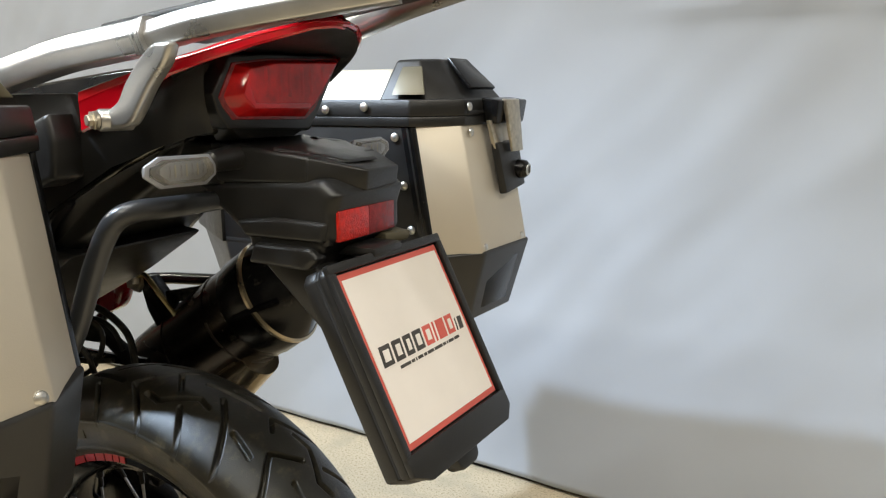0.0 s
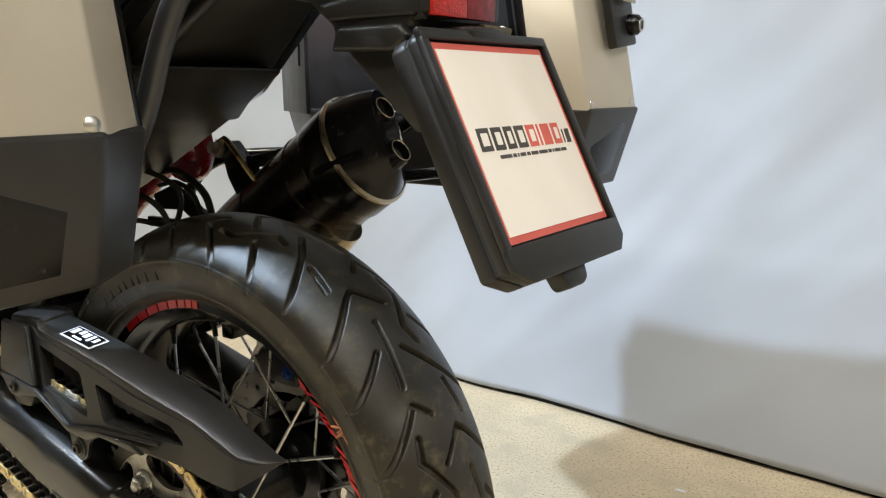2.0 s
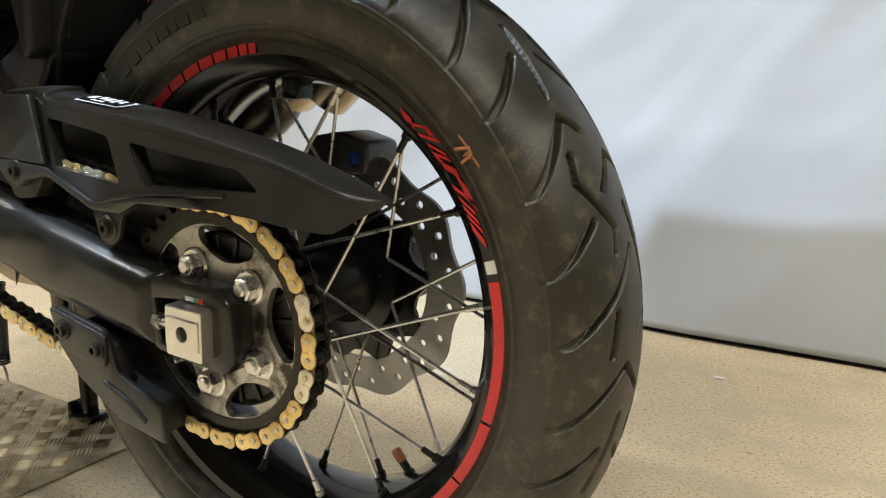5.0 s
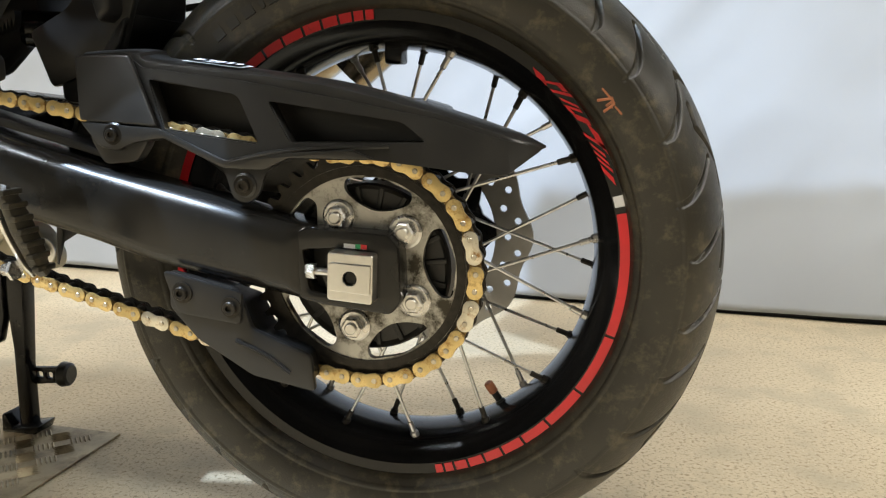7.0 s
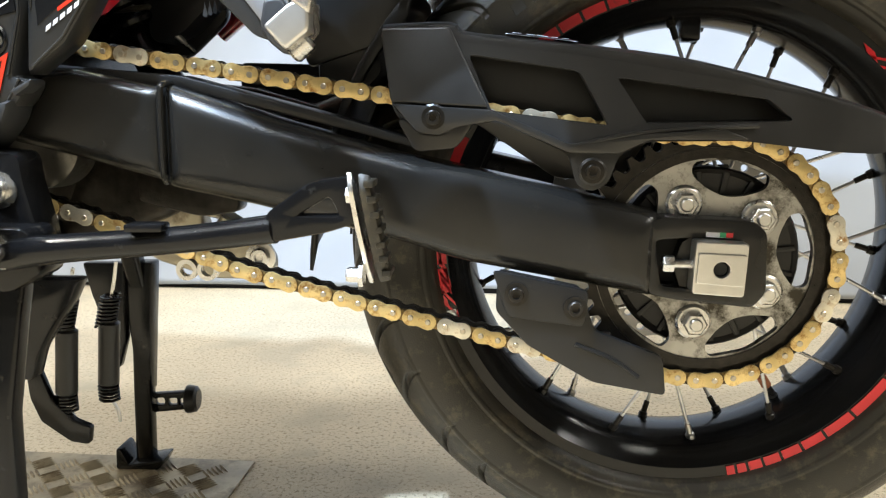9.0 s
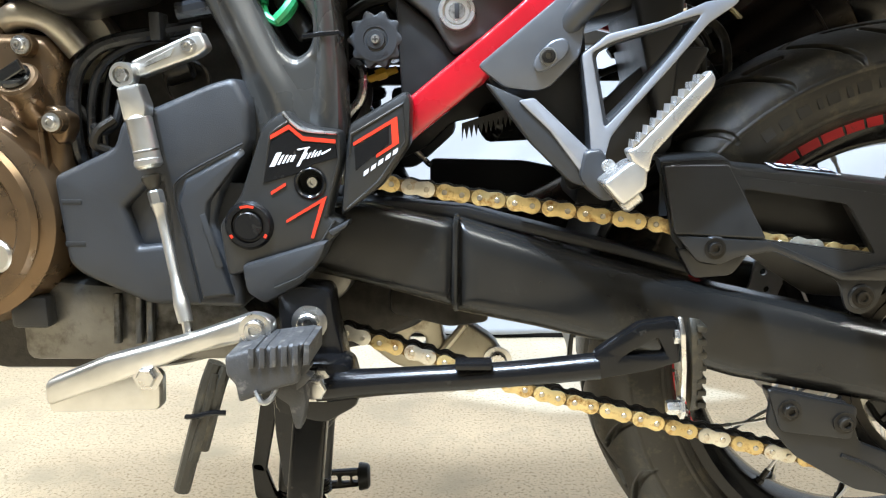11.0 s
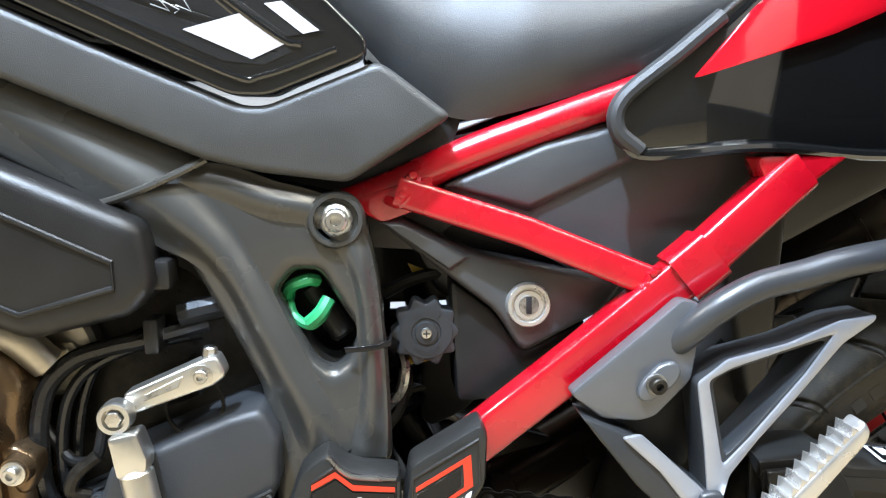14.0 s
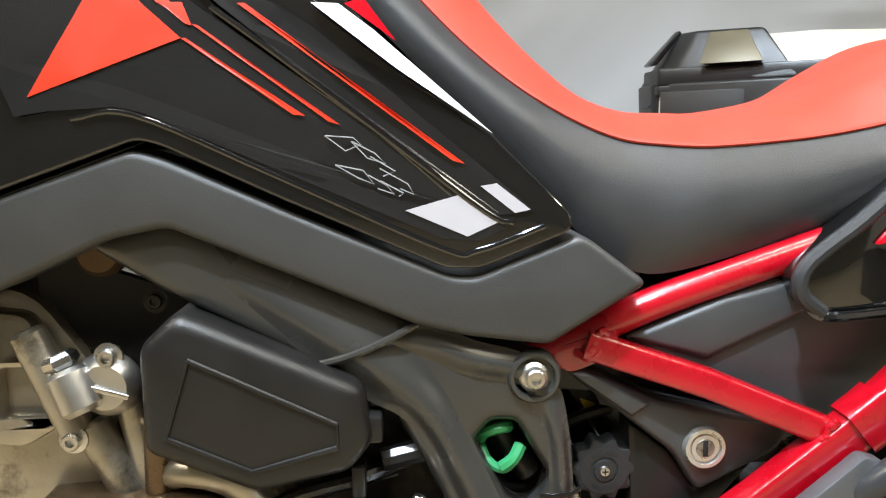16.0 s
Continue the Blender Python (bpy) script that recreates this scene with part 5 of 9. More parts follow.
part("cross_slot", join(box(QX - 0.0025, QX + 0.0025, QY - 0.0083, QY - 0.0078, QZ - 0.0005, QZ + 0.0005, 0), box(QX - 0.0005, QX + 0.0005, QY - 0.0083, QY - 0.0078, QZ - 0.0025, QZ + 0.0025, 0)), PIT, scr)
for word, a0, a1, flip in (("PRELOAD", 232, 308, True), ("ADJUST", 128, 52, False)):
    for k, ch in enumerate(word):
        cu = bpy.data.curves.new("letter", "FONT")
        cu.body, cu.size, cu.align_x, cu.align_y, cu.extrude = ch, 0.0046, "CENTER", "CENTER", 0.0001
        a = radians(a0 + (a1 - a0) * k / (len(word) - 1))
        ob = new("letter", cu)
        ob.parent = knob
        spinz = a + math.pi / 2 if flip else a - math.pi / 2
        ob.matrix_basis = Matrix.Translation((QX + 0.0149 * math.cos(a), QY - 0.0052, QZ + 0.0149 * math.sin(a))) @ Matrix.Rotation(math.pi / 2, 4, "X") @ Matrix.Rotation(spinz, 4, "Z")
        cu.materials.append(COVER_GREY)
part("knob_shaft", rod((QX, QY + 0.01, QZ), (QX, 0.05, QZ), 0.012, 16), SATIN_BLACK, knob)
part("cable_tag", plate([(-0.541, 0.722), (-0.523, 0.715), (-0.526, 0.709), (-0.535, 0.709)], -0.078, -0.076, 0), YELLOW, knob)
part("hydraulic_hose", tube([(-0.56, -0.08, 0.70), (-0.535, -0.085, 0.712), (-0.50, -0.08, 0.715), (-0.46, -0.07, 0.70)], 0.005, 8), BLACK_PLASTIC, knob)
part("hose_union", join(rod((-0.545, -0.07, 0.642), (-0.515, -0.07, 0.652), 0.0035, 10), hex_bolt((-0.535, -0.07, 0.646), (1, 0, 0.35), 0.006, 0.010, False)), YELLOW, knob)
part("hydraulic_hose", tube([(-0.56, -0.065, 0.66), (-0.545, -0.07, 0.635), (-0.55, -0.075, 0.61), (-0.565, -0.08, 0.59)], 0.006, 8), BLACK_PLASTIC, knob)
part("bright_hose", tube([(-0.556, -0.075, 0.66), (-0.546, -0.085, 0.648), (-0.549, -0.085, 0.625), (-0.562, -0.085, 0.61)], 0.0045, 8), STEEL, knob)

# rear shock with coil, behind the beam
shock = group("rear_shock")
P = [(-0.548 - 0.070 * k / 160 + 0.034 * math.cos(k * 0.30), 0.02 + 0.034 * math.sin(k * 0.30), 0.565 + 0.14 * k / 160 + 0.012 * math.cos(k * 0.30)) for k in range(161)]
part("coil", tube(P, 0.0062, 8, 1, smooth=False), SATIN_BLACK, shock)
part("damper", rod((-0.505, 0.02, 0.48), (-0.620, 0.02, 0.71), 0.020, 18), SATIN_BLACK, shock)
part("reservoir", rod((-0.43, -0.02, 0.60), (-0.38, 0.02, 0.60), 0.02, 16), SATIN_BLACK, shock)
part("wiring_comb", plate([(-0.455, 0.600), (-0.405, 0.615)] + [(x, 0.598 + (x + 0.405) * 0.3 + (0.0 if k % 2 else 0.012)) for k, x in enumerate(np.linspace(-0.405, -0.455, 22))], -0.055, -0.045, 0), BLACK_PLASTIC, shock, smooth=False)

link = group("suspension_linkage")
part("link_plate", plate(rounded([(-0.560, 0.398), (-0.530, 0.412), (-0.500, 0.412), (-0.454, 0.393), (-0.424, 0.372), (-0.408, 0.345), (-0.412, 0.326), (-0.470, 0.326), (-0.530, 0.345), (-0.562, 0.370)], 0.008), -0.030, -0.004, 0.004, [[(-0.505 + 0.009 * math.cos(q), 0.371 + 0.009 * math.sin(q)) for q in np.linspace(0, 2 * math.pi, 20, endpoint=False)], rounded([(-0.480, 0.392), (-0.456, 0.386), (-0.466, 0.372), (-0.476, 0.371)], 0.003)], seg=3), LINK_ALU, link, "dull alloy suspension link plate")
part("link_rib", tube([(-0.487, -0.031, 0.352), (-0.470, -0.034, 0.372), (-0.455, -0.031, 0.390)], 0.0042, 8), LINK_ALU, link)
part("link_rib", tube([(-0.548, -0.031, 0.380), (-0.525, -0.033, 0.396), (-0.495, -0.031, 0.404)], 0.0038, 8), LINK_ALU, link)
part("link_bolt", hex_bolt((-0.420, -0.030, 0.350), (0, -1, 0), 0.010, 0.009, True, True), STEEL, link)
part("link_bracket", plate(rounded([(-0.53, 0.45), (-0.43, 0.43), (-0.43, 0.40), (-0.47, 0.395), (-0.53, 0.41)], 0.006), -0.06, -0.03, 0.004), GREASE, link)
part("stand_hook", join(spin([(0.006, -0.004), (0.010, -0.004), (0.010, 0.004), (0.006, 0.004)], (-0.468, -0.10, 0.352), (0, -1, 0), 18, closed=True), spin([(0.006, -0.004), (0.010, -0.004), (0.010, 0.004), (0.006, 0.004)], (-0.448, -0.10, 0.352), (0, -1, 0), 18, closed=True)), STEEL, link)

part("upper_shield", plate(rounded([(-0.63, 0.78), (-0.46, 0.78), (-0.46, 0.663), (-0.63, 0.663)], 0.01), 0.056, 0.068, 0.003), BLACK_PLASTIC, shock)
part("inner_mudguard", plate(rounded([(-0.70, 0.66), (-0.470, 0.66), (-0.462, 0.590), (-0.508, 0.550), (-0.70, 0.560)], 0.01), 0.035, 0.05, 0.004, [rounded([(-0.545, 0.640), (-0.490, 0.640), (-0.487, 0.588), (-0.508, 0.578), (-0.545, 0.592)], 0.004)]), BLACK_PLASTIC, shock)
for pts in ([(-0.60, 0.02, 0.625), (-0.55, 0.0, 0.60), (-0.51, 0.0, 0.575), (-0.49, 0.01, 0.555)], [(-0.62, 0.01, 0.60), (-0.57, -0.01, 0.595), (-0.52, 0.0, 0.60), (-0.48, 0.02, 0.615)]):
    part("brake_line", tube(pts, 0.0032, 8), STEEL if pts[0][0] > -0.61 else RUBBER, shock)

# pivot cover plates with orange edging
pc = group("pivot_cover")
COV = [(-0.600, 0.616), (-0.590, 0.606), (-0.578, 0.601), (-0.553, 0.598), (-0.552, 0.575), (-0.566, 0.526), (-0.552, 0.523), (-0.565, 0.503), (-0.60, 0.490), (-0.655, 0.475), (-0.660, 0.520), (-0.640, 0.545), (-0.618, 0.603)]
HOLE = [(-0.580 + 0.0110 * math.cos(q), 0.555 + 0.0110 * math.sin(q)) for q in np.linspace(0, 2 * math.pi, 28, endpoint=False)]
part("cover_plate", plate(rounded(COV, 0.005, 2), -0.181, -0.150, 0.005, [HOLE]), PLATE_GREY, pc)
part("bolt_recess", spin([(0.0115, 0), (0.0110, 0.014), (0.0, 0.014)], (-0.580, -0.1795, 0.555), (0, 1, 0), 28), PIT, pc)
part("recess_rim", spin([(0.0106, 0), (0.0120, 0.0012), (0.0134, 0), (0.0120, -0.001)], (-0.580, -0.181, 0.555), (0, -1, 0), 30, closed=True), SATIN_BLACK, pc)
part("pivot_bolt", spin([(0, 0), (0.0052, 0), (0.0052, 0.005), (0.0042, 0.0065), (0.0022, 0.0065), (0.0018, 0.004), (0, 0.004)], (-0.580, -0.166, 0.555), (0, -1, 0), 18), ALLOY, pc)
COV2 = [(-0.546, 0.603), (-0.498, 0.630), (-0.494, 0.622), (-0.496, 0.586), (-0.521, 0.551), (-0.556, 0.526), (-0.551, 0.573)]
part("cover_wing", plate(rounded(COV2, 0.004, 2), -0.178, -0.146, 0.005), PLATE_GREY, pc)
LIP = [(-0.640, 0.487), (-0.565, 0.508), (-0.573, 0.490), (-0.590, 0.470), (-0.622, 0.453), (-0.637, 0.463)]
lip = part("cover_lip", plate(rounded(LIP, 0.004, 2), -0.190, -0.150, 0.005), COVER_GREY, pc)
part("lip_line", tube([(-0.612, -0.1905, 0.468), (-0.592, -0.1905, 0.476), (-0.578, -0.1905, 0.486)], 0.0012, 5), PLATE_GREY, lip)
part("bright_strip", tube([(-0.600, -0.1800, 0.6135), (-0.590, -0.1815, 0.6030), (-0.580, -0.1815, 0.5985), (-0.556, -0.1810, 0.5960)], 0.0016, 6), STEEL, pc)
part("gloss_panel", prism([(-0.6110, -0.1808, 0.590), (-0.5948, -0.1808, 0.5985), (-0.5843, -0.1808, 0.5893), (-0.5570, -0.1808, 0.5865), (-0.5560, -0.1808, 0.5755), (-0.577, -0.1808, 0.570), (-0.594, -0.1808, 0.5615), (-0.6200, -0.1808, 0.555)], [(-0.6105, -0.1818, 0.5895), (-0.5948, -0.1818, 0.5978), (-0.5846, -0.1818, 0.5887), (-0.5575, -0.1818, 0.5860), (-0.5565, -0.1818, 0.5760), (-0.577, -0.1818, 0.5705), (-0.594, -0.1818, 0.5622), (-0.6192, -0.1818, 0.5556)], 0), SATIN_BLACK, pc)
part("wing_panel", prism([(-0.5425, -0.1778, 0.5835), (-0.5130, -0.1778, 0.6005), (-0.5130, -0.1778, 0.5870), (-0.5240, -0.1778, 0.5780), (-0.5420, -0.1778, 0.5640)], [(-0.5418, -0.1785, 0.5832), (-0.5135, -0.1785, 0.5995), (-0.5135, -0.1785, 0.5873), (-0.5243, -0.1785, 0.5786), (-0.5415, -0.1785, 0.5652)], 0), SATIN_BLACK, pc)
for pts in ([(-0.611, 0.5950), (-0.5952, 0.6035), (-0.5952, 0.5998), (-0.611, 0.5915)], [(-0.5952, 0.6035), (-0.5838, 0.5938), (-0.5843, 0.5902), (-0.5952, 0.5998)], [(-0.5838, 0.5938), (-0.557, 0.5908), (-0.557, 0.5876), (-0.5843, 0.5902)], [(-0.6130, 0.5485), (-0.6000, 0.5558), (-0.6000, 0.5532), (-0.6130, 0.5457)], [(-0.6010, 0.5245), (-0.5660, 0.5445), (-0.5716, 0.5386), (-0.6010, 0.5220)], [(-0.5660, 0.5445), (-0.5785, 0.5085), (-0.5812, 0.5090), (-0.5716, 0.5386)]):
    part("orange_edging", decal(pts, -0.1822), ORANGE, pc, smooth=False)
for pts in ([(-0.543, 0.5880), (-0.506, 0.6090), (-0.5112, 0.6030), (-0.543, 0.5850)], [(-0.5112, 0.6030), (-0.506, 0.6090), (-0.505, 0.5870), (-0.5108, 0.5864)], [(-0.524, 0.5780), (-0.5108, 0.5864), (-0.505, 0.5870), (-0.524, 0.5752)]):
    part("orange_edging", decal(pts, -0.1788), ORANGE, pc, smooth=False)
# plain strokes where the marking stands
for pts in ([(-0.6190, 0.556), (-0.6125, 0.5905), (-0.6110, 0.5965), (-0.5960, 0.6060)], [(-0.5545, 0.594), (-0.5550, 0.575), (-0.5690, 0.5270)], [(-0.5600, 0.5240), (-0.5720, 0.5060), (-0.6000, 0.4960)]):
    part("cover_rim", tube([(a, -0.1808, b) for a, b in pts], 0.0012, 6, smooth=False), PLATE_GREY, pc)
part("wing_rim", tube([(-0.5465, -0.1778, 0.5780), (-0.5445, -0.1778, 0.5945), (-0.5010, -0.1778, 0.6190), (-0.5000, -0.1778, 0.5880), (-0.5225, -0.1778, 0.5560), (-0.5500, -0.1778, 0.5330)], 0.0013, 6, smooth=False), PLATE_GREY, pc)
part("notch_piece", plate(rounded([(-0.566, 0.5150), (-0.548, 0.5240), (-0.549, 0.5190), (-0.562, 0.5105)], 0.0015), -0.186, -0.165, 0.002), COVER_GREY, pc)
for x0, z0, w, h in ((-0.6130, 0.5690, 0.0045, 0.0120), (-0.6065, 0.5705, 0.0022, 0.0085), (-0.6025, 0.5715, 0.0020, 0.0075), (-0.5990, 0.5722, 0.0018, 0.0065), (-0.5960, 0.5728, 0.0026, 0.0060), (-0.5905, 0.5690, 0.0026, 0.0150), (-0.5850, 0.5748, 0.0018, 0.0055), (-0.5818, 0.5752, 0.0018, 0.0055), (-0.5785, 0.5760, 0.0016, 0.0065), (-0.5760, 0.5765, 0.0018, 0.0050), (-0.5730, 0.5772, 0.0018, 0.0050)):
    part("pale_stroke", decal([(x0, z0), (x0 + w, z0 + 0.0004), (x0 + w + h * 0.55, z0 + h), (x0 + h * 0.55, z0 + h - 0.0004)], -0.1822), WHITE, pc, smooth=False)
for pts in ([(-0.5895, 0.5835), (-0.5790, 0.5853), (-0.5780, 0.5843), (-0.5885, 0.5824)], [(-0.5690, 0.5800), (-0.5610, 0.5838), (-0.5612, 0.5824), (-0.5690, 0.5782)]):
    part("pale_stroke", decal(pts, -0.1823), WHITE, pc, smooth=False)
for k in range(5):
    x0, z0 = -0.5355 + 0.0062 * k, 0.5600 + 0.0042 * k
    part("pale_stroke", decal([(x0, z0), (x0 + 0.0042, z0 + 0.0028), (x0 + 0.0050, z0 + 0.0068), (x0 + 0.001, z0 + 0.0042)], -0.1788), WHITE, pc, smooth=False)
cap = part("pivot_cap", spin([(0, 0.008), (0.0108, 0.008), (0.0118, 0.007), (0.0122, 0.004), (0.0138, 0.004), (0.0146, 0.007), (0.0180, 0.007), (0.0208, 0.003), (0.0212, -0.02), (0, -0.02)], (-0.633, -0.179, 0.520), (0, -1, 0), 40), SATIN_BLACK, pc)
for a0, a1 in ((70, 110), (205, 216), (324, 335)):
    pts = [(-0.633 + r * math.cos(radians(q)), 0.520 + r * math.sin(radians(q))) for r, qs in ((0.0178, (a0, (a0 + a1) / 2, a1)), (0.0157, (a1, (a0 + a1) / 2, a0))) for q in qs]
    part("orange_dash", decal(pts, -0.1866), ORANGE, cap, smooth=False)
# black plate painting the shade round the pivot cap
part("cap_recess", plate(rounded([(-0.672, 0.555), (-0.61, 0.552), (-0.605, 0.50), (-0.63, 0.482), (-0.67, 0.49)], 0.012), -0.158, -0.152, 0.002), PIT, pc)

# sprocket cover
COVER = mat("charcoal_engine_cover", (0.026, 0.0275, 0.030), 0.44, vary=0.08, bump=0.25, bump_scale=1500)
sc = group("front_sprocket_cover")
SO = [(-0.806, 0.562), (-0.750, 0.586), (-0.742, 0.608), (-0.664, 0.638), (-0.643, 0.643), (-0.632, 0.620), (-0.633, 0.588), (-0.660, 0.545), (-0.668, 0.520), (-0.655, 0.490), (-0.645, 0.470), (-0.645, 0.444), (-0.730, 0.448), (-0.789, 0.475), (-0.800, 0.486)]
part("cover_shell", plate(rounded(SO, 0.006, 3), -0.168, -0.10, 0.006, [rounded([(-0.7450, 0.5350), (-0.7250, 0.5530), (-0.7110, 0.5570), (-0.7070, 0.5260), (-0.7060, 0.5030), (-0.7360, 0.5000)], 0.003)], seg=3), COVER, sc)
part("recess_floor", plate(rounded([(-0.760, 0.585), (-0.700, 0.590), (-0.695, 0.495), (-0.755, 0.495)], 0.003), -0.156, -0.150, 0.001), COVER, sc)
part("lower_panel", prism([(-0.690, -0.167, 0.560), (-0.640, -0.167, 0.585), (-0.636, -0.167, 0.580), (-0.668, -0.167, 0.540), (-0.672, -0.167, 0.515), (-0.660, -0.167, 0.488), (-0.652, -0.167, 0.455), (-0.682, -0.167, 0.452), (-0.690, -0.167, 0.50), (-0.698, -0.167, 0.54)], [(-0.688, -0.173, 0.556), (-0.645, -0.173, 0.578), (-0.641, -0.173, 0.575), (-0.672, -0.173, 0.538), (-0.676, -0.173, 0.515), (-0.664, -0.173, 0.488), (-0.656, -0.173, 0.459), (-0.680, -0.173, 0.456), (-0.687, -0.173, 0.50), (-0.694, -0.173, 0.538)], 0.0015), COVER, sc)
# gap drawn as a black line, its shade in the colour
part("panel_gap", tube([(-0.638, -0.170, 0.588), (-0.690, -0.170, 0.562), (-0.700, -0.170, 0.545), (-0.692, -0.170, 0.50), (-0.684, -0.170, 0.45)], 0.0012, 6), PIT, sc)
# notches are thin black strips on the face, painted as shade
for z in (0.540, 0.503):
    part("edge_notch", box(-0.800, -0.782, -0.1684, -0.166, z - 0.0022, z + 0.0022, 0.0004), PIT, sc)
part("embossed_bar", prism([(-0.678, -0.1735, 0.528), (-0.673, -0.1735, 0.530), (-0.660, -0.1735, 0.483), (-0.667, -0.1735, 0.482)], [(-0.677, -0.1742, 0.526), (-0.674, -0.1742, 0.528), (-0.662, -0.1742, 0.485), (-0.666, -0.1742, 0.484)], 0), COVER_GREY, sc)

# quick shifter and shift linkage
lk = group("shift_linkage")
part("arm_eye", spin([(0.0072, -0.007), (0.0100, -0.007), (0.0108, -0.005), (0.0108, 0.005), (0.0100, 0.007), (0.0072, 0.007)], (-0.732, -0.174, 0.6455), (0, -1, 0), 30, closed=True), ALLOY, lk)
part("arm_bar", plate(rounded([(-0.730, 0.657), (-0.679, 0.6780), (-0.669, 0.6805), (-0.664, 0.6690), (-0.665, 0.6655), (-0.673, 0.6600), (-0.686, 0.6560), (-0.724, 0.6435)], 0.003), -0.168, -0.150, 0.0025, seg=3), ALLOY, lk)
part("arm_groove", prism([(-0.716, -0.1678, 0.6570), (-0.690, -0.1678, 0.6690), (-0.694, -0.1678, 0.6605), (-0.717, -0.1678, 0.6520)], [(-0.715, -0.1688, 0.6565), (-0.691, -0.1688, 0.6677), (-0.6945, -0.1688, 0.6610), (-0.7165, -0.1688, 0.6527)], 0), WORN_STEEL, lk)
part("arm_bolt", hex_bolt((-0.679, -0.168, 0.668), (0, -1, 0), 0.0046, 0.005, True, True), STEEL, lk)
part("clamp_bolt", rod((-0.6755, -0.159, 0.676), (-0.674, -0.159, 0.685), 0.0048, 8), STEEL, lk)
part("eye_bolt", hex_bolt((-0.732, -0.174, 0.6455), (0, -1, 0), 0.0058, 0.008, True), STEEL, lk)
sen = part("shift_sensor", plate(rounded([(-0.735, 0.635), (-0.7165, 0.6385), (-0.711, 0.621), (-0.712, 0.612), (-0.731, 0.608)], 0.002), -0.188, -0.168, 0.003), ALLOY, lk)
part("sensor_barrel", rod((-0.721, -0.180, 0.6125), (-0.714, -0.182, 0.572), 0.0108, 22), ALLOY, sen)
part("sensor_groove", rod((-0.7163, -0.1815, 0.5850), (-0.7158, -0.1815, 0.5820), 0.0112, 22), WORN_STEEL, sen)
part("sensor_collar", rod((-0.7155, -0.182, 0.5790), (-0.7138, -0.1825, 0.5690), 0.0115, 22), ALLOY, sen)
part("rod_boot", rod((-0.714, -0.182, 0.564), (-0.711, -0.183, 0.552), 0.0085, 14, r2=0.006), RUBBER, lk)
part("lock_nut", rod((-0.711, -0.183, 0.551), (-0.708, -0.184, 0.537), 0.0066, 6), STEEL, lk)
part("shift_rod", tube([(-0.708, -0.184, 0.540), (-0.706, -0.185, 0.528), (-0.702, -0.188, 0.510), (-0.694, -0.196, 0.478), (-0.688, -0.202, 0.457), (-0.684, -0.206, 0.443)], 0.0046, 12, radii=[0.0066, 0.0046, 0.0042, 0.0042, 0.0066, 0.006]), ALLOY, lk, "silver shift rod")
part("rod_end", tube([(-0.684, -0.206, 0.444), (-0.682, -0.208, 0.434), (-0.681, -0.210, 0.428)], 0.004, 10), STEEL, lk)
ped = part("shift_lever", plate(rounded([(-0.80, 0.397), (-0.747, 0.418), (-0.672, 0.438), (-0.622, 0.455), (-0.606, 0.449), (-0.606, 0.436), (-0.640, 0.428), (-0.676, 0.420), (-0.70, 0.410), (-0.80, 0.375)], 0.006), -0.226, -0.208, 0.005, seg=3), ALLOY, lk, "cast alloy shift lever")
part("lever_bolt", hex_bolt((-0.620, -0.226, 0.442), (0, -1, 0), 0.0085, 0.006, True, True), STEEL, ped)
part("lever_foot", plate(rounded([(-0.80, 0.395), (-0.72, 0.410), (-0.703, 0.402), (-0.705, 0.371), (-0.80, 0.368)], 0.006), -0.222, -0.205, 0.004), ALLOY, ped)
part("lever_bolt", hex_bolt((-0.712, -0.223, 0.402), (0, -1, 0), 0.0085, 0.007), STEEL, ped)
for pts, r in (([(-0.650, -0.236, 0.418), (-0.657, -0.238, 0.400), (-0.666, -0.24, 0.370), (-0.684, -0.242, 0.311)], 0.0068), ([(-0.650, -0.240, 0.410), (-0.656, -0.244, 0.385), (-0.671, -0.246, 0.339)], 0.0042), ([(-0.642, -0.236, 0.415), (-0.649, -0.240, 0.395), (-0.664, -0.242, 0.347)], 0.0052)):
    part("drain_hose", tube(pts, r, 10), RUBBER, ped)
    part("hose_bore", rod(Vector(pts[-1]) + Vector((0, 0, 0.0008)), Vector(pts[-1]) - Vector((0.0003, 0, 0.0009)), r * 0.55, 10), PIT, ped)
part("hose_tie", tube([(-0.674, -0.246, 0.376), (-0.664, -0.250, 0.378), (-0.654, -0.248, 0.380), (-0.642, -0.245, 0.379)], 0.0021, 6), SATIN_BLACK, ped)
peg = group("rider_footpeg")
PB = [(-0.6350, 0.4310), (-0.6180, 0.4360), (-0.5920, 0.4400), (-0.5720, 0.4420), (-0.5760, 0.4310), (-0.5790, 0.4090), (-0.6000, 0.4030), (-0.6260, 0.3930), (-0.6280, 0.4080), (-0.6350, 0.4160)]
part("peg_body", plate(rounded(PB, 0.003), -0.262, -0.208, 0.004, seg=3), PEG_RUBBER, peg, "scuffed black rubber footpeg")
for k in range(6):
    x, z = PB[1][0] + 0.0085 * k + 0.002, PB[1][1] + 0.0006 * k
    part("peg_ridge", plate([(x, z - 0.014), (x + 0.0048, z - 0.013), (x + 0.0056, z + 0.0024), (x + 0.0012, z + 0.0030)], -0.266, -0.214, 0.0012), PEG_RUBBER, peg)
CLAW = [(-0.5840, 0.4360), (-0.5730, 0.4420), (-0.5710, 0.4350), (-0.5750, 0.4320), (-0.5710, 0.4280), (-0.5750, 0.4230), (-0.5700, 0.4200), (-0.5750, 0.4140), (-0.5700, 0.4110), (-0.5760, 0.4050), (-0.5830, 0.4000)]
part("peg_claw", plate(rounded(CLAW, 0.0015), -0.252, -0.240, 0.0012), PEG_RUBBER, peg)
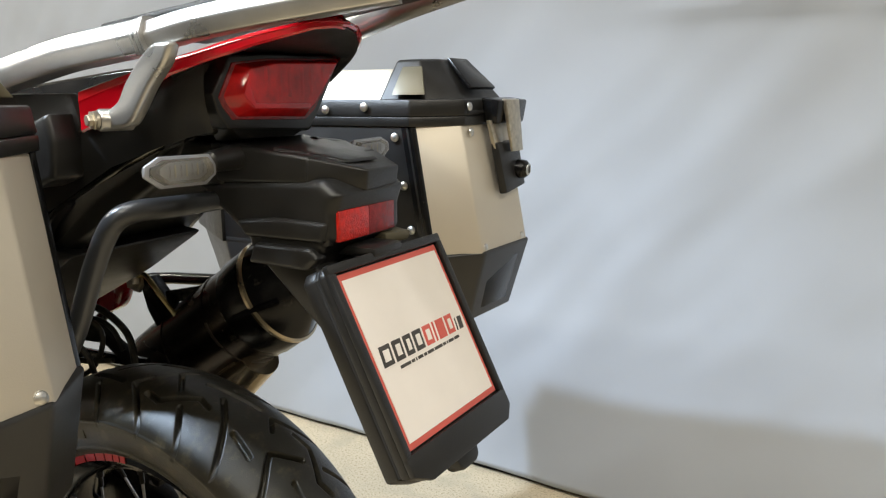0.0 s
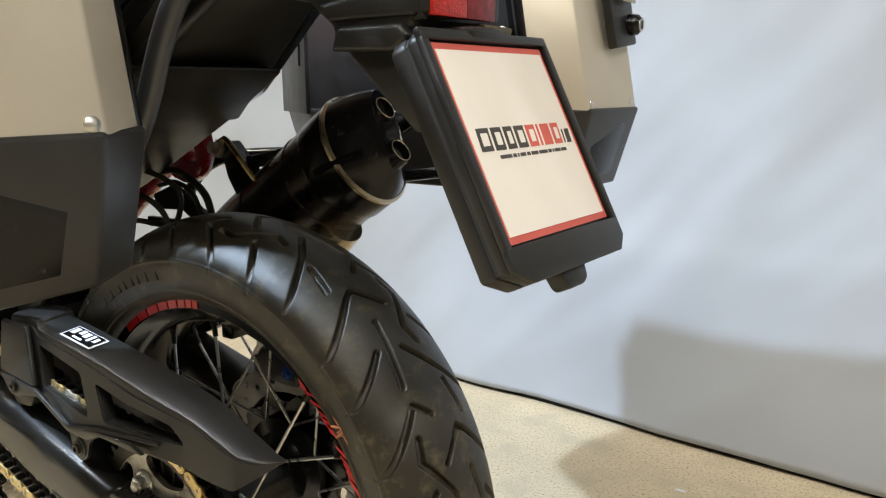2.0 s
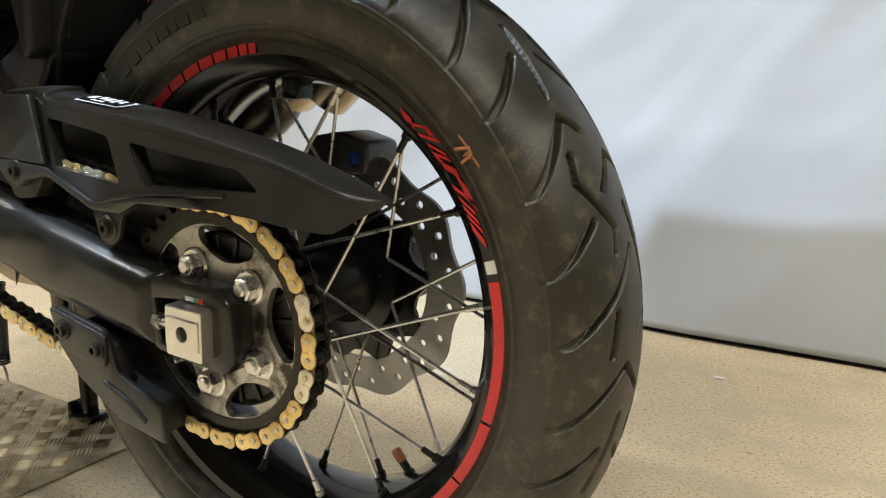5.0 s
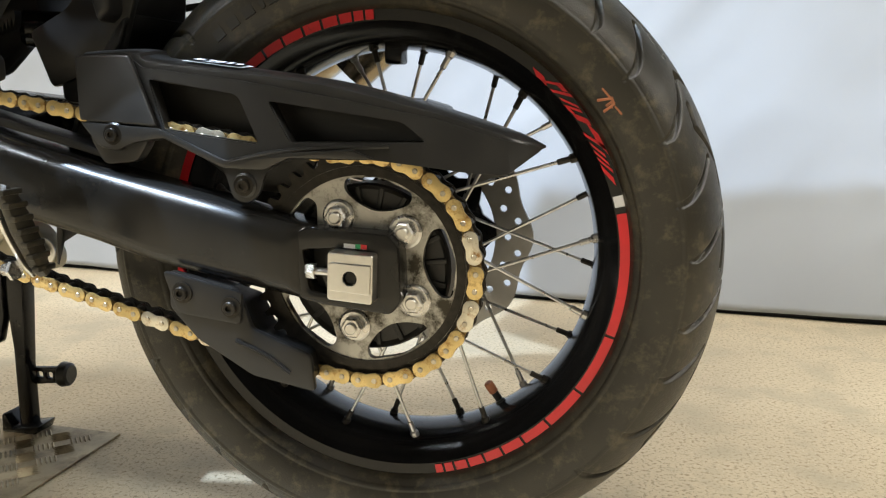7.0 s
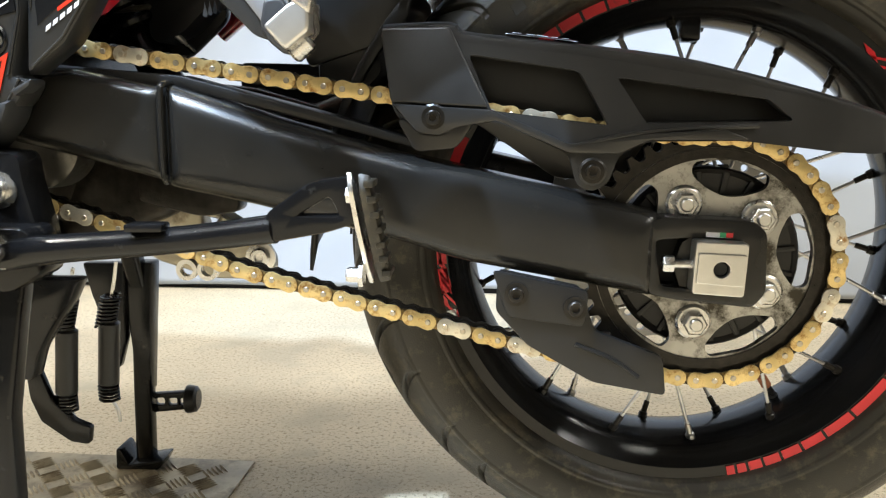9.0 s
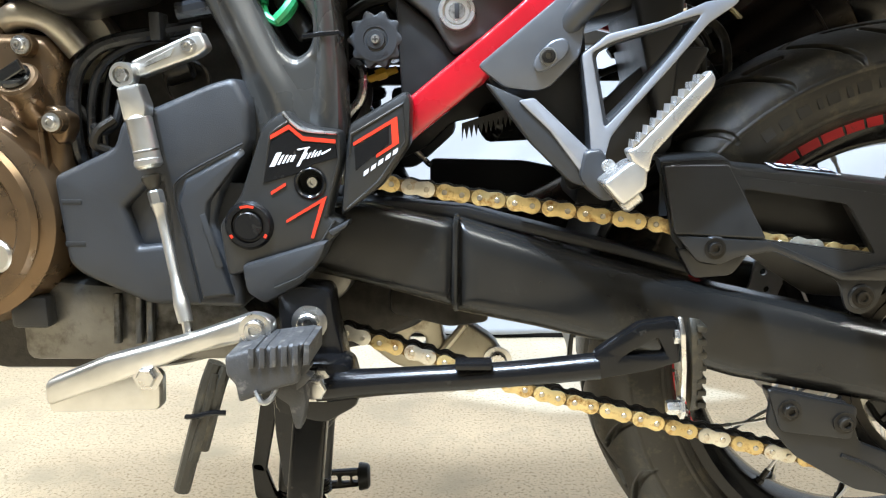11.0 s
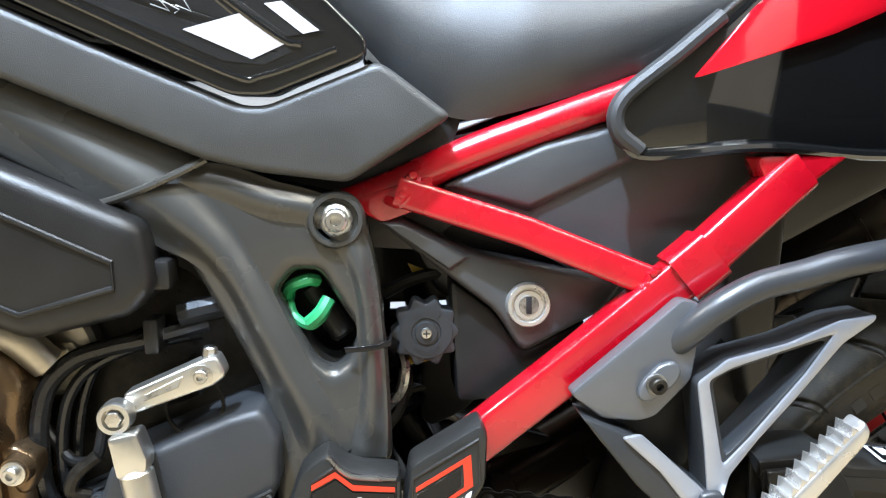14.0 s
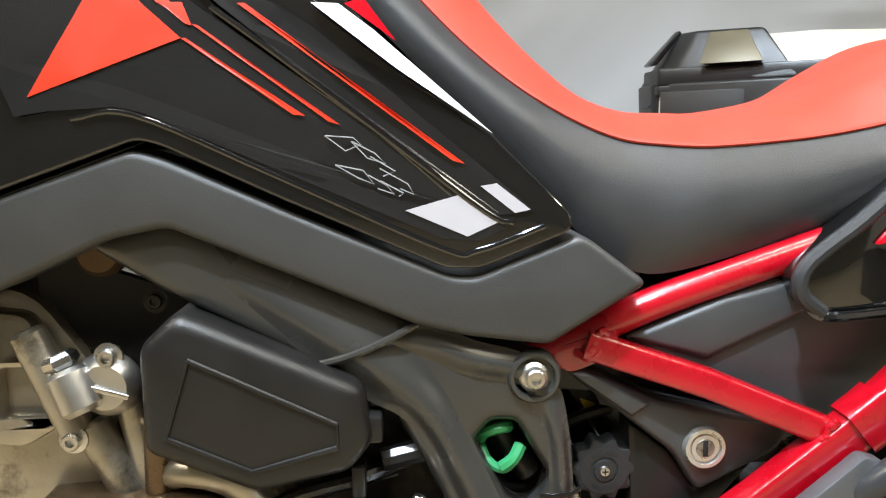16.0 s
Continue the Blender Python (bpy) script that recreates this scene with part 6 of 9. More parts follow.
part("lower_claw", plate(rounded([(-0.5990, 0.4060), (-0.5780, 0.4050), (-0.5760, 0.3910), (-0.5810, 0.3670), (-0.5860, 0.3670), (-0.5900, 0.3870), (-0.6000, 0.3940)], 0.002), -0.250, -0.232, 0.002), PEG_RUBBER, peg)
part("peg_bracket", plate(rounded([(-0.630, 0.412), (-0.592, 0.414), (-0.588, 0.396), (-0.600, 0.384), (-0.626, 0.388)], 0.006), -0.228, -0.195, 0.004), SATIN_BLACK, peg)
part("peg_spring", tube([(-0.612, -0.262, 0.404), (-0.606, -0.266, 0.396), (-0.600, -0.262, 0.398), (-0.596, -0.255, 0.408)], 0.0022, 6), STEEL, peg)
part("peg_hinge", rod((-0.60, -0.20, 0.375), (-0.60, -0.17, 0.40), 0.014, 14), SATIN_BLACK, peg)

# engine: bronze side covers, crankcase, hoses
eng = group("engine")
part("clutch_cover", spin([(0, 0.040), (0.030, 0.040), (0.070, 0.036), (0.092, 0.026), (0.100, 0.008), (0.100, -0.06), (0, -0.06)], (-0.900, -0.140, 0.525), (0, -1, 0), 56), BRONZE, eng, "bronze engine side cover")
part("cover_step", spin([(0.062, 0), (0.066, 0.004), (0.078, 0.004), (0.082, 0)], (-0.900, -0.176, 0.525), (0, -1, 0), 56), BRONZE, eng)
part("cover_cap", spin([(0, 0.010), (0.013, 0.010), (0.015, 0.008), (0.015, 0.004), (0.019, 0.003), (0.020, 0), (0, 0)], (-0.857, -0.172, 0.495), (0, -1, 0), 26), ALLOY, eng)
part("upper_case", plate(rounded([(-0.87, 0.684), (-0.836, 0.684), (-0.812, 0.682), (-0.804, 0.672), (-0.799, 0.656), (-0.805, 0.631), (-0.800, 0.600), (-0.802, 0.567), (-0.811, 0.505), (-0.86, 0.47), (-0.92, 0.50), (-0.95, 0.680)], 0.008), -0.150, -0.09, 0.010, seg=3), BRONZE, eng)
part("case_step", plate(rounded([(-0.90, 0.612), (-0.848, 0.606), (-0.836, 0.597), (-0.838, 0.572), (-0.90, 0.585)], 0.004), -0.162, -0.148, 0.004, seg=3), BRONZE, eng)
for x, z, d in ((-0.826, 0.673, 0), (-0.802, 0.608, 0.008), (-0.836, 0.480, 0)):
    b = part("bolt_boss", spin([(0, 0), (0.0105, 0), (0.0095, 0.008), (0, 0.008)], (x, -0.150 - d, z), (0, -1, 0), 20), BRONZE, eng)
    part("case_bolt", join(spin([(0, 0), (0.0075, 0), (0.0070, 0.0015), (0, 0.0015)], (x, -0.158 - d, z), (0, -1, 0), 18), hex_bolt((x, -0.159 - d, z), (0, -1, 0), 0.0052, 0.006, True, True)), STEEL, b)
part("bolt_ear", plate(rounded([(-0.815, 0.622), (-0.803, 0.622), (-0.792, 0.614), (-0.792, 0.602), (-0.797, 0.590), (-0.804, 0.588), (-0.812, 0.600)], 0.003), -0.158, -0.135, 0.004, seg=3), BRONZE, eng)
for a, b in (((-0.845, 0.603), (-0.812, 0.547)), ((-0.848, 0.578), (-0.821, 0.541)), ((-0.819, 0.625), (-0.816, 0.556)), ((-0.835, 0.548), (-0.806, 0.538))):
    part("case_rib", bar([(a[0], -0.151, a[1]), (b[0], -0.153, b[1])], 0.012, 0.005, bevel=0.002), BRONZE, eng)
fil = part("oil_filler", spin([(0, 0.004), (0.0165, 0.004), (0.0185, 0.002), (0.0185, -0.006), (0.0165, -0.008), (0.0165, -0.018), (0.019, -0.026), (0.020, -0.05), (0, -0.05)], (-0.827, -0.168, 0.643), (0, -0.75, 0.66), 28), BRONZE, eng)
part("filler_plug", spin([(0, 0.004), (0.012, 0.004), (0.0135, 0.002), (0.0135, 0), (0, 0)], (-0.827, -0.171, 0.6456), (0, -0.75, 0.66), 24), GLOSS_BLACK, fil)
part("plug_grip", bar([(-0.8365, -0.1765, 0.6445), (-0.8175, -0.1765, 0.6555)], 0.005, 0.010, bevel=0.0015), GLOSS_BLACK, fil)
part("round_boss", spin([(0, 0.0), (0.030, 0.0), (0.033, -0.004), (0.033, -0.03), (0, -0.03)], (-0.795, -0.118, 0.675), (0, -1, 0), 36), ENGINE_ALU, eng)
part("boss_bolt", hex_bolt((-0.782, -0.119, 0.672), (0, -1, 0), 0.007, 0.007), CHAIN_PIN, eng)
part("crankcase", plate(rounded([(-0.95, 0.80), (-0.70, 0.74), (-0.60, 0.62), (-0.58, 0.48), (-0.60, 0.40), (-0.75, 0.36), (-0.95, 0.36)], 0.03), -0.10, 0.13, 0.02), GREASE, eng)
part("lower_case", plate(rounded([(-0.86, 0.47), (-0.66, 0.452), (-0.63, 0.42), (-0.66, 0.39), (-0.86, 0.39)], 0.01), -0.150, -0.08, 0.008), LOWER_ALU, eng)
for k, x in enumerate((-0.765, -0.745, -0.735)):
    part("case_fin", bar([(x, -0.153, 0.455), (x - 0.002, -0.156, 0.41)], 0.008, 0.006, bevel=0.002), LOWER_ALU, eng)
part("switch_block", box(-0.86, -0.825, -0.165, -0.145, 0.425, 0.455, 0.005), BLACK_PLASTIC, eng)
part("gearbox_rear", plate(rounded([(-0.62, 0.50), (-0.52, 0.478), (-0.478, 0.455), (-0.472, 0.425), (-0.50, 0.395), (-0.56, 0.372), (-0.62, 0.362)], 0.012), -0.055, 0.10, 0.010, seg=3), GREASE, eng)
part("gear_output", spin([(0, 0.02), (0.03, 0.02), (0.042, 0.012), (0.044, -0.02), (0, -0.02)], (-0.60, -0.095, 0.47), (0, -1, 0), 30), LOWER_ALU, eng)
HOSE = mat("shiny_black_hose_rubber", (0.014, 0.014, 0.0145), 0.24, vary=0.2, scale=30, rough_vary=0.1)
for pts, r, m in (
        ([(-0.789, -0.118, 0.545), (-0.793, -0.128, 0.562), (-0.798, -0.134, 0.583), (-0.798, -0.136, 0.608), (-0.796, -0.136, 0.634), (-0.789, -0.134, 0.656), (-0.772, -0.132, 0.672), (-0.750, -0.130, 0.679), (-0.720, -0.126, 0.684), (-0.685, -0.115, 0.691)], 0.0065, HOSE),
        ([(-0.789, -0.118, 0.555), (-0.788, -0.126, 0.597), (-0.784, -0.128, 0.628), (-0.776, -0.128, 0.650), (-0.762, -0.126, 0.665), (-0.733, -0.122, 0.677), (-0.69, -0.112, 0.682)], 0.0042, HOSE),
        ([(-0.784, -0.112, 0.56), (-0.780, -0.116, 0.61), (-0.770, -0.116, 0.650), (-0.752, -0.116, 0.674), (-0.715, -0.112, 0.692)], 0.0038, HOSE),
        ([(-0.770, -0.130, 0.495), (-0.786, -0.134, 0.462), (-0.796, -0.138, 0.446), (-0.811, -0.140, 0.424), (-0.846, -0.140, 0.404)], 0.0062, HOSE),
        ([(-0.80, -0.12, 0.62), (-0.78, -0.13, 0.60), (-0.76, -0.14, 0.605), (-0.755, -0.135, 0.625)], 0.004, BLACK_PLASTIC),
        ([(-0.70, -0.13, 0.70), (-0.66, -0.125, 0.705), (-0.63, -0.11, 0.69)], 0.009, HOSE)):
    part("hose", tube(pts, r, 10), m, eng)
part("hose_clip", box(-0.722, -0.712, -0.142, -0.12, 0.676, 0.700, 0.002), BLACK_PLASTIC, eng)
part("connector", rod((-0.715, -0.135, 0.648), (-0.690, -0.13, 0.655), 0.012, 12), GREASE, eng)
part("clamp_ring", spin([(0.018, -0.002), (0.020, -0.002), (0.020, 0.002), (0.018, 0.002)], (-0.690, -0.145, 0.640), (0, -1, 0.3), 26, closed=True), GREASE, eng)
part("wire_clip", tube([(-0.755, -0.15, 0.61), (-0.768, -0.155, 0.60), (-0.772, -0.155, 0.588), (-0.762, -0.15, 0.582)], 0.0045, 8), GREASE, eng)
# cylinder head and throttle side, forward
part("cylinder_block", plate(rounded([(-1.10, 0.86), (-0.95, 0.83), (-0.875, 0.72), (-0.89, 0.60), (-1.10, 0.60)], 0.02), -0.105, 0.12, 0.01), ENGINE_ALU, eng)
part("intake_tube", rod((-0.948, -0.125, 0.805), (-0.918, -0.125, 0.728), 0.0125, 18), ENGINE_ALU, eng)
part("intake_tube", rod((-0.912, -0.118, 0.735), (-0.875, -0.118, 0.655), 0.014, 18), ENGINE_ALU, eng)
part("intake_tube", rod((-0.885, -0.115, 0.765), (-0.868, -0.115, 0.665), 0.012, 18), ENGINE_ALU, eng)
part("pump_body", rod((-0.918, -0.135, 0.778), (-0.905, -0.140, 0.748), 0.0150, 20), ALLOY, eng)
part("pump_cover", spin([(0, 0.012), (0.016, 0.012), (0.022, 0.006), (0.024, 0), (0, 0)], (-0.892, -0.128, 0.765), (0, -1, 0), 28), ALLOY, eng)
part("pump_rib", bar([(-0.905, -0.142, 0.768), (-0.875, -0.140, 0.758)], 0.004, 0.004, bevel=0.001), STEEL, eng)
for x, z in ((-0.889, 0.786), (-0.918, 0.726)):
    part("pump_bolt", hex_bolt((x, -0.132, z), (0, -1, 0), 0.0065, 0.009, True, True), STEEL, eng)
part("union_nut", rod((-0.926, -0.13, 0.788), (-0.922, -0.13, 0.778), 0.013, 6), STEEL, eng)
part("side_bracket", plate(rounded([(-0.99, 0.82), (-0.95, 0.815), (-0.93, 0.775), (-0.925, 0.735), (-0.96, 0.715), (-0.99, 0.72)], 0.008), -0.12, -0.10, 0.005, [rounded([(-0.975, 0.775), (-0.950, 0.775), (-0.940, 0.735), (-0.975, 0.735)], 0.008)]), ENGINE_ALU, eng)
part("cover_screw", hex_bolt((-0.858, -0.120, 0.822), (0, -1, 0), 0.0055, 0.005, True, True), GREASE, eng)
part("cylinder_cap", spin([(0, 0.008), (0.014, 0.008), (0.018, 0.003), (0.018, -0.01), (0, -0.01)], (-0.895, -0.115, 0.858), (0, -1, 0), 24), BRONZE, eng)
part("lower_pipe", tube([(-0.86, -0.12, 0.69), (-0.84, -0.135, 0.70), (-0.81, -0.14, 0.695), (-0.79, -0.13, 0.67)], 0.012, 12), ENGINE_ALU, eng)
part("coolant_tube", rod((-0.86, -0.13, 0.735), (-0.862, -0.13, 0.68), 0.010, 14), BRONZE, eng)

# box-shaped cover over the throttle bodies
ab = group("side_air_cover")
AO = [(-0.857, 0.800), (-0.832, 0.823), (-0.818, 0.818), (-0.711, 0.768), (-0.705, 0.727), (-0.721, 0.708), (-0.784, 0.695), (-0.858, 0.727)]
part("cover_shell", plate(rounded(AO, 0.007, 3), -0.172, -0.11, 0.011, seg=4), BLACK_PLASTIC, ab)
AI = [(-0.824, 0.792), (-0.728, 0.744), (-0.728, 0.728), (-0.786, 0.713), (-0.841, 0.739)]
ring = [(x, -0.1722, z) for x, z in AI]
c = Vector((-0.782, 0.745))
part("raised_rim", tube([(x, -0.1722, z) for x, z in AI] + [(AI[0][0], -0.1722, AI[0][1])], 0.0020, 8, smooth=False), BLACK_PLASTIC, ab)
part("rear_lug", box(-0.712, -0.698, -0.155, -0.13, 0.722, 0.742, 0.003), BLACK_PLASTIC, ab)
# added black sheet behind the engine parts, painting the deep shade between them
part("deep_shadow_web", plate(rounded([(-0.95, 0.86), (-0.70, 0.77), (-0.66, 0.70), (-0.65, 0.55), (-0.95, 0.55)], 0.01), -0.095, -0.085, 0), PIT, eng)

# ---------------------------------------------------------------- tank, seat, tail
tank = group("fuel_tank")


def lean(bm, z0=0.93, k=0.55):
    """Leans a flat side inwards above z0, as the tank's flank does."""
    for v in bm.verts:
        if v.co.y < 0:
            v.co.y += k * max(0.0, v.co.z - z0) ** 1.6
    return bm


TP = [(-1.12, 0.845), (-0.940, 0.905), (-0.850, 0.936), (-0.835, 0.932), (-0.759, 0.895), (-0.652, 0.846), (-0.629, 0.845), (-0.566, 0.869), (-0.566, 0.88), (-0.621, 0.936), (-0.731, 1.023), (-0.83, 1.09), (-1.12, 1.10)]
part("side_panel", lean(plate(sub(rounded(TP, 0.006, 3), 2), -0.160, -0.09, 0.007, seg=3)), GLOSS_BLACK, tank, "gloss black tank panel with orange and white stripes")
part("core", prism([(-1.12, -0.12, 0.86), (-0.60, -0.10, 0.86), (-0.60, 0.12, 0.86), (-1.12, 0.14, 0.86)], [(-1.12, -0.09, 1.13), (-0.70, -0.075, 1.06), (-0.70, 0.095, 1.06), (-1.12, 0.11, 1.13)], 0.03, 4), GLOSS_BLACK, tank)
DEC = [([(-0.925, 0.952), (-0.905, 0.955), (-0.862, 0.957), (-0.845, 0.953), (-0.655, 0.867), (-0.630, 0.864), (-0.612, 0.872), (-0.640, 0.897), (-0.800, 1.015), (-0.86, 1.06), (-0.97, 1.06)], 0.1606, GLOSS_GREY, "graphite_field"),
       ([(-0.625, 0.880), (-0.592, 0.884), (-0.735, 1.006), (-0.80, 1.05), (-0.83, 1.05), (-0.775, 1.005)], 0.1606, GLOSS_GREY, "graphite_field"),
       ([(-0.8870, 1.0130), (-0.9160, 0.9640), (-0.8190, 1.0000), (-0.8440, 1.0230), (-0.8560, 1.0370), (-0.8740, 1.0370)], 0.1612, ORANGE, "orange_field"),
       ([(-0.8340, 1.0230), (-0.8180, 1.0230), (-0.8120, 1.0080), (-0.8160, 1.0090), (-0.8480, 1.0370), (-0.8250, 1.0360)], 0.1612, ORANGE, "orange_field"),
       ([(-0.8190, 1.0000), (-0.8160, 1.0000), (-0.7410, 0.9490), (-0.7490, 0.9500)], 0.1614, ORANGE, "orange_stripe"),
       ([(-0.8120, 1.0090), (-0.8080, 1.0080), (-0.7190, 0.9430), (-0.7260, 0.9450)], 0.1614, ORANGE, "orange_stripe"),
       ([(-0.7830, 1.0220), (-0.7780, 1.0220), (-0.6380, 0.9160), (-0.6460, 0.9180)], 0.1614, ORANGE, "orange_stripe"),
       ([(-0.7360, 1.0220), (-0.7180, 1.0210), (-0.6960, 1.0040), (-0.6190, 0.9350), (-0.6820, 0.9790)], 0.1612, WHITE, "white_stripe"),
       ([(-0.7140, 1.0210), (-0.7020, 1.0250), (-0.6810, 0.9960)], 0.1612, RED_BODY, "red_stripe"),
       ([(-0.678, 0.886), (-0.642, 0.8955), (-0.6165, 0.8765), (-0.637, 0.8675)], 0.1612, BLOCK_GREY, "pale_block"),
       ([(-0.628, 0.9010), (-0.617, 0.9025), (-0.5945, 0.8845), (-0.605, 0.8825)], 0.1612, BLOCK_GREY, "pale_block")]
for pts, y, m, nm in DEC:
    part(nm, lean(plate(sub(pts, 3), -y + 0.0005, -y, 0)), m, tank, smooth=False)
part("pressed_groove", lean(tube([(-0.80, -0.1602, 1.02), (-0.76, -0.1604, 0.990), (-0.70, -0.1604, 0.943), (-0.625, -0.1602, 0.884), (-0.606, -0.1602, 0.876)], 0.0022, 8)), GLOSS_BLACK, tank)
part("pressed_ridge", lean(tube([(-0.89, -0.1600, 0.950), (-0.85, -0.1606, 0.9515), (-0.76, -0.1606, 0.910), (-0.655, -0.1606, 0.860), (-0.63, -0.1604, 0.8575), (-0.585, -0.160, 0.873)], 0.0020, 8)), GLOSS_BLACK, tank)
# thin outlined strokes of the tank marking
STROKES = [[(-0.729, 0.936), (-0.711, 0.9345), (-0.706, 0.930), (-0.716, 0.926), (-0.729, 0.936)], [(-0.712, 0.932), (-0.697, 0.924), (-0.690, 0.917), (-0.702, 0.921), (-0.712, 0.932)], [(-0.700, 0.922), (-0.684, 0.912), (-0.692, 0.909)], [(-0.694, 0.914), (-0.676, 0.9035), (-0.672, 0.8965), (-0.681, 0.9005)], [(-0.723, 0.917), (-0.705, 0.913), (-0.698, 0.904), (-0.708, 0.908), (-0.723, 0.917)], [(-0.702, 0.910), (-0.690, 0.903), (-0.685, 0.897), (-0.696, 0.901)], [(-0.694, 0.906), (-0.679, 0.8975), (-0.682, 0.8955)]]
for s in STROKES:
    part("outline_stroke", tube([(x, -0.1615, z) for x, z in s], 0.0004, 5, smooth=False), LIGHT_GREY, tank)

strip = group("tank_side_trim")
TRIM = mat("slate_grey_trim", (0.045, 0.0452, 0.0440), 0.40, vary=0.06, bump=0.3, bump_scale=1600)
GS = [(-1.12, 0.842), (-0.948, 0.899), (-0.856, 0.930), (-0.836, 0.924), (-0.742, 0.881), (-0.648, 0.840), (-0.632, 0.839), (-0.560, 0.866), (-0.552, 0.862), (-0.512, 0.831), (-0.520, 0.825), (-0.581, 0.789), (-0.637, 0.797), (-0.672, 0.806), (-0.763, 0.846), (-0.836, 0.878), (-0.874, 0.871), (-0.950, 0.838), (-1.12, 0.78)]
part("trim_panel", plate(rounded(GS, 0.006, 3), -0.157, -0.105, 0.010, seg=4), TRIM, strip, "slate grey textured plastic trim")

seat = group("seat")
ST = [((-0.74, 1.065), (-0.68, 1.055), (-0.645, 1.085)), ((-0.688, 1.008), (-0.634, 1.006), (-0.597, 1.028)), ((-0.632, 0.952), (-0.592, 0.970), (-0.562, 0.992)), ((-0.575, 0.890), (-0.552, 0.945), (-0.530, 0.966)), ((-0.535, 0.846), (-0.517, 0.930), (-0.495, 0.953)), ((-0.505, 0.830), (-0.485, 0.925), (-0.462, 0.9505)), ((-0.470, 0.832), (-0.445, 0.923), (-0.416, 0.9505)), ((-0.392, 0.853), (-0.374, 0.928), (-0.345, 0.964)), ((-0.325, 0.878), (-0.320, 0.9365), (-0.300, 0.991)), ((-0.262, 0.915), (-0.264, 0.949), (-0.257, 1.010)), ((-0.17, 0.945), (-0.17, 0.968), (-0.17, 1.018)), ((-0.05, 0.985), (-0.05, 0.997), (-0.05, 1.032)), ((0.09, 1.02), (0.09, 1.028), (0.09, 1.05))]
lows, seams, tops = (spline([s[k] for s in ST], 5) for k in range(3))
n = len(lows)
wl = lambda k: np.interp(k / (n - 1), [0, 0.2, 0.5, 0.75, 1], [0.085, 0.105, 0.120, 0.118, 0.095])
for sgn, nm in ((-1, "seat_side"), (1, "seat_side_far")):
    rows = []
    for k in range(n):
        w = wl(k)
        lo, se = lows[k], seams[k]
        row = []
        for t in np.linspace(0, 1, 9):
            p = lo * (1 - t) + se * t
            bul = 0.016 * math.sin(math.pi * min(1, t * 0.95 + 0.05)) - 0.004 * t
            row.append((p.x, CY + sgn * (w + bul), p.y))
        row.insert(0, (lo.x + 0.002, CY + sgn * (w - 0.02), lo.y + 0.002))
        rows.append(row)
    part(nm, skin(rows), SEAT_BLACK, seat, "black textured vinyl seat side" if sgn < 0 else "")
rows = []
for k in range(n):
    w = wl(k)
    se, tp = seams[k], tops[k]
    row = []
    for u in np.linspace(-1, 1, 19):
        h = 1 - abs(u) ** 2.6
        x = se.x + (tp.x - se.x) * h
        z = se.y + (tp.y - se.y) * h
        row.append((x, CY + u * (w - 0.0042), z))
    rows.append(row)
part("seat_top", skin(rows), SEAT_RED, seat, "coral red vinyl seat top")
part("seam_piping", tube([(seams[k].x, CY - wl(k) + 0.003, seams[k].y + 0.0005) for k in range(n)], 0.0018, 6, 1, smooth=False), SEAT_RED, seat)
part("seat_base", plate(rounded([(-0.70, 1.0), (-0.53, 0.86), (-0.48, 0.84), (-0.3, 0.89), (0.05, 0.99), (0.05, 1.005), (-0.17, 0.950), (-0.3, 0.918), (-0.45, 0.89), (-0.53, 0.91), (-0.68, 1.02)], 0.008), CY - 0.080, CY + 0.080, 0.005), BLACK_PLASTIC, seat)

tail = group("tail_cowl")


def tail_y(x):
    return -0.150 + 0.085 * max(0.0, (x + 0.32) / 0.6) ** 1.5


def wrap(bm):
    """Brings a side panel drawn at y about 0 onto the tapering tail."""
    for v in bm.verts:
        v.co.y += tail_y(v.co.x) + 0.35 * max(0.0, v.co.z - 0.93 - 0.25 * (v.co.x + 0.3))
    return bm


BK = [(-0.402, 0.833), (-0.360, 0.868), (-0.318, 0.903), (-0.255, 0.944), (-0.05, 1.035), (0.10, 1.052), (0.165, 1.056), (0.182, 1.02), (0.15, 0.985), (0.02, 0.92), (-0.10, 0.83), (-0.19, 0.798), (-0.30, 0.806), (-0.388, 0.803), (-0.398, 0.815)]
part("black_side", wrap(plate(sub(rounded(BK, 0.008, 2), 3), 0.0, 0.07, 0.006)), GLOSS_BLACK, tail, "gloss black tail side panel")
RD = [(-0.350, 0.852), (-0.309, 0.898), (-0.255, 0.940), (-0.10, 1.010), (-0.09, 0.960), (-0.14, 0.925), (-0.253, 0.880)]
part("red_side", wrap(plate(sub(rounded(RD, 0.004, 2), 3), -0.005, 0.03, 0.003)), RED_BODY, tail, "candy red tail panel")
# rear panel stations: x, y, upper edge z, lower edge z
REAR = [(0.084, -0.128, 1.031, 0.993), (0.128, -0.124, 1.042, 1.012), (0.187, -0.112, 1.058, 1.044), (0.208, -0.100, 1.065, 1.053), (0.231, -0.085, 1.074, 1.062), (0.250, -0.069, 1.081, 1.070), (0.266, -0.050, 1.087, 1.077), (0.280, -0.024, 1.094, 1.085), (0.286, -0.002, 1.096, 1.0875), (0.287, CY, 1.096, 1.087)]


def side_of(pt, sgn):
    return (pt[0], pt[1] if sgn > 0 else 2 * CY - pt[1], pt[2])


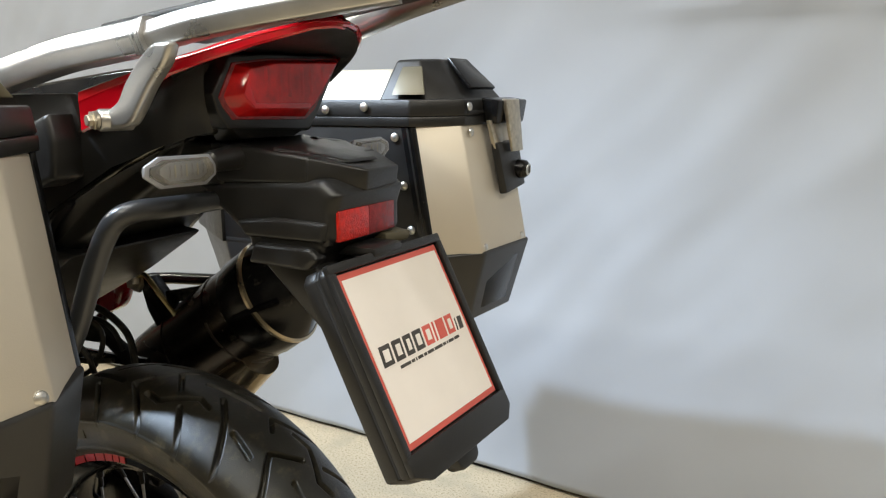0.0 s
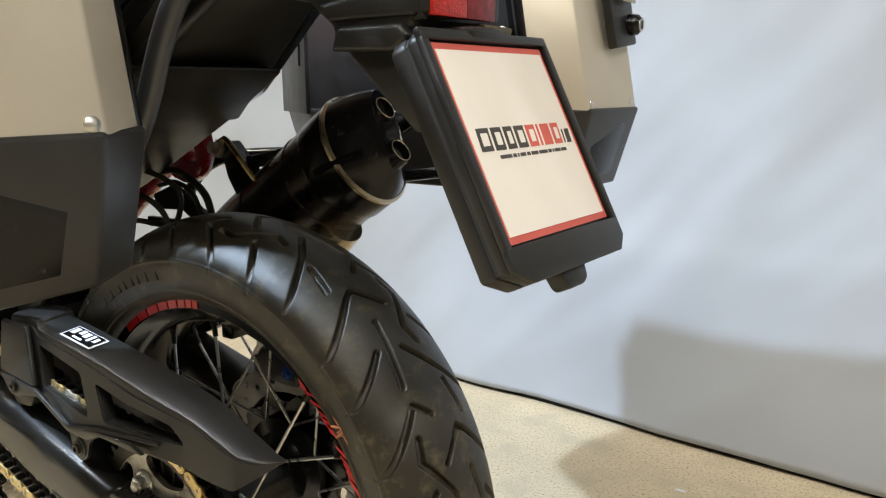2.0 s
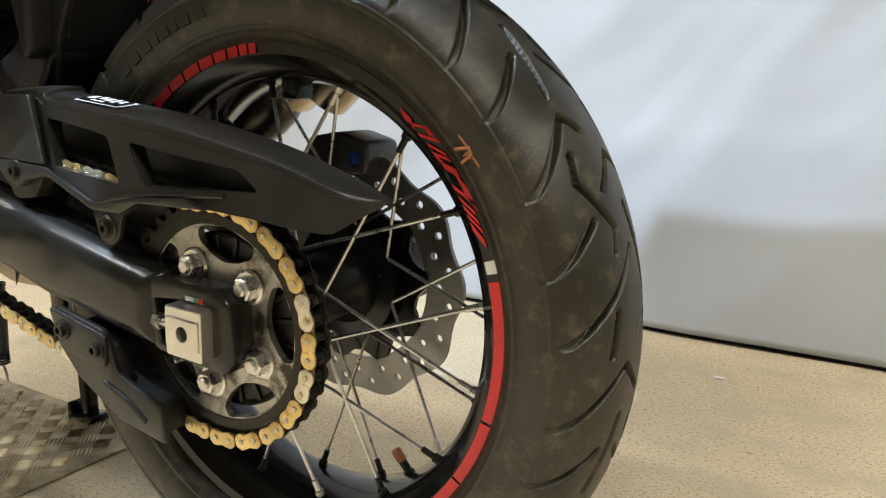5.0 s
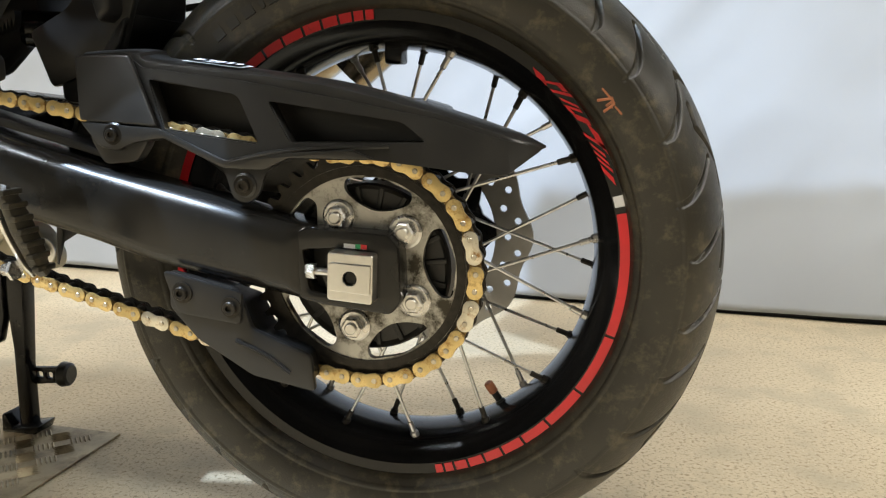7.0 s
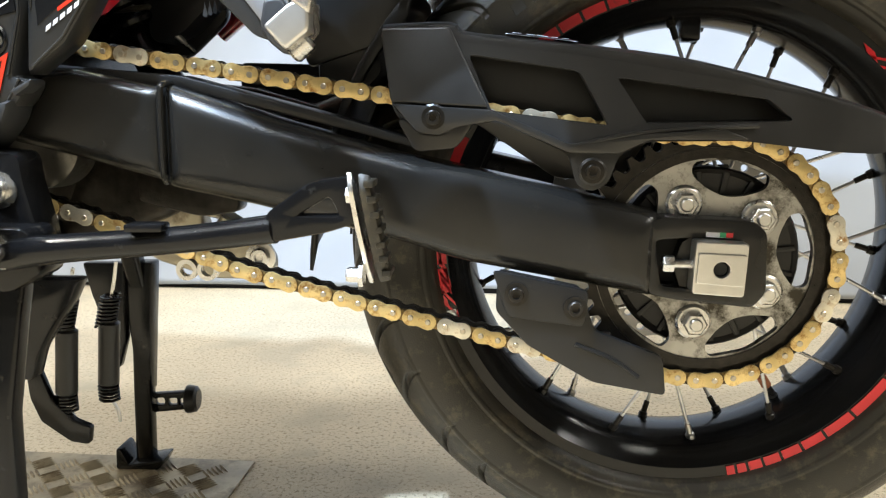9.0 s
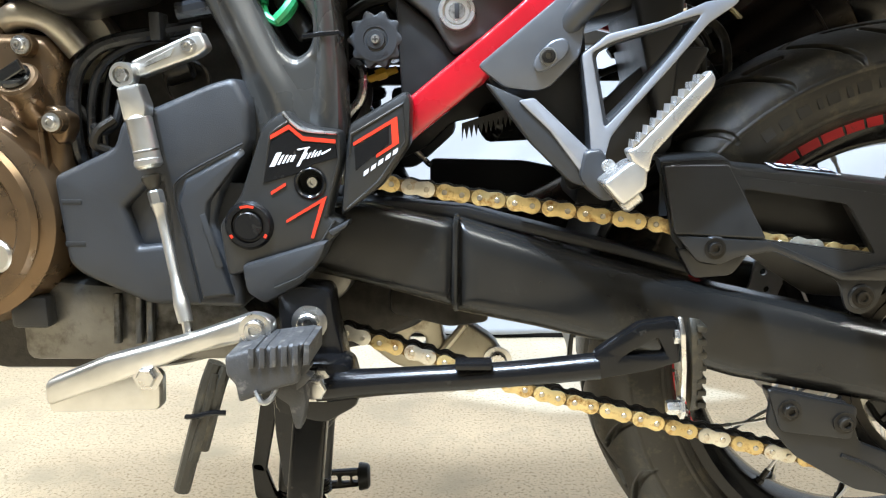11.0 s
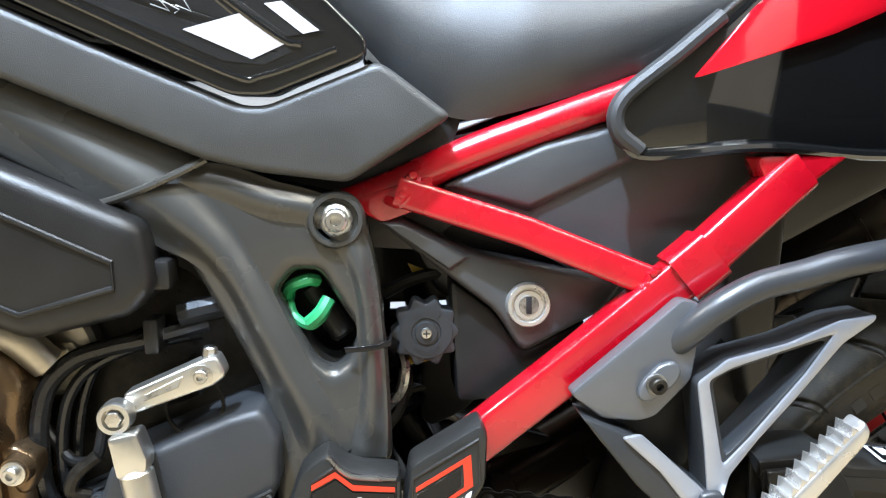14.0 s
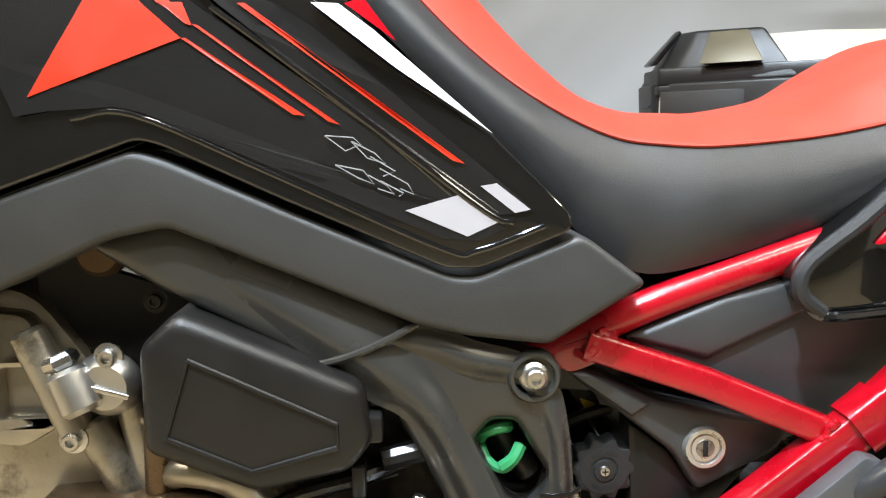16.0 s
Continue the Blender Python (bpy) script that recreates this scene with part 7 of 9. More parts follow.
for sgn in (1, -1):
    rows = []
    for x, y, a, b in REAR:
        if sgn < 0 and x > 0.15:
            b = a - 0.006
        h = a - b
        rows.append([side_of(q, sgn) for q in ((x - 0.004, y + 0.012, a - 0.0005), (x - 0.001, y + 0.002, a + 0.0006), (x, y, a - 0.0006), (x + 0.0008, y - 0.0016, a - 0.24 * h), (x, y - 0.0006, a - 0.30 * h), (x + 0.0008, y - 0.0012, b + 0.002), (x, y + 0.001, b), (x - 0.004, y + 0.012, b + 0.001))])
    part("red_rear_panel", skin(rows, close=True), RED_BODY, tail, "candy red tail panel")
part("corner_cap", plate(rounded([(-0.10, 1.0), (-0.05, 1.030), (0.066, 1.030), (0.078, 0.998), (0.03, 0.96), (-0.08, 0.95)], 0.006), -0.124, -0.11, 0.004), BLACK_PLASTIC, tail)
part("front_bezel", wrap(tube([(-0.386, -0.002, 0.805), (-0.402, -0.003, 0.820), (-0.398, -0.003, 0.840), (-0.362, -0.002, 0.868), (-0.33, 0.002, 0.893)], 0.006, 10)), GREY_PLASTIC, tail)
part("lower_edge", wrap(tube([(-0.398, -0.001, 0.812), (-0.380, -0.003, 0.802), (-0.30, -0.003, 0.806), (-0.19, -0.002, 0.799), (-0.10, 0.0, 0.831)], 0.004, 8)), GLOSS_BLACK, tail)
part("red_hood", skin([[(x, CY + u * (CY - y - 0.004), a - 0.0005 + 0.005 * (1 - u * u)) for u in np.linspace(-1, 1, 13)] for x, y, a, b in REAR[1:-1]]), RED_BODY, tail)
FL = [(-0.10, (-0.138, 0.835), (-0.138, 0.945)), (0.0, (-0.125, 0.905), (-0.122, 0.990)), (0.10, (-0.112, 0.960), (-0.112, 1.025)), (0.17, (-0.098, 0.985), (-0.106, 1.046)), (0.196, (-0.086, 0.992), (-0.095, 1.056)), (0.203, (-0.080, 0.994), (-0.084, 1.060))]
part("tail_flank", skin([[(x, a[0] + (b[0] - a[0]) * t - 0.006 * math.sin(math.pi * t), a[1] + (b[1] - a[1]) * t) for t in np.linspace(0, 1, 7)] for x, a, b in FL]), BLACK_PLASTIC, tail)


def mirrored(bm):
    for v in bm.verts:
        v.co.y = 2 * CY - v.co.y
    return bm


part("far_side", mirrored(wrap(plate(sub(rounded(BK, 0.008, 2), 2), 0.0, 0.05, 0.005))), GLOSS_BLACK, tail)
part("far_red_side", mirrored(wrap(plate(sub(rounded(RD, 0.004, 2), 2), -0.005, 0.03, 0.003))), RED_BODY, tail)
part("lamp_housing", prism([(0.10, -0.075, 0.985), (0.10, 0.095, 0.985), (0.10, 0.085, 1.060), (0.10, -0.065, 1.060)], [(0.192, -0.070, 0.990), (0.192, 0.080, 0.988), (0.194, 0.098, 1.066), (0.194, -0.078, 1.066)], 0.006, 3), BLACK_PLASTIC, tail)
edge = [(x - 0.001, y + 0.002, b + 0.001) for x, y, a, b in REAR[2:]] + [(x - 0.001, 2 * CY - y - 0.002, b + 0.001) for x, y, a, b in reversed(REAR[2:-1])]
rows = []
for x, y, z in edge:
    inner = Vector((0.205, CY + max(-0.094, min(0.094, (y - CY) * 1.25)), 1.068))
    if abs(y - CY) > 0.094:
        inner = Vector((0.180, y * 0.9, z - 0.002))
    rows.append([Vector((x, y, z)).lerp(inner, t) - Vector((0, 0, 0.004 * math.sin(math.pi * t))) for t in (0, 0.08, 0.3, 0.6, 1)])
part("hood_underside", skin(rows), BLACK_PLASTIC, tail)
part("seat_corner_block", plate(rounded([(-0.03, 0.990), (0.044, 1.004), (0.066, 1.012), (0.072, 0.985), (0.068, 0.950), (0.038, 0.940), (-0.03, 0.950)], 0.004), -0.152, -0.115, 0.006, seg=3), BLACK_PLASTIC, tail)
tl = group("tail_lamp")
L0 = [(-0.064, 1.005), (0.041, 1.002), (0.057, 1.012), (0.104, 1.065), (-0.015, 1.061), (-0.061, 1.056), (-0.080, 1.025), (-0.075, 1.016)]
LF = [(-0.046, 1.014), (0.036, 1.013), (0.046, 1.019), (0.085, 1.060), (-0.012, 1.057), (-0.048, 1.051), (-0.060, 1.028), (-0.056, 1.022)]
BZ = [(-0.069, 0.996), (0.047, 0.991), (0.063, 1.006), (0.107, 1.068), (-0.014, 1.066), (-0.064, 1.062), (-0.087, 1.028), (-0.081, 1.010)]
part("lamp_bezel", prism([(0.186, y, z) for y, z in BZ], [(0.2125, y, z) for y, z in BZ], 0.002, 3), BLACK_PLASTIC, tl)
part("bezel_lip", prism([(0.186, -0.060, 0.984), (0.186, 0.040, 0.984), (0.205, 0.031, 0.985), (0.205, -0.045, 0.985)], [(0.186, -0.069, 0.998), (0.186, 0.048, 0.994), (0.2115, 0.046, 0.993), (0.2115, -0.067, 0.998)], 0.001), BLACK_PLASTIC, tl)
part("red_lens", prism([(0.2105, y, z) for y, z in L0], [(0.2240, y, z) for y, z in LF], 0.0015, 3), RED_LENS, tl, "glossy red tail lamp lens")
part("lens_rim", prism([(0.2100, y * 1.02, 1.033 + (z - 1.033) * 1.04) for y, z in L0], [(0.2138, y * 1.005, 1.033 + (z - 1.033) * 1.01) for y, z in L0], 0.0008), REFLECTOR_DEEP, tl)
LB = [(-0.0535, 1.0400), (-0.0440, 1.0190), (0.0380, 1.0180), (0.0360, 1.0140), (-0.0450, 1.0145), (-0.0590, 1.0280)]
part("bright_band", prism([(0.2236, y, z) for y, z in LB], [(0.2246, y, z) for y, z in LB], 0.0003), RIM_TAPE, tl)
for k in range(6):
    y = -0.032 + 0.0170 * k + 0.003 * (k % 2)
    top = 1.0535 + 0.035 * (y + 0.03)
    low = 1.0235 + max(0.0, y - 0.040) * 1.0
    part("lens_flute", prism([(0.2238, y, low), (0.2238, y + 0.007, low), (0.2238, y + 0.007, top), (0.2238, y, top)], [(0.2244, y + 0.0035, low + 0.004), (0.2244, y + 0.0045, low + 0.004), (0.2244, y + 0.0045, top - 0.002), (0.2244, y + 0.0035, top - 0.002)], 0), RED_LENS, tl)
# grab rail and rack leg
rail = group("grab_rail")


def section_bar(pts, sec, steps=5):
    """A bar of any closed section (across, up) along the points."""
    P_ = spline(pts, steps)
    rows_ = []
    for i_, p in enumerate(P_):
        t_ = (P_[min(i_ + 1, len(P_) - 1)] - P_[max(i_ - 1, 0)]).normalized()
        u_ = (Vector((0, 1, 0)) - t_ * t_.y).normalized()
        v_ = t_.cross(u_)
        rows_.append([p + u_ * a_ + v_ * b_ for a_, b_ in sec])
    return skin(rows_, close=True)


RAIL_SEC = rounded([(-0.0115, -0.0165), (-0.0150, -0.001), (-0.0065, 0.0135), (0.011, 0.0135), (0.014, -0.0165)], 0.0025, 3)
part("rail_tube", section_bar([(-0.22, -0.150, 1.010), (-0.11, -0.142, 1.031), (-0.022, -0.135, 1.047), (0.068, -0.135, 1.064), (0.130, -0.133, 1.072), (0.184, -0.130, 1.0780)], RAIL_SEC), SILVER_PAINT, rail, "silver alloy grab rail")
part("rail_rear", section_bar([(0.183, -0.130, 1.0775), (0.226, -0.126, 1.0860), (0.265, -0.119, 1.0920), (0.318, -0.104, 1.0995), (0.40, -0.072, 1.112)], [(a * 0.78, b * 0.86 - 0.001) for a, b in RAIL_SEC]), SILVER_PAINT, rail)
for k in range(5):
    part("rail_weld", section_bar([(0.1800 + 0.0022 * k, -0.1304, 1.0772 + 0.0004 * k), (0.1815 + 0.0022 * k, -0.1303, 1.0775 + 0.0004 * k)], [(a * (1.05 + 0.02 * (k % 2)), b * (1.05 + 0.02 * (k % 2))) for a, b in RAIL_SEC], 2), SILVER_PAINT, rail)
LEG = [(0.206, 1.070), (0.229, 1.070), (0.221, 1.054), (0.200, 1.034), (0.183, 1.013), (0.172, 1.001), (0.150, 0.998), (0.136, 1.000), (0.136, 1.012), (0.150, 1.017), (0.159, 1.022), (0.168, 1.036), (0.187, 1.056)]
part("rack_leg", plate(rounded(LEG, 0.006, 3), -0.147, -0.133, 0.004, seg=3), SILVER_PAINT, rail)
part("leg_boss", spin([(0, 0.010), (0.0085, 0.010), (0.0098, 0.008), (0.0098, -0.02), (0, -0.02)], (0.141, -0.142, 1.006), (-0.25, -1, 0), 24), SILVER_PAINT, rail)
part("leg_bolt", join(spin([(0, 0), (0.0080, 0), (0.0080, 0.003), (0.0065, 0.004), (0, 0.004)], (0.138, -0.152, 1.006), (-0.25, -1, 0), 20), hex_bolt((0.137, -0.155, 1.006), (-0.25, -1, 0), 0.0056, 0.006)), CHAIN_PIN, rail)
part("far_rail_tube", bar([(0.0, 0.152, 1.062), (0.06, 0.149, 1.072), (0.20, 0.135, 1.097), (0.30, 0.10, 1.115), (0.42, 0.07, 1.135)], 0.030, 0.026, steps=5, smooth=True, bevel=0.010), SILVER_PAINT, rail)
part("carrier_plate", plate(rounded([(0.02, 1.10), (0.40, 1.140), (0.42, 1.128), (0.25, 1.105), (0.04, 1.085)], 0.008), -0.055, 0.08, 0.006), BLACK_PLASTIC, rail)
part("carrier_bolt", spin([(0, 0), (0.008, 0), (0.007, 0.006), (0, 0.006)], (0.355, -0.057, 1.125), (0, -1, 0), 16), GREASE, rail)

# undertray, inner fender and number plate holder
fend = group("rear_fender")
part("undertray", prism([(-0.33, -0.09, 0.83), (-0.16, -0.09, 0.800), (-0.12, -0.085, 0.800), (0.10, -0.06, 0.935), (0.16, -0.06, 0.99), (-0.33, -0.09, 0.88)], [(-0.33, 0.14, 0.83), (-0.17, 0.14, 0.797), (-0.132, 0.135, 0.797), (0.09, 0.08, 0.945), (0.16, 0.08, 0.99), (-0.33, 0.12, 0.88)], 0.008, 3), BLACK_PLASTIC, fend)
rows = []
for a in np.linspace(137, 178, 14):
    r = 0.352
    rows.append([(r * math.cos(radians(a)) + dx, CY + w, AX + r * math.sin(radians(a)) - dz) for w, dx, dz in ((-0.098, -0.004, 0.030), (-0.092, 0, 0.006), (-0.07, 0, 0), (0.07, 0, 0), (0.092, 0, 0.006), (0.098, -0.004, 0.030))])
hug = part("inner_fender", skin(rows), BLACK_PLASTIC, fend)
hs = hug.modifiers.new("thickness", "SOLIDIFY")
hs.thickness = 0.004
part("fender_wall", prism([(-0.275, -0.10, 0.595), (-0.262, -0.10, 0.605), (-0.245, -0.10, 0.84), (-0.33, -0.10, 0.84)], [(-0.275, 0.045, 0.595), (-0.262, 0.045, 0.605), (-0.245, 0.06, 0.84), (-0.33, 0.06, 0.84)], 0.006, 3), BLACK_PLASTIC, fend)
part("front_flap", plate(rounded([(-0.5280, 0.6360), (-0.4200, 0.6510), (-0.4150, 0.6100), (-0.4660, 0.6000), (-0.4940, 0.5740), (-0.5220, 0.5620), (-0.5310, 0.5710)], 0.006), -0.005, 0.06, 0.003), BLACK_PLASTIC, fend)
part("hugger_cheek", plate(rounded([(-0.3730, 0.5910), (-0.3520, 0.5340), (-0.2690, 0.5600), (-0.2480, 0.6210), (-0.2230, 0.6670), (-0.2650, 0.6680), (-0.3020, 0.6380), (-0.3290, 0.6120)], 0.006), -0.075, -0.065, 0.003), BLACK_PLASTIC, fend)
part("wall_rib", tube([(-0.258, -0.06, 0.62), (-0.250, -0.055, 0.70), (-0.244, -0.05, 0.80)], 0.005, 8), BLACK_PLASTIC, fend)
for y, z in ((0.03, 0.69), (0.03, 0.70), (-0.085, 0.70)):
    part("fender_screw", hex_bolt((-0.256, y, z), (1, 0, 0), 0.0055, 0.005), STEEL, fend)
part("fender_upright", plate(rounded([(-0.345, 0.60), (-0.30, 0.60), (-0.285, 0.53), (-0.30, 0.515), (-0.345, 0.52)], 0.006), -0.07, 0.06, 0.005), BLACK_PLASTIC, fend)
hold = group("plate_holder")
SMOKED = mat("smoked_lamp_plastic", (0.16, 0.15, 0.135), 0.2, vary=0.1)
part("upper_arm", prism([(0.10, -0.060, 0.985), (0.10, 0.080, 0.985), (0.12, 0.070, 0.935), (0.12, -0.050, 0.935)], [(0.185, -0.060, 0.982), (0.185, 0.080, 0.982), (0.185, 0.075, 0.942), (0.185, -0.055, 0.942)], 0.004, 3), BLACK_PLASTIC, hold)
part("wing_root", prism([(0.178, -0.062, 0.984), (0.178, 0.082, 0.984), (0.178, 0.076, 0.944), (0.178, -0.056, 0.944)], [(0.285, -0.046, 0.971), (0.285, 0.066, 0.971), (0.285, 0.066, 0.947), (0.285, -0.050, 0.947)], 0.004, 3), BLACK_PLASTIC, hold)
part("wing_tip", prism([(0.284, -0.046, 0.9705), (0.284, 0.066, 0.9705), (0.284, 0.068, 0.9465), (0.284, -0.050, 0.9465)], [(0.326, -0.010, 0.958), (0.321, 0.052, 0.957), (0.318, 0.052, 0.938), (0.322, -0.008, 0.937)], 0.0025, 3), BLACK_PLASTIC, hold)
part("wing_blade", prism([(0.245, -0.050, 0.9765), (0.308, -0.014, 0.9640), (0.308, 0.034, 0.9640), (0.245, 0.070, 0.9765)], [(0.245, -0.046, 0.9795), (0.304, -0.014, 0.9670), (0.304, 0.034, 0.9670), (0.245, 0.066, 0.9795)], 0.001), BLACK_PLASTIC, hold)
part("drop_body", plate(rounded([(0.140, 0.942), (0.193, 0.949), (0.255, 0.951), (0.302, 0.951), (0.321, 0.938), (0.314, 0.920), (0.314, 0.896), (0.285, 0.866), (0.216, 0.869), (0.209, 0.889), (0.181, 0.911)], 0.003), -0.052, 0.066, 0.011, seg=4), BLACK_PLASTIC, hold)
for pts, y in (([(0.216, 0.868), (0.286, 0.866), (0.300, 0.878), (0.292, 0.888), (0.224, 0.888)], -0.0590), ([(0.210, 0.893), (0.305, 0.893), (0.308, 0.912), (0.250, 0.914), (0.200, 0.908)], -0.0560)):
    part("drop_step", plate(rounded(pts, 0.003), y, -0.040, 0.0045, seg=3), BLACK_PLASTIC, hold)
part("drop_tail", prism([(0.220, -0.048, 0.872), (0.288, -0.048, 0.870), (0.288, 0.058, 0.870), (0.220, 0.058, 0.872)], [(0.292, -0.040, 0.800), (0.345, -0.040, 0.806), (0.345, 0.050, 0.806), (0.292, 0.050, 0.800)], 0.004, 3), BLACK_PLASTIC, hold)
part("drop_screw", hex_bolt((0.290, -0.0525, 0.880), (0, -1, 0), 0.0035, 0.002), GREASE, hold)
part("reflector_bed", prism([(0.296, -0.052, 0.930), (0.296, 0.058, 0.930), (0.296, 0.058, 0.888), (0.296, -0.052, 0.888)], [(0.309, -0.050, 0.927), (0.313, 0.052, 0.927), (0.313, 0.052, 0.890), (0.309, -0.050, 0.890)], 0.003), BLACK_PLASTIC, hold)
part("reflector_left", box(0.310, 0.3165, -0.045, 0.004, 0.8935, 0.9225, 0.0015), REFLECTOR_RED, hold, "red plastic reflector")
part("reflector_right", box(0.310, 0.3160, 0.004, 0.050, 0.8935, 0.9225, 0.0015), REFLECTOR_DEEP, hold)
part("plate_lamp", box(0.29, 0.338, -0.02, 0.030, 0.876, 0.886, 0.004), BLACK_PLASTIC, hold)
part("side_shelf", prism([(0.285, 0.03, 0.893), (0.296, 0.078, 0.890), (0.325, 0.066, 0.889), (0.318, 0.03, 0.891)], [(0.285, 0.03, 0.882), (0.296, 0.074, 0.880), (0.325, 0.062, 0.880), (0.318, 0.03, 0.880)], 0.002), CASE_INLAY, hold)
for sgn in (-1, 1):
    yy = lambda y: CY + sgn * (y)
    stalk = part("indicator_stalk", rod((0.205, yy(0.05), 0.970), (0.206, yy(0.103), 0.967), 0.013, 14, r2=0.010), BLACK_PLASTIC, hold)
    bx = 0.0 if sgn < 0 else 0.004
    body = [(0.104, 0.957), (0.104, 0.966), (0.111, 0.976), (0.168, 0.977), (0.1830, 0.970), (0.1845, 0.961), (0.168, 0.950), (0.1165, 0.949)]
    at = lambda x, f: [(x, yy(0.144 + (a - 0.144) * f), 0.964 + (b - 0.964) * (f if f > 0.97 else f - 0.08)) for a, b in body]
    ind = part("indicator_body", prism(at(0.197, 0.62), at(0.2160, 0.985), 0.0015), SMOKED, hold)
    part("indicator_bezel", prism(at(0.2158, 1.0), at(0.2185, 0.985), 0.0008), FACE_SILVER, ind, "clear moulded lens edge")
    part("indicator_reflector", prism(at(0.2180, 0.88), at(0.2190, 0.86), 0), SMOKED, ind)
    part("lamp_bowl", prism(at(0.2188, 0.66), at(0.2194, 0.62), 0), FACE_SILVER, ind)
    part("clear_lens", prism(at(0.2192, 0.90), at(0.2225, 0.82), 0.001), CLEAR_LENS, ind, "clear ribbed indicator lens")
    for k in range(7):
        a = -0.014 + 0.0062 * k
        part("lens_rib", box(0.2193, 0.2206, min(yy(0.136 + a), yy(0.1375 + a)), max(yy(0.136 + a), yy(0.1375 + a)), 0.959, 0.969, 0), CHAIN_PIN if k % 2 else CLEAR_LENS, ind)

# number plate stand-in: framed white sign in the holder
sign = group("number_plate")
TLc, TRc, BLc, BRc = Vector((0.333, -0.076, 0.8705)), Vector((0.338, 0.090, 0.8705)), Vector((0.406, -0.076, 0.7215)), Vector((0.411, 0.090, 0.7215))
NRM = (TRc - TLc).cross(BLc - TLc).normalized()
if NRM.x < 0:
    NRM = -NRM


def on_sign(u, v, h=0.0):
    """A place on the sign: u across, v down, h proud of its face."""
    return TLc.lerp(TRc, u).lerp(BLc.lerp(BRc, u), v) + NRM * h


def sign_prism(us, h0, h1, bevel=0.0, tuck=0.0):
    cu = sum(u for u, v in us) / len(us)
    cv = sum(v for u, v in us) / len(us)
    return prism([on_sign(u, v, h0) for u, v in us], [on_sign(cu + (u - cu) * (1 - tuck), cv + (v - cv) * (1 - tuck), h1) for u, v in us], bevel)


frame_o = [(-0.065, -0.02), (-0.02, -0.065), (1.04, -0.065), (1.065, -0.04), (1.065, 1.14), (0.98, 1.195), (0.10, 1.195), (-0.065, 1.12)]
part("back_shell", sign_prism(frame_o, -0.030, -0.014, 0.003), BLACK_PLASTIC, sign)
part("front_shell", sign_prism(frame_o, -0.012, -0.0015, 0.003), BLACK_PLASTIC, sign)
part("middle_gap", sign_prism([(u * 0.985 + 0.007, v * 0.985 + 0.007) for u, v in frame_o], -0.015, -0.011, 0), PIT, sign)
for us in ([(-0.065, -0.065), (1.065, -0.065), (1.065, -0.012), (-0.065, -0.012)], [(-0.065, -0.02), (-0.012, -0.012), (-0.012, 1.012), (-0.065, 1.05)], [(1.012, -0.012), (1.065, -0.02), (1.065, 1.05), (1.012, 1.012)], [(-0.065, 1.012), (1.065, 1.012), (1.065, 1.12), (0.98, 1.195), (0.08, 1.195), (-0.065, 1.12)]):
    part("frame_edge", sign_prism(us, -0.002, 0.0045, 0.0015), BLACK_PLASTIC, sign)
part("lower_tab", sign_prism([(0.38, 1.18), (0.64, 1.18), (0.62, 1.26), (0.57, 1.285), (0.43, 1.285), (0.40, 1.26)], -0.022, -0.004, 0.003), BLACK_PLASTIC, sign)
part("sign_border", sign_prism([(0, 0), (1, 0), (1, 1), (0, 1)], -0.0015, 0.0006), SIGN_EDGE, sign, smooth=False)
part("sign_face", sign_prism([(0.028, 0.035), (0.975, 0.035), (0.975, 0.965), (0.028, 0.965)], 0.0004, 0.0012), SIGN_WHITE, sign, "plain white sign face with red border", smooth=False)
# blocky strokes for the printed mark: dark, then red, then dark
u = 0.075
for k, (w, m) in enumerate([(0.098, SIGN_DARK), (0.088, SIGN_DARK), (0.078, SIGN_DARK), (0.088, SIGN_DARK), (0.086, SIGN_EDGE), (0.026, SIGN_EDGE), (0.086, SIGN_EDGE), (0.080, SIGN_EDGE), (0.020, SIGN_DARK), (0.050, SIGN_DARK)]):
    w *= 1.135
    v0, v1 = 0.437, 0.553
    if k >= 8:
        v0 = 0.475
    o_ = [(u + 0.012, v0), (u + w, v0), (u + w - 0.012, v1), (u, v1)]
    part("printed_block", sign_prism(o_, 0.0010, 0.0016), m, sign, smooth=False)
    if w > 0.07 and k not in (6,):
        i_ = [(u + 0.034, v0 + 0.026), (u + w - 0.022, v0 + 0.026), (u + w - 0.030, v1 - 0.026), (u + 0.026, v1 - 0.026)]
        part("block_counter", sign_prism(i_, 0.0014, 0.0019), SIGN_WHITE, sign, smooth=False)
    u += w + 0.009
u = 0.205
for w in (0.10, 0.03, 0.012, 0.05, 0.03, 0.065, 0.085, 0.03, 0.012, 0.055, 0.055):
    part("fine_print_bar", sign_prism([(u, 0.578), (u + w, 0.578), (u + w, 0.596), (u, 0.596)], 0.0010, 0.0016), SIGN_DARK, sign, smooth=False)
    u += w + 0.012

# silencer on the far side
ex = group("silencer")
A0, A1 = Vector((-0.228, 0.189, 0.571)), Vector((0.000, 0.196, 0.728))
D = (A1 - A0).normalized()
LEN = (A1 - A0).length
side_v = D.cross(Vector((0, 1, 0))).normalized()
fwd_y = Vector((0, 1, 0))


def oval(t, k=1.0, ra=0.074, rb=0.066, oy=0.0, tip=0.0):
    """A ring of the oval can, t metres past the cap's foot."""
    c0 = A1 + D * t + fwd_y * oy + side_v * 0.009
    return [c0 + side_v * (ra * k * math.cos(q)) + fwd_y * (rb * k * math.sin(q)) + D * tip * (0.010 * math.cos(q) - 0.004 * math.sin(q)) for q in np.linspace(0, 2 * math.pi, 56, endpoint=False)]


def oval_skin(rows):
    return skin([r + [r[0]] for r in rows])


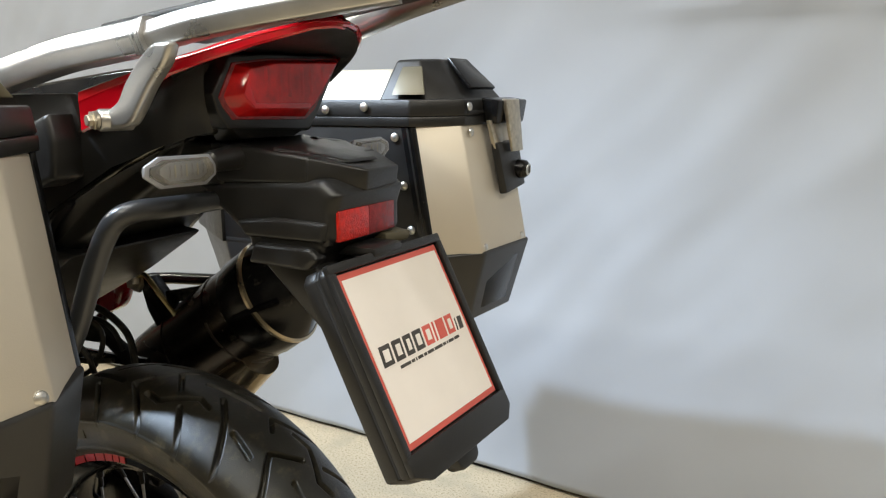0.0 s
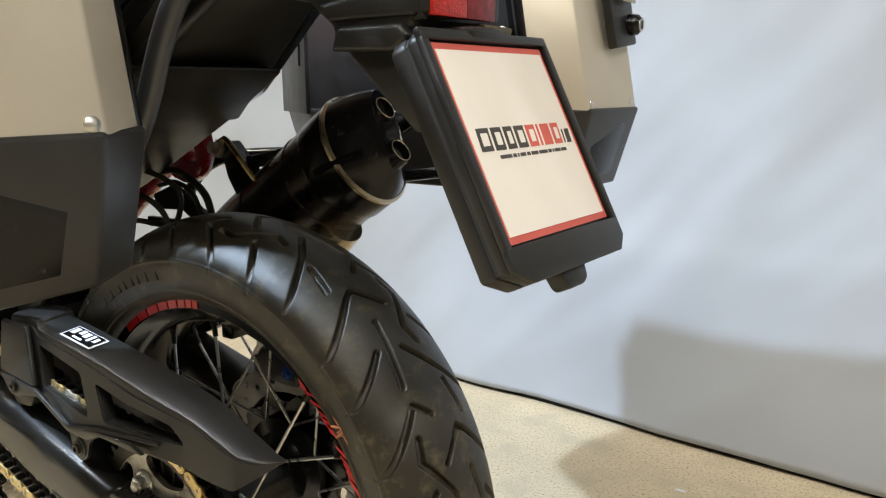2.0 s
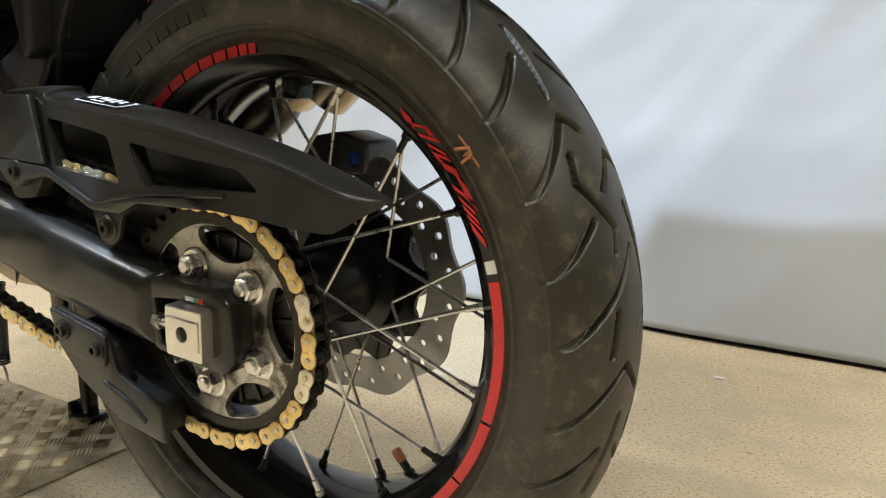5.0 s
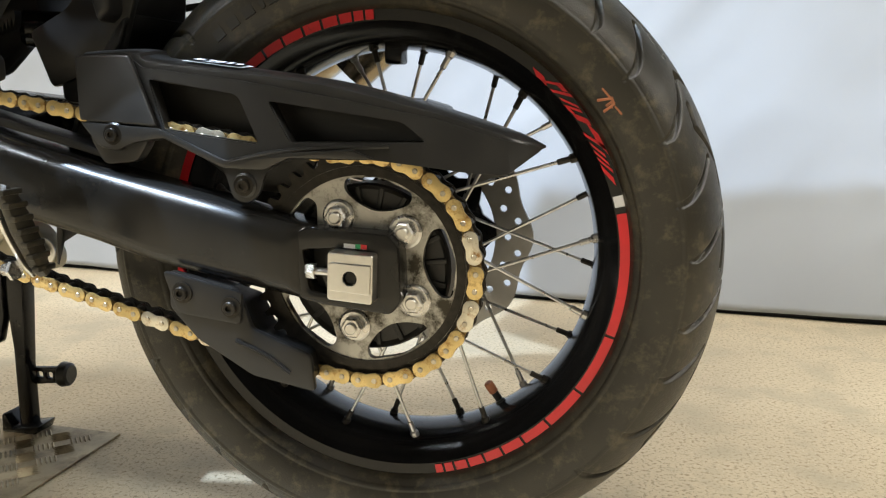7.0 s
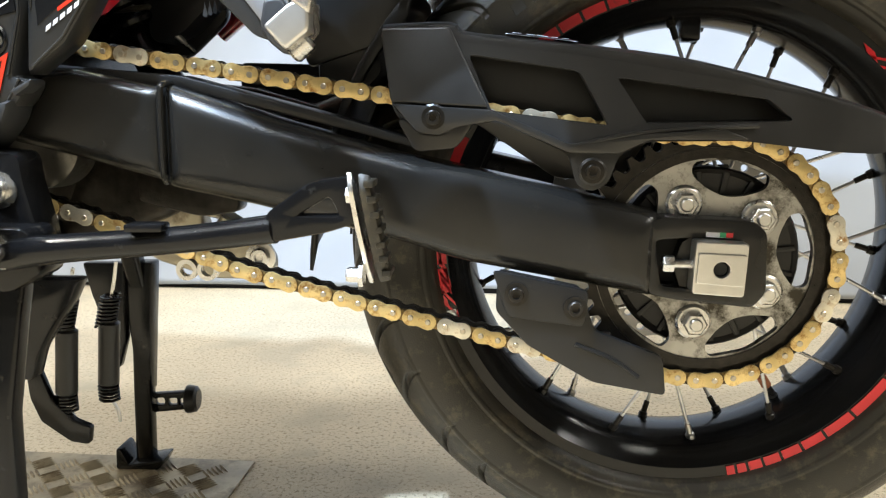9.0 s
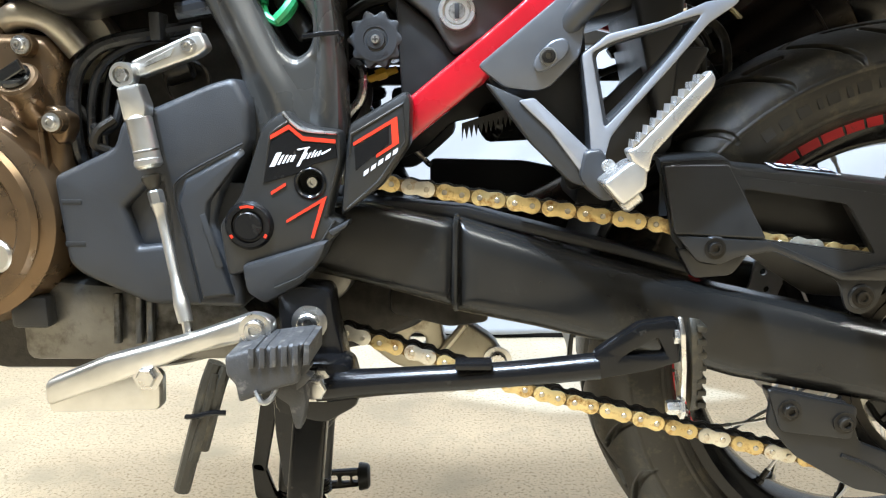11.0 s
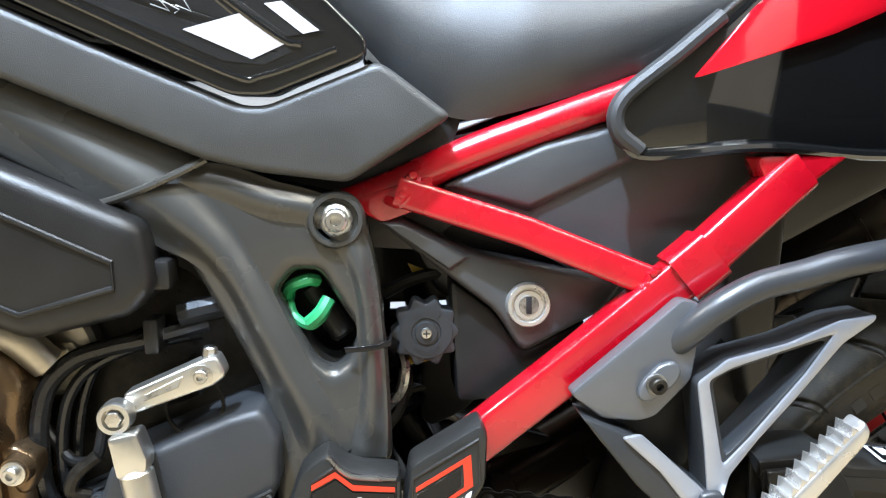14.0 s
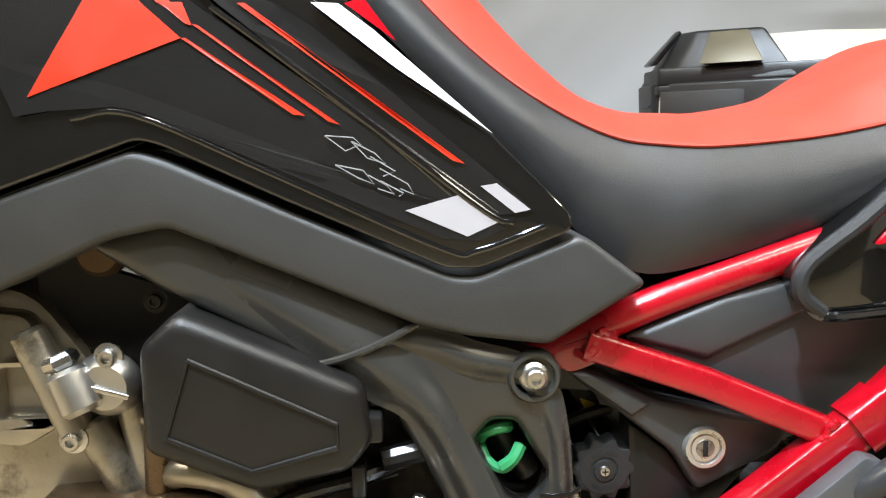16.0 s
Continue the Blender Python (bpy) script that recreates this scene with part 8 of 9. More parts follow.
part("can", oval_skin([oval(-LEN - 0.005, 0.72), oval(-LEN + 0.012, 0.90), oval(-LEN + 0.035, 0.98), oval(-LEN + 0.08), oval(-0.10), oval(0.0)]), EXHAUST_DARK, ex, "dark polished steel silencer")
for t0, t1 in ((-0.045, -0.040), (-0.145, -0.141)):
    part("can_seam", oval_skin([oval(t0, 1.0), oval(t0 + 0.001, 1.018), oval(t1 - 0.001, 1.018), oval(t1, 1.0)]), EXHAUST_DARK, ex)
part("under_plate", skin([oval(t, 1.012)[22:36] for t in (-0.24, -0.16, -0.05)]), EXHAUST_BARE, ex)
part("end_cap", oval_skin([oval(-0.006, 1.015), oval(0.0, 1.035), oval(0.040, 1.03, tip=0.4), oval(0.046, 1.00, tip=0.5), oval(0.062, 0.92, rb=0.0585, oy=-0.002, tip=0.7), oval(0.080, 0.80, rb=0.0500, oy=-0.004, tip=0.9), oval(0.093, 0.69, rb=0.0420, oy=-0.006, tip=1), oval(0.096, 0.65, rb=0.0400, oy=-0.006, tip=1), oval(0.0945, 0.61, rb=0.0385, oy=-0.006, tip=1), oval(0.0925, 0.02, oy=-0.006, tip=1)]), SATIN_BLACK, ex)
part("cap_spine", tube([A1 + D * 0.012 - fwd_y * 0.070, A1 + D * 0.040 - fwd_y * 0.066 - side_v * 0.004, A1 + D * 0.075 - fwd_y * 0.050 - side_v * 0.012], 0.0045, 8), SATIN_BLACK, ex)
part("cap_ring", oval_skin([oval(0.038, 1.02, tip=0.4), oval(0.040, 1.048, tip=0.4), oval(0.044, 1.048, tip=0.45), oval(0.047, 1.0, tip=0.5)]), EXHAUST_BARE, ex, "bare steel lip of the end cap")
for sv in (0.030, -0.026):
    c0 = A1 + D * (0.094 + 0.010 * sv / 0.060) - fwd_y * 0.008 + side_v * sv
    part("outlet", spin([(0.0142, 0.008), (0.0164, 0.009), (0.0172, 0.006), (0.0174, -0.015), (0.0142, -0.015)], c0, D, 28, closed=True), SATIN_BLACK, ex)
    part("outlet_bore", spin([(0, -0.004), (0.0146, -0.004), (0.0146, 0.005)], c0, D, 24), PIT, ex)
    part("outlet_rim", spin([(0.0138, 0.0085), (0.0146, 0.0095), (0.0152, 0.0088), (0.0146, 0.0080)], c0, D, 28, closed=True), CHAIN_PIN, ex)
part("cap_bolt", hex_bolt(A1 + D * 0.03 + Vector((0.0, -0.05, 0.045)), Vector((0, -0.7, 0.6)), 0.006, 0.005), GREASE, ex)
part("hanger_plate", plate(rounded([(-0.200, 0.763), (-0.180, 0.767), (-0.113, 0.702), (-0.116, 0.684), (-0.150, 0.662), (-0.185, 0.715)], 0.004), 0.150, 0.172, 0.002), SATIN_BLACK, ex)
part("hanger_edge", tube([(-0.200, 0.149, 0.762), (-0.190, 0.149, 0.768), (-0.180, 0.149, 0.767), (-0.146, 0.149, 0.735), (-0.113, 0.149, 0.702), (-0.115, 0.149, 0.688)], 0.0040, 8), BRASS, ex, "polished brass-coloured bracket edge")
part("strap_bolt", hex_bolt((-0.198, 0.150, 0.755), (-0.2, -1, 0.2), 0.0095, 0.016), CHAIN_PIN, ex)
part("mount_arm", bar([(-0.16, 0.165, 0.735), (-0.10, 0.172, 0.748), (-0.03, 0.188, 0.770)], 0.010, 0.018, bevel=0.002), SATIN_BLACK, ex)
part("stay_bar", bar([(-0.300, 0.10, 0.650), (-0.220, 0.105, 0.650), (-0.145, 0.11, 0.652)], 0.010, 0.014, bevel=0.002), SATIN_BLACK, ex)
part("stay_plate", plate(rounded([(-0.290, 0.690), (-0.245, 0.706), (-0.175, 0.668), (-0.155, 0.640), (-0.178, 0.642), (-0.225, 0.672), (-0.285, 0.668)], 0.005), 0.10, 0.112, 0.002), BLACK_PLASTIC, ex)
part("brake_hose", tube([(-0.275, 0.095, 0.718), (-0.235, 0.095, 0.728), (-0.195, 0.095, 0.718), (-0.163, 0.095, 0.695), (-0.154, 0.095, 0.660), (-0.158, 0.095, 0.630)], 0.0052, 8), RUBBER, ex)
part("brake_hose", tube([(-0.262, 0.092, 0.705), (-0.225, 0.092, 0.712), (-0.190, 0.092, 0.700), (-0.172, 0.092, 0.672)], 0.0036, 8), RUBBER, ex)
part("link_pipe", tube([(-0.195, 0.188, 0.594), (-0.22, 0.178, 0.545), (-0.30, 0.16, 0.50), (-0.42, 0.13, 0.455), (-0.50, 0.10, 0.42)], 0.036, 24, radii=[0.05, 0.046, 0.040, 0.036, 0.032]), EXHAUST_DARK, ex)
part("heat_guard", plate(rounded([(-0.50, 0.44), (-0.32, 0.44), (-0.32, 0.535), (-0.38, 0.548), (-0.50, 0.552)], 0.008), 0.176, 0.184, 0.002), BLACK_PLASTIC, ex)
part("lower_shield", tube([(-0.005, 0.186, 0.665), (-0.06, 0.185, 0.615), (-0.12, 0.184, 0.562)], 0.036, 22, radii=[0.034, 0.038, 0.036]), EXHAUST_BARE, ex, "bare steel underside of the silencer")
for pts in ([(-0.32, 0.05, 0.70), (-0.26, 0.06, 0.73), (-0.20, 0.08, 0.70), (-0.22, 0.07, 0.64), (-0.30, 0.05, 0.62)], [(-0.30, 0.03, 0.67), (-0.25, 0.04, 0.70), (-0.20, 0.05, 0.68), (-0.19, 0.06, 0.63)], [(-0.33, 0.04, 0.64), (-0.27, 0.05, 0.66), (-0.22, 0.07, 0.655), (-0.18, 0.08, 0.66)]):
    part("brake_hose", tube(pts, 0.004, 8), RUBBER, ex)
part("red_bracket", plate(rounded([(-0.30, 0.79), (-0.235, 0.80), (-0.225, 0.745), (-0.24, 0.715), (-0.27, 0.70), (-0.31, 0.71)], 0.01), 0.145, 0.165, 0.003, [rounded([(-0.27, 0.75), (-0.25, 0.755), (-0.25, 0.735), (-0.268, 0.735)], 0.004)]), RED_PAINT, subf)

# passenger peg brackets and luggage rack tubes
pb = group("passenger_peg_bracket")


STRUT_L = [(-0.412, 0.621), (-0.392, 0.623), (-0.376, 0.606), (-0.349, 0.580), (-0.344, 0.569), (-0.351, 0.549), (-0.361, 0.559), (-0.387, 0.593)]
TRUSS = [(-0.358, 0.655), (-0.348, 0.662), (-0.338, 0.670), (-0.297, 0.679), (-0.262, 0.693), (-0.237, 0.696), (-0.239, 0.691), (-0.260, 0.677), (-0.288, 0.644), (-0.316, 0.613), (-0.334, 0.590), (-0.339, 0.570), (-0.349, 0.575), (-0.352, 0.609)]
TRUSS_HOLE = [(-0.347, 0.655), (-0.333, 0.662), (-0.270, 0.680), (-0.287, 0.657), (-0.320, 0.620), (-0.337, 0.603)]
BASE = [(-0.355, 0.580), (-0.341, 0.581), (-0.334, 0.565), (-0.328, 0.559), (-0.329, 0.540), (-0.341, 0.539), (-0.353, 0.549), (-0.359, 0.560)]
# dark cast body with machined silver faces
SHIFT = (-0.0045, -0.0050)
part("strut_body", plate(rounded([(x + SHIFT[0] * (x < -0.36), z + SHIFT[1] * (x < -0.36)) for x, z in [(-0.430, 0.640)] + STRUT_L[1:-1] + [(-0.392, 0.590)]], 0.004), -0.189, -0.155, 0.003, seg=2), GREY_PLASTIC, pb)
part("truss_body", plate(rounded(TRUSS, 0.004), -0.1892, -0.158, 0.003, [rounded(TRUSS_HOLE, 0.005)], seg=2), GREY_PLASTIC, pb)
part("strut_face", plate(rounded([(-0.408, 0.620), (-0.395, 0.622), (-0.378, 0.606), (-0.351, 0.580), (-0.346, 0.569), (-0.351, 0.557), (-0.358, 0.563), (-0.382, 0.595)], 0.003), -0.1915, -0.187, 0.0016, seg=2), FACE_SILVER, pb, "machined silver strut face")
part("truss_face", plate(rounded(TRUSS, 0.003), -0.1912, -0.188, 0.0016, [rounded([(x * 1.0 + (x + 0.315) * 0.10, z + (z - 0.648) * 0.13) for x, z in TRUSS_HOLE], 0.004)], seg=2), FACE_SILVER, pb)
part("strut_base", plate(rounded(BASE, 0.004), -0.196, -0.160, 0.003, seg=3), RACK_GREY, pb)
part("rivet", spin([(0, 0), (0.006, 0), (0.005, 0.002), (0, 0.003)], (-0.336, -0.196, 0.567), (0, -1, 0), 16), CHROME, pb)
pg = part("footpeg", plate(rounded([(-0.329, 0.582), (-0.323, 0.584), (-0.2735, 0.6355), (-0.269, 0.640), (-0.265, 0.633), (-0.267, 0.626), (-0.309, 0.578), (-0.312, 0.564), (-0.325, 0.573)], 0.0025), -0.233, -0.214, 0.003, seg=3), CHROME, pb, "bare alloy folding footpeg")
part("peg_block", plate(rounded([(-0.346, 0.557), (-0.326, 0.573), (-0.312, 0.575), (-0.313, 0.553), (-0.330, 0.540), (-0.335, 0.544)], 0.003), -0.232, -0.194, 0.003, seg=3), CHROME, pg)
for k in range(10):
    t = k / 9
    x, z = -0.3220 + 0.0465 * t, 0.5862 + 0.0470 * t
    part("peg_tooth", plate([(x - 0.0030, z - 0.0035), (x + 0.0026, z + 0.0016), (x - 0.0024, z + 0.0036)], -0.2325, -0.2145, 0.0005), CHROME, pg)
part("hinge_bolt", rod((-0.330, -0.215, 0.538), (-0.316, -0.215, 0.549), 0.0085, 12), STEEL, pg)

part("bracket_back", plate(rounded([(-0.440, 0.660), (-0.352, 0.690), (-0.345, 0.590), (-0.362, 0.565), (-0.430, 0.636)], 0.004), -0.152, -0.147, 0.001), BLACK_PLASTIC, pb)

rack = group("luggage_rack")
MOUNT_GREY = mat("satin_alloy_grey", (0.135, 0.14, 0.15), 0.34, metal=0.5, vary=0.1, scale=24)
part("mount_plate", plate(rounded([(-0.440, 0.648), (-0.378, 0.698), (-0.365, 0.709), (-0.350, 0.704), (-0.355, 0.673), (-0.358, 0.654), (-0.382, 0.630), (-0.393, 0.627), (-0.418, 0.630)], 0.004), -0.181, -0.166, 0.002, seg=2), MOUNT_GREY, rack, "flat grey rack mounting plate")
part("boss_plate", plate(rounded([(-0.396, 0.647), (-0.393, 0.655), (-0.382, 0.666), (-0.371, 0.669), (-0.366, 0.662), (-0.370, 0.653), (-0.387, 0.642), (-0.393, 0.642)], 0.004), -0.186, -0.180, 0.002, seg=3), MOUNT_GREY, rack)
part("bolt_washer", spin([(0, 0), (0.0072, 0), (0.0068, 0.0016), (0, 0.0016)], (-0.384, -0.186, 0.654), (0, -1, 0), 22), WORN_STEEL, rack)
part("boss_bolt", spin([(0.0026, 0.002), (0.0026, 0.006), (0.0046, 0.006), (0.0054, 0.005), (0.0054, 0), (0, 0), (0, 0.002)], (-0.384, -0.1874, 0.654), (0, -1, 0), 22), GREASE, rack)
part("rack_tube", tube([(-0.368, -0.170, 0.674), (-0.360, -0.180, 0.687), (-0.343, -0.187, 0.704), (-0.318, -0.188, 0.717), (-0.29, -0.190, 0.724), (-0.233, -0.195, 0.737), (-0.05, -0.195, 0.755), (0.06, -0.178, 0.765), (0.098, -0.170, 0.803), (0.131, -0.165, 0.873), (0.147, -0.160, 0.906), (0.158, -0.154, 0.921), (0.166, -0.140, 0.926), (0.171, -0.115, 0.926), (0.170, -0.080, 0.925), (0.166, -0.030, 0.924)], 0.0100, 14), RACK_GREY, rack, "dark grey steel rack tube")
part("far_rack_tube", tube([(-0.39, 0.22, 0.654), (-0.305, 0.235, 0.729), (-0.05, 0.25, 0.755), (0.100, 0.24, 0.815), (0.146, 0.22, 0.900), (0.180, 0.18, 0.934), (0.22, 0.13, 0.940)], 0.0095, 14), SATIN_BLACK, rack)
part("far_rack_brace", rod((-0.10, 0.20, 0.70), (0.14, 0.26, 0.735), 0.008, 12), SATIN_BLACK, rack)

# ---------------------------------------------------------------- panniers
def pannier(dx, dy, mirror, front, label, cut=None):
    """An aluminium side case with chamfered rear corner, black base tray, lid with black corner blocks, latch and lock."""
    th = empty("pannier", (0, 0, 0))
    s = -1 if mirror else 1

    def P(x, y, z):
        return (x + dx, s * y + dy, z)

    zs = (0.806, 0.985)
    inner, outer = 0.285, 0.490
    plan_b = [(front, inner), (0.224, inner), (0.275, 0.342), (0.284, outer - 0.015), (0.270, outer), (front + 0.04, outer + 0.01), (front, outer - 0.03)]
    plan_t = [(front, inner), (0.192, inner), (0.241, 0.342), (0.250, outer - 0.015), (0.242, outer), (front + 0.04, outer + 0.01), (front, outer - 0.03)]
    cx, cy = cut if cut else (front, inner)
    if cut:
        plan_b = [(front, cy), (cx, inner)] + plan_b[1:]
        plan_t = [(front, cy), (cx, inner)] + plan_t[1:]
    part("shell", prism([P(x, y, zs[0]) for x, y in plan_b], [P(x, y, zs[1]) for x, y in plan_t], 0.003), CASE_ALU, th, "plain brushed aluminium shell")
    inn = lambda pl, k, g: [(x, y - g) if y == inner else (x, y) for x, y in pl]
    part("inner_panel", prism([P(cx, inner - 0.003, 0.80), P(0.222, inner - 0.003, 0.80), P(0.222, inner + 0.004, 0.80), P(cx, inner + 0.004, 0.80)], [P(cx, inner - 0.003, 0.99), P(0.190, inner - 0.003, 0.99), P(0.190, inner + 0.004, 0.99), P(cx, inner + 0.004, 0.99)], 0.001), BLACK_PLASTIC, th)
    part("corner_strip", prism([P(0.212, inner - 0.0045, 0.80), P(0.226, inner - 0.0015, 0.80), P(0.230, inner + 0.006, 0.80), P(0.212, inner + 0.006, 0.80)], [P(0.180, inner - 0.0045, 0.99), P(0.194, inner - 0.0015, 0.99), P(0.198, inner + 0.006, 0.99), P(0.180, inner + 0.006, 0.99)], 0.001), SATIN_BLACK, th)
    tray_t = [(x * 1.012, inner - 0.004 if y == inner else y + 0.003) for x, y in plan_b]
    tray_b = [(front + 0.02, inner + 0.01), (0.215, inner + 0.01), (0.250, 0.345), (0.258, outer - 0.02), (0.245, outer - 0.008), (front + 0.05, outer - 0.03), (front + 0.02, outer - 0.05)]
    if cut:
        tray_b = [(front + 0.03, cy + 0.01), (cx + 0.01, inner + 0.01)] + tray_b[1:]
    part("base_tray", prism([P(x, y, 0.705) for x, y in tray_b], [P(x, y, 0.811) for x, y in tray_t], 0.005, 3), GUARD_PLASTIC, th)
    part("tray_inset", prism([P(0.252, 0.372, 0.720), P(0.258, 0.448, 0.720), P(0.276, 0.452, 0.790), P(0.270, 0.366, 0.790)], [P(0.256, 0.372, 0.720), P(0.262, 0.448, 0.720), P(0.280, 0.452, 0.790), P(0.274, 0.366, 0.790)], 0.001), SATIN_BLACK, th)
    rim = [(x * 1.015, inner - 0.006 if y == inner else y + 0.004) for x, y in plan_t]
    part("lid_seal", prism([P(x, y, 0.984) for x, y in rim], [P(x, y, 0.997) for x, y in rim], 0.002), BLACK_PLASTIC, th)
    lid_b = [(front + 0.02, inner + 0.004), (0.170, inner + 0.004), (0.215, 0.345), (0.220, outer - 0.02), (front + 0.02, outer - 0.02)]
    lid_t = [(front + 0.05, inner + 0.05), (0.130, inner + 0.05), (0.175, 0.365), (0.175, outer - 0.05), (front + 0.05, outer - 0.05)]
    if cut:
        lid_b = [(front + 0.01, cy + 0.004), (cx, inner + 0.004)] + lid_b[1:]
        lid_t = [(front + 0.05, cy + 0.03), (cx + 0.02, inner + 0.05)] + lid_t[1:]
    lid = part("lid", prism([P(x, y, 1.002) for x, y in lid_b], [P(x, y, 1.062) for x, y in lid_t], 0.004), CASE_ALU, th, "aluminium lid")
    part("lid_edge", prism([P(x, y, 0.997) for x, y in rim], [P(x * 1.0, y + (0.004 if y == inner - 0.006 else -0.002), 1.020) for x, y in rim], 0.003), BLACK_PLASTIC, lid)
    for fx, sg in ((0.19, 1), (front + 0.035, -1)):
        a = fx - (0.055 if sg > 0 else 0.085) * sg
        e1, e2 = (0.060, 0.066) if sg > 0 else (0.030, 0.036)
        blk = [P(a, inner - 0.006, 0.999), P(fx + 0.020 * sg, 0.305 if sg > 0 else inner - 0.004, 0.999), P(fx + e1 * sg, 0.352, 0.999), P(fx + e2 * sg, outer, 0.999), P(a, outer, 0.999)]
        tpb = [P(a + 0.01 * sg, inner + 0.045, 1.074), P(fx - 0.010 * sg, inner + 0.050, 1.074), P(fx + 0.004 * sg, 0.368, 1.076), P(fx + 0.004 * sg, outer - 0.04, 1.076), P(a + 0.01 * sg, outer - 0.045, 1.074)]
        cb = part("corner_block", prism(blk, tpb, 0.005, 3), BLACK_PLASTIC, lid)
        if sg < 0 and cut:
            bpy.data.objects.remove(cb)
            cb = part("corner_block", prism([P(-0.175, 0.292, 0.999), P(front + 0.012, cy - 0.006, 0.999), P(front - 0.006, cy + 0.022, 0.999), P(front - 0.006, outer - 0.01, 0.999), P(-0.175, outer, 0.999)], [P(-0.200, 0.342, 1.068), P(-0.272, 0.392, 1.070), P(-0.284, 0.415, 1.070), P(-0.284, outer - 0.05, 1.070), P(-0.200, outer - 0.045, 1.068)], 0.005, 3), BLACK_PLASTIC, lid)
            part("block_foot", prism([P(-0.185, 0.296, 0.870), P(front + 0.016, cy - 0.004, 0.870), P(front - 0.003, cy + 0.022, 0.870), P(front - 0.003, outer - 0.01, 0.870), P(-0.185, outer, 0.870)], [P(-0.175, 0.289, 1.000), P(front + 0.010, cy - 0.008, 1.000), P(front - 0.008, cy + 0.022, 1.000), P(front - 0.008, outer - 0.01, 1.000), P(-0.175, outer, 1.000)], 0.004, 3), BLACK_PLASTIC, lid)
            part("foot_rib", box(front - 0.0095, front - 0.004, cy + 0.03, cy + 0.065, 0.968, 0.974, 0.001), GREY_PLASTIC, cb)
            part("block_panel", prism([P(-0.212, 0.320, 1.022), P(-0.278, 0.362, 1.022), P(-0.256, 0.384, 1.064), P(-0.216, 0.358, 1.064)], [P(-0.215, 0.313, 1.022), P(-0.282, 0.355, 1.022), P(-0.260, 0.378, 1.066), P(-0.219, 0.352, 1.066)], 0.001), CASE_INLAY, cb)
            part("block_flap", prism([P(-0.318, cy + 0.024, 1.026), P(-0.318, outer - 0.03, 1.026), P(-0.282, outer - 0.055, 1.070), P(-0.282, cy + 0.024, 1.070)], [P(-0.325, cy + 0.024, 1.028), P(-0.325, outer - 0.03, 1.028), P(-0.287, outer - 0.055, 1.074), P(-0.287, cy + 0.024, 1.074)], 0.002), SATIN_BLACK, cb)
            continue
        part("block_panel", prism([P(fx - (0.030 if sg > 0 else 0.048) * sg, inner + 0.012, 1.026), P(fx + 0.012 * sg, inner + 0.026, 1.026), P(fx - 0.004 * sg, inner + 0.047, 1.062), P(fx - (0.030 if sg > 0 else 0.048) * sg, inner + 0.040, 1.062)], [P(fx - (0.028 if sg > 0 else 0.046) * sg, inner + 0.004, 1.026), P(fx + 0.016 * sg, inner + 0.018, 1.026), P(fx, inner + 0.039, 1.064), P(fx - (0.028 if sg > 0 else 0.046) * sg, inner + 0.034, 1.064)], 0.001), CASE_INLAY, cb)
        f0, f1 = (0.045, 0.006) if sg > 0 else (0.021, 0.002)
        part("block_flap", prism([P(fx + f0 * sg, 0.375, 1.032), P(fx + (f0 + 0.005) * sg, outer - 0.045, 1.032), P(fx + f1 * sg, outer - 0.052, 1.074), P(fx + f1 * sg, 0.382, 1.074)], [P(fx + (f0 + 0.005) * sg, 0.375, 1.036), P(fx + (f0 + 0.010) * sg, outer - 0.045, 1.036), P(fx + (f1 + 0.004) * sg, outer - 0.052, 1.078), P(fx + (f1 + 0.004) * sg, 0.382, 1.078)], 0.002), SATIN_BLACK, cb)
    if cut:
        part("front_end_plate", prism([P(front - 0.004, cy - 0.004, 0.80), P(cx - 0.004, inner - 0.006, 0.80), P(cx + 0.004, inner + 0.002, 0.80), P(front + 0.004, cy + 0.006, 0.80)], [P(front - 0.004, cy - 0.004, 0.988), P(cx - 0.004, inner - 0.006, 0.988), P(cx + 0.004, inner + 0.002, 0.988), P(front + 0.004, cy + 0.006, 0.988)], 0.001), BLACK_PLASTIC, th)
    lt = group("latch", th)
    part("hinge_block", prism([P(0.250, 0.395, 0.985), P(0.270, 0.395, 0.985), P(0.272, 0.485, 0.985), P(0.250, 0.485, 0.985)], [P(0.245, 0.392, 1.022), P(0.274, 0.392, 1.018), P(0.276, 0.490, 1.018), P(0.245, 0.490, 1.022)], 0.003), SATIN_BLACK, lt)
    part("strap", prism([P(0.278, 0.408, 1.018), P(0.279, 0.452, 1.018), P(0.285, 0.455, 0.945), P(0.284, 0.420, 0.945)], [P(0.271, 0.408, 1.020), P(0.272, 0.452, 1.020), P(0.281, 0.455, 0.945), P(0.280, 0.420, 0.945)], 0.001), CHAIN_PIN, lt)
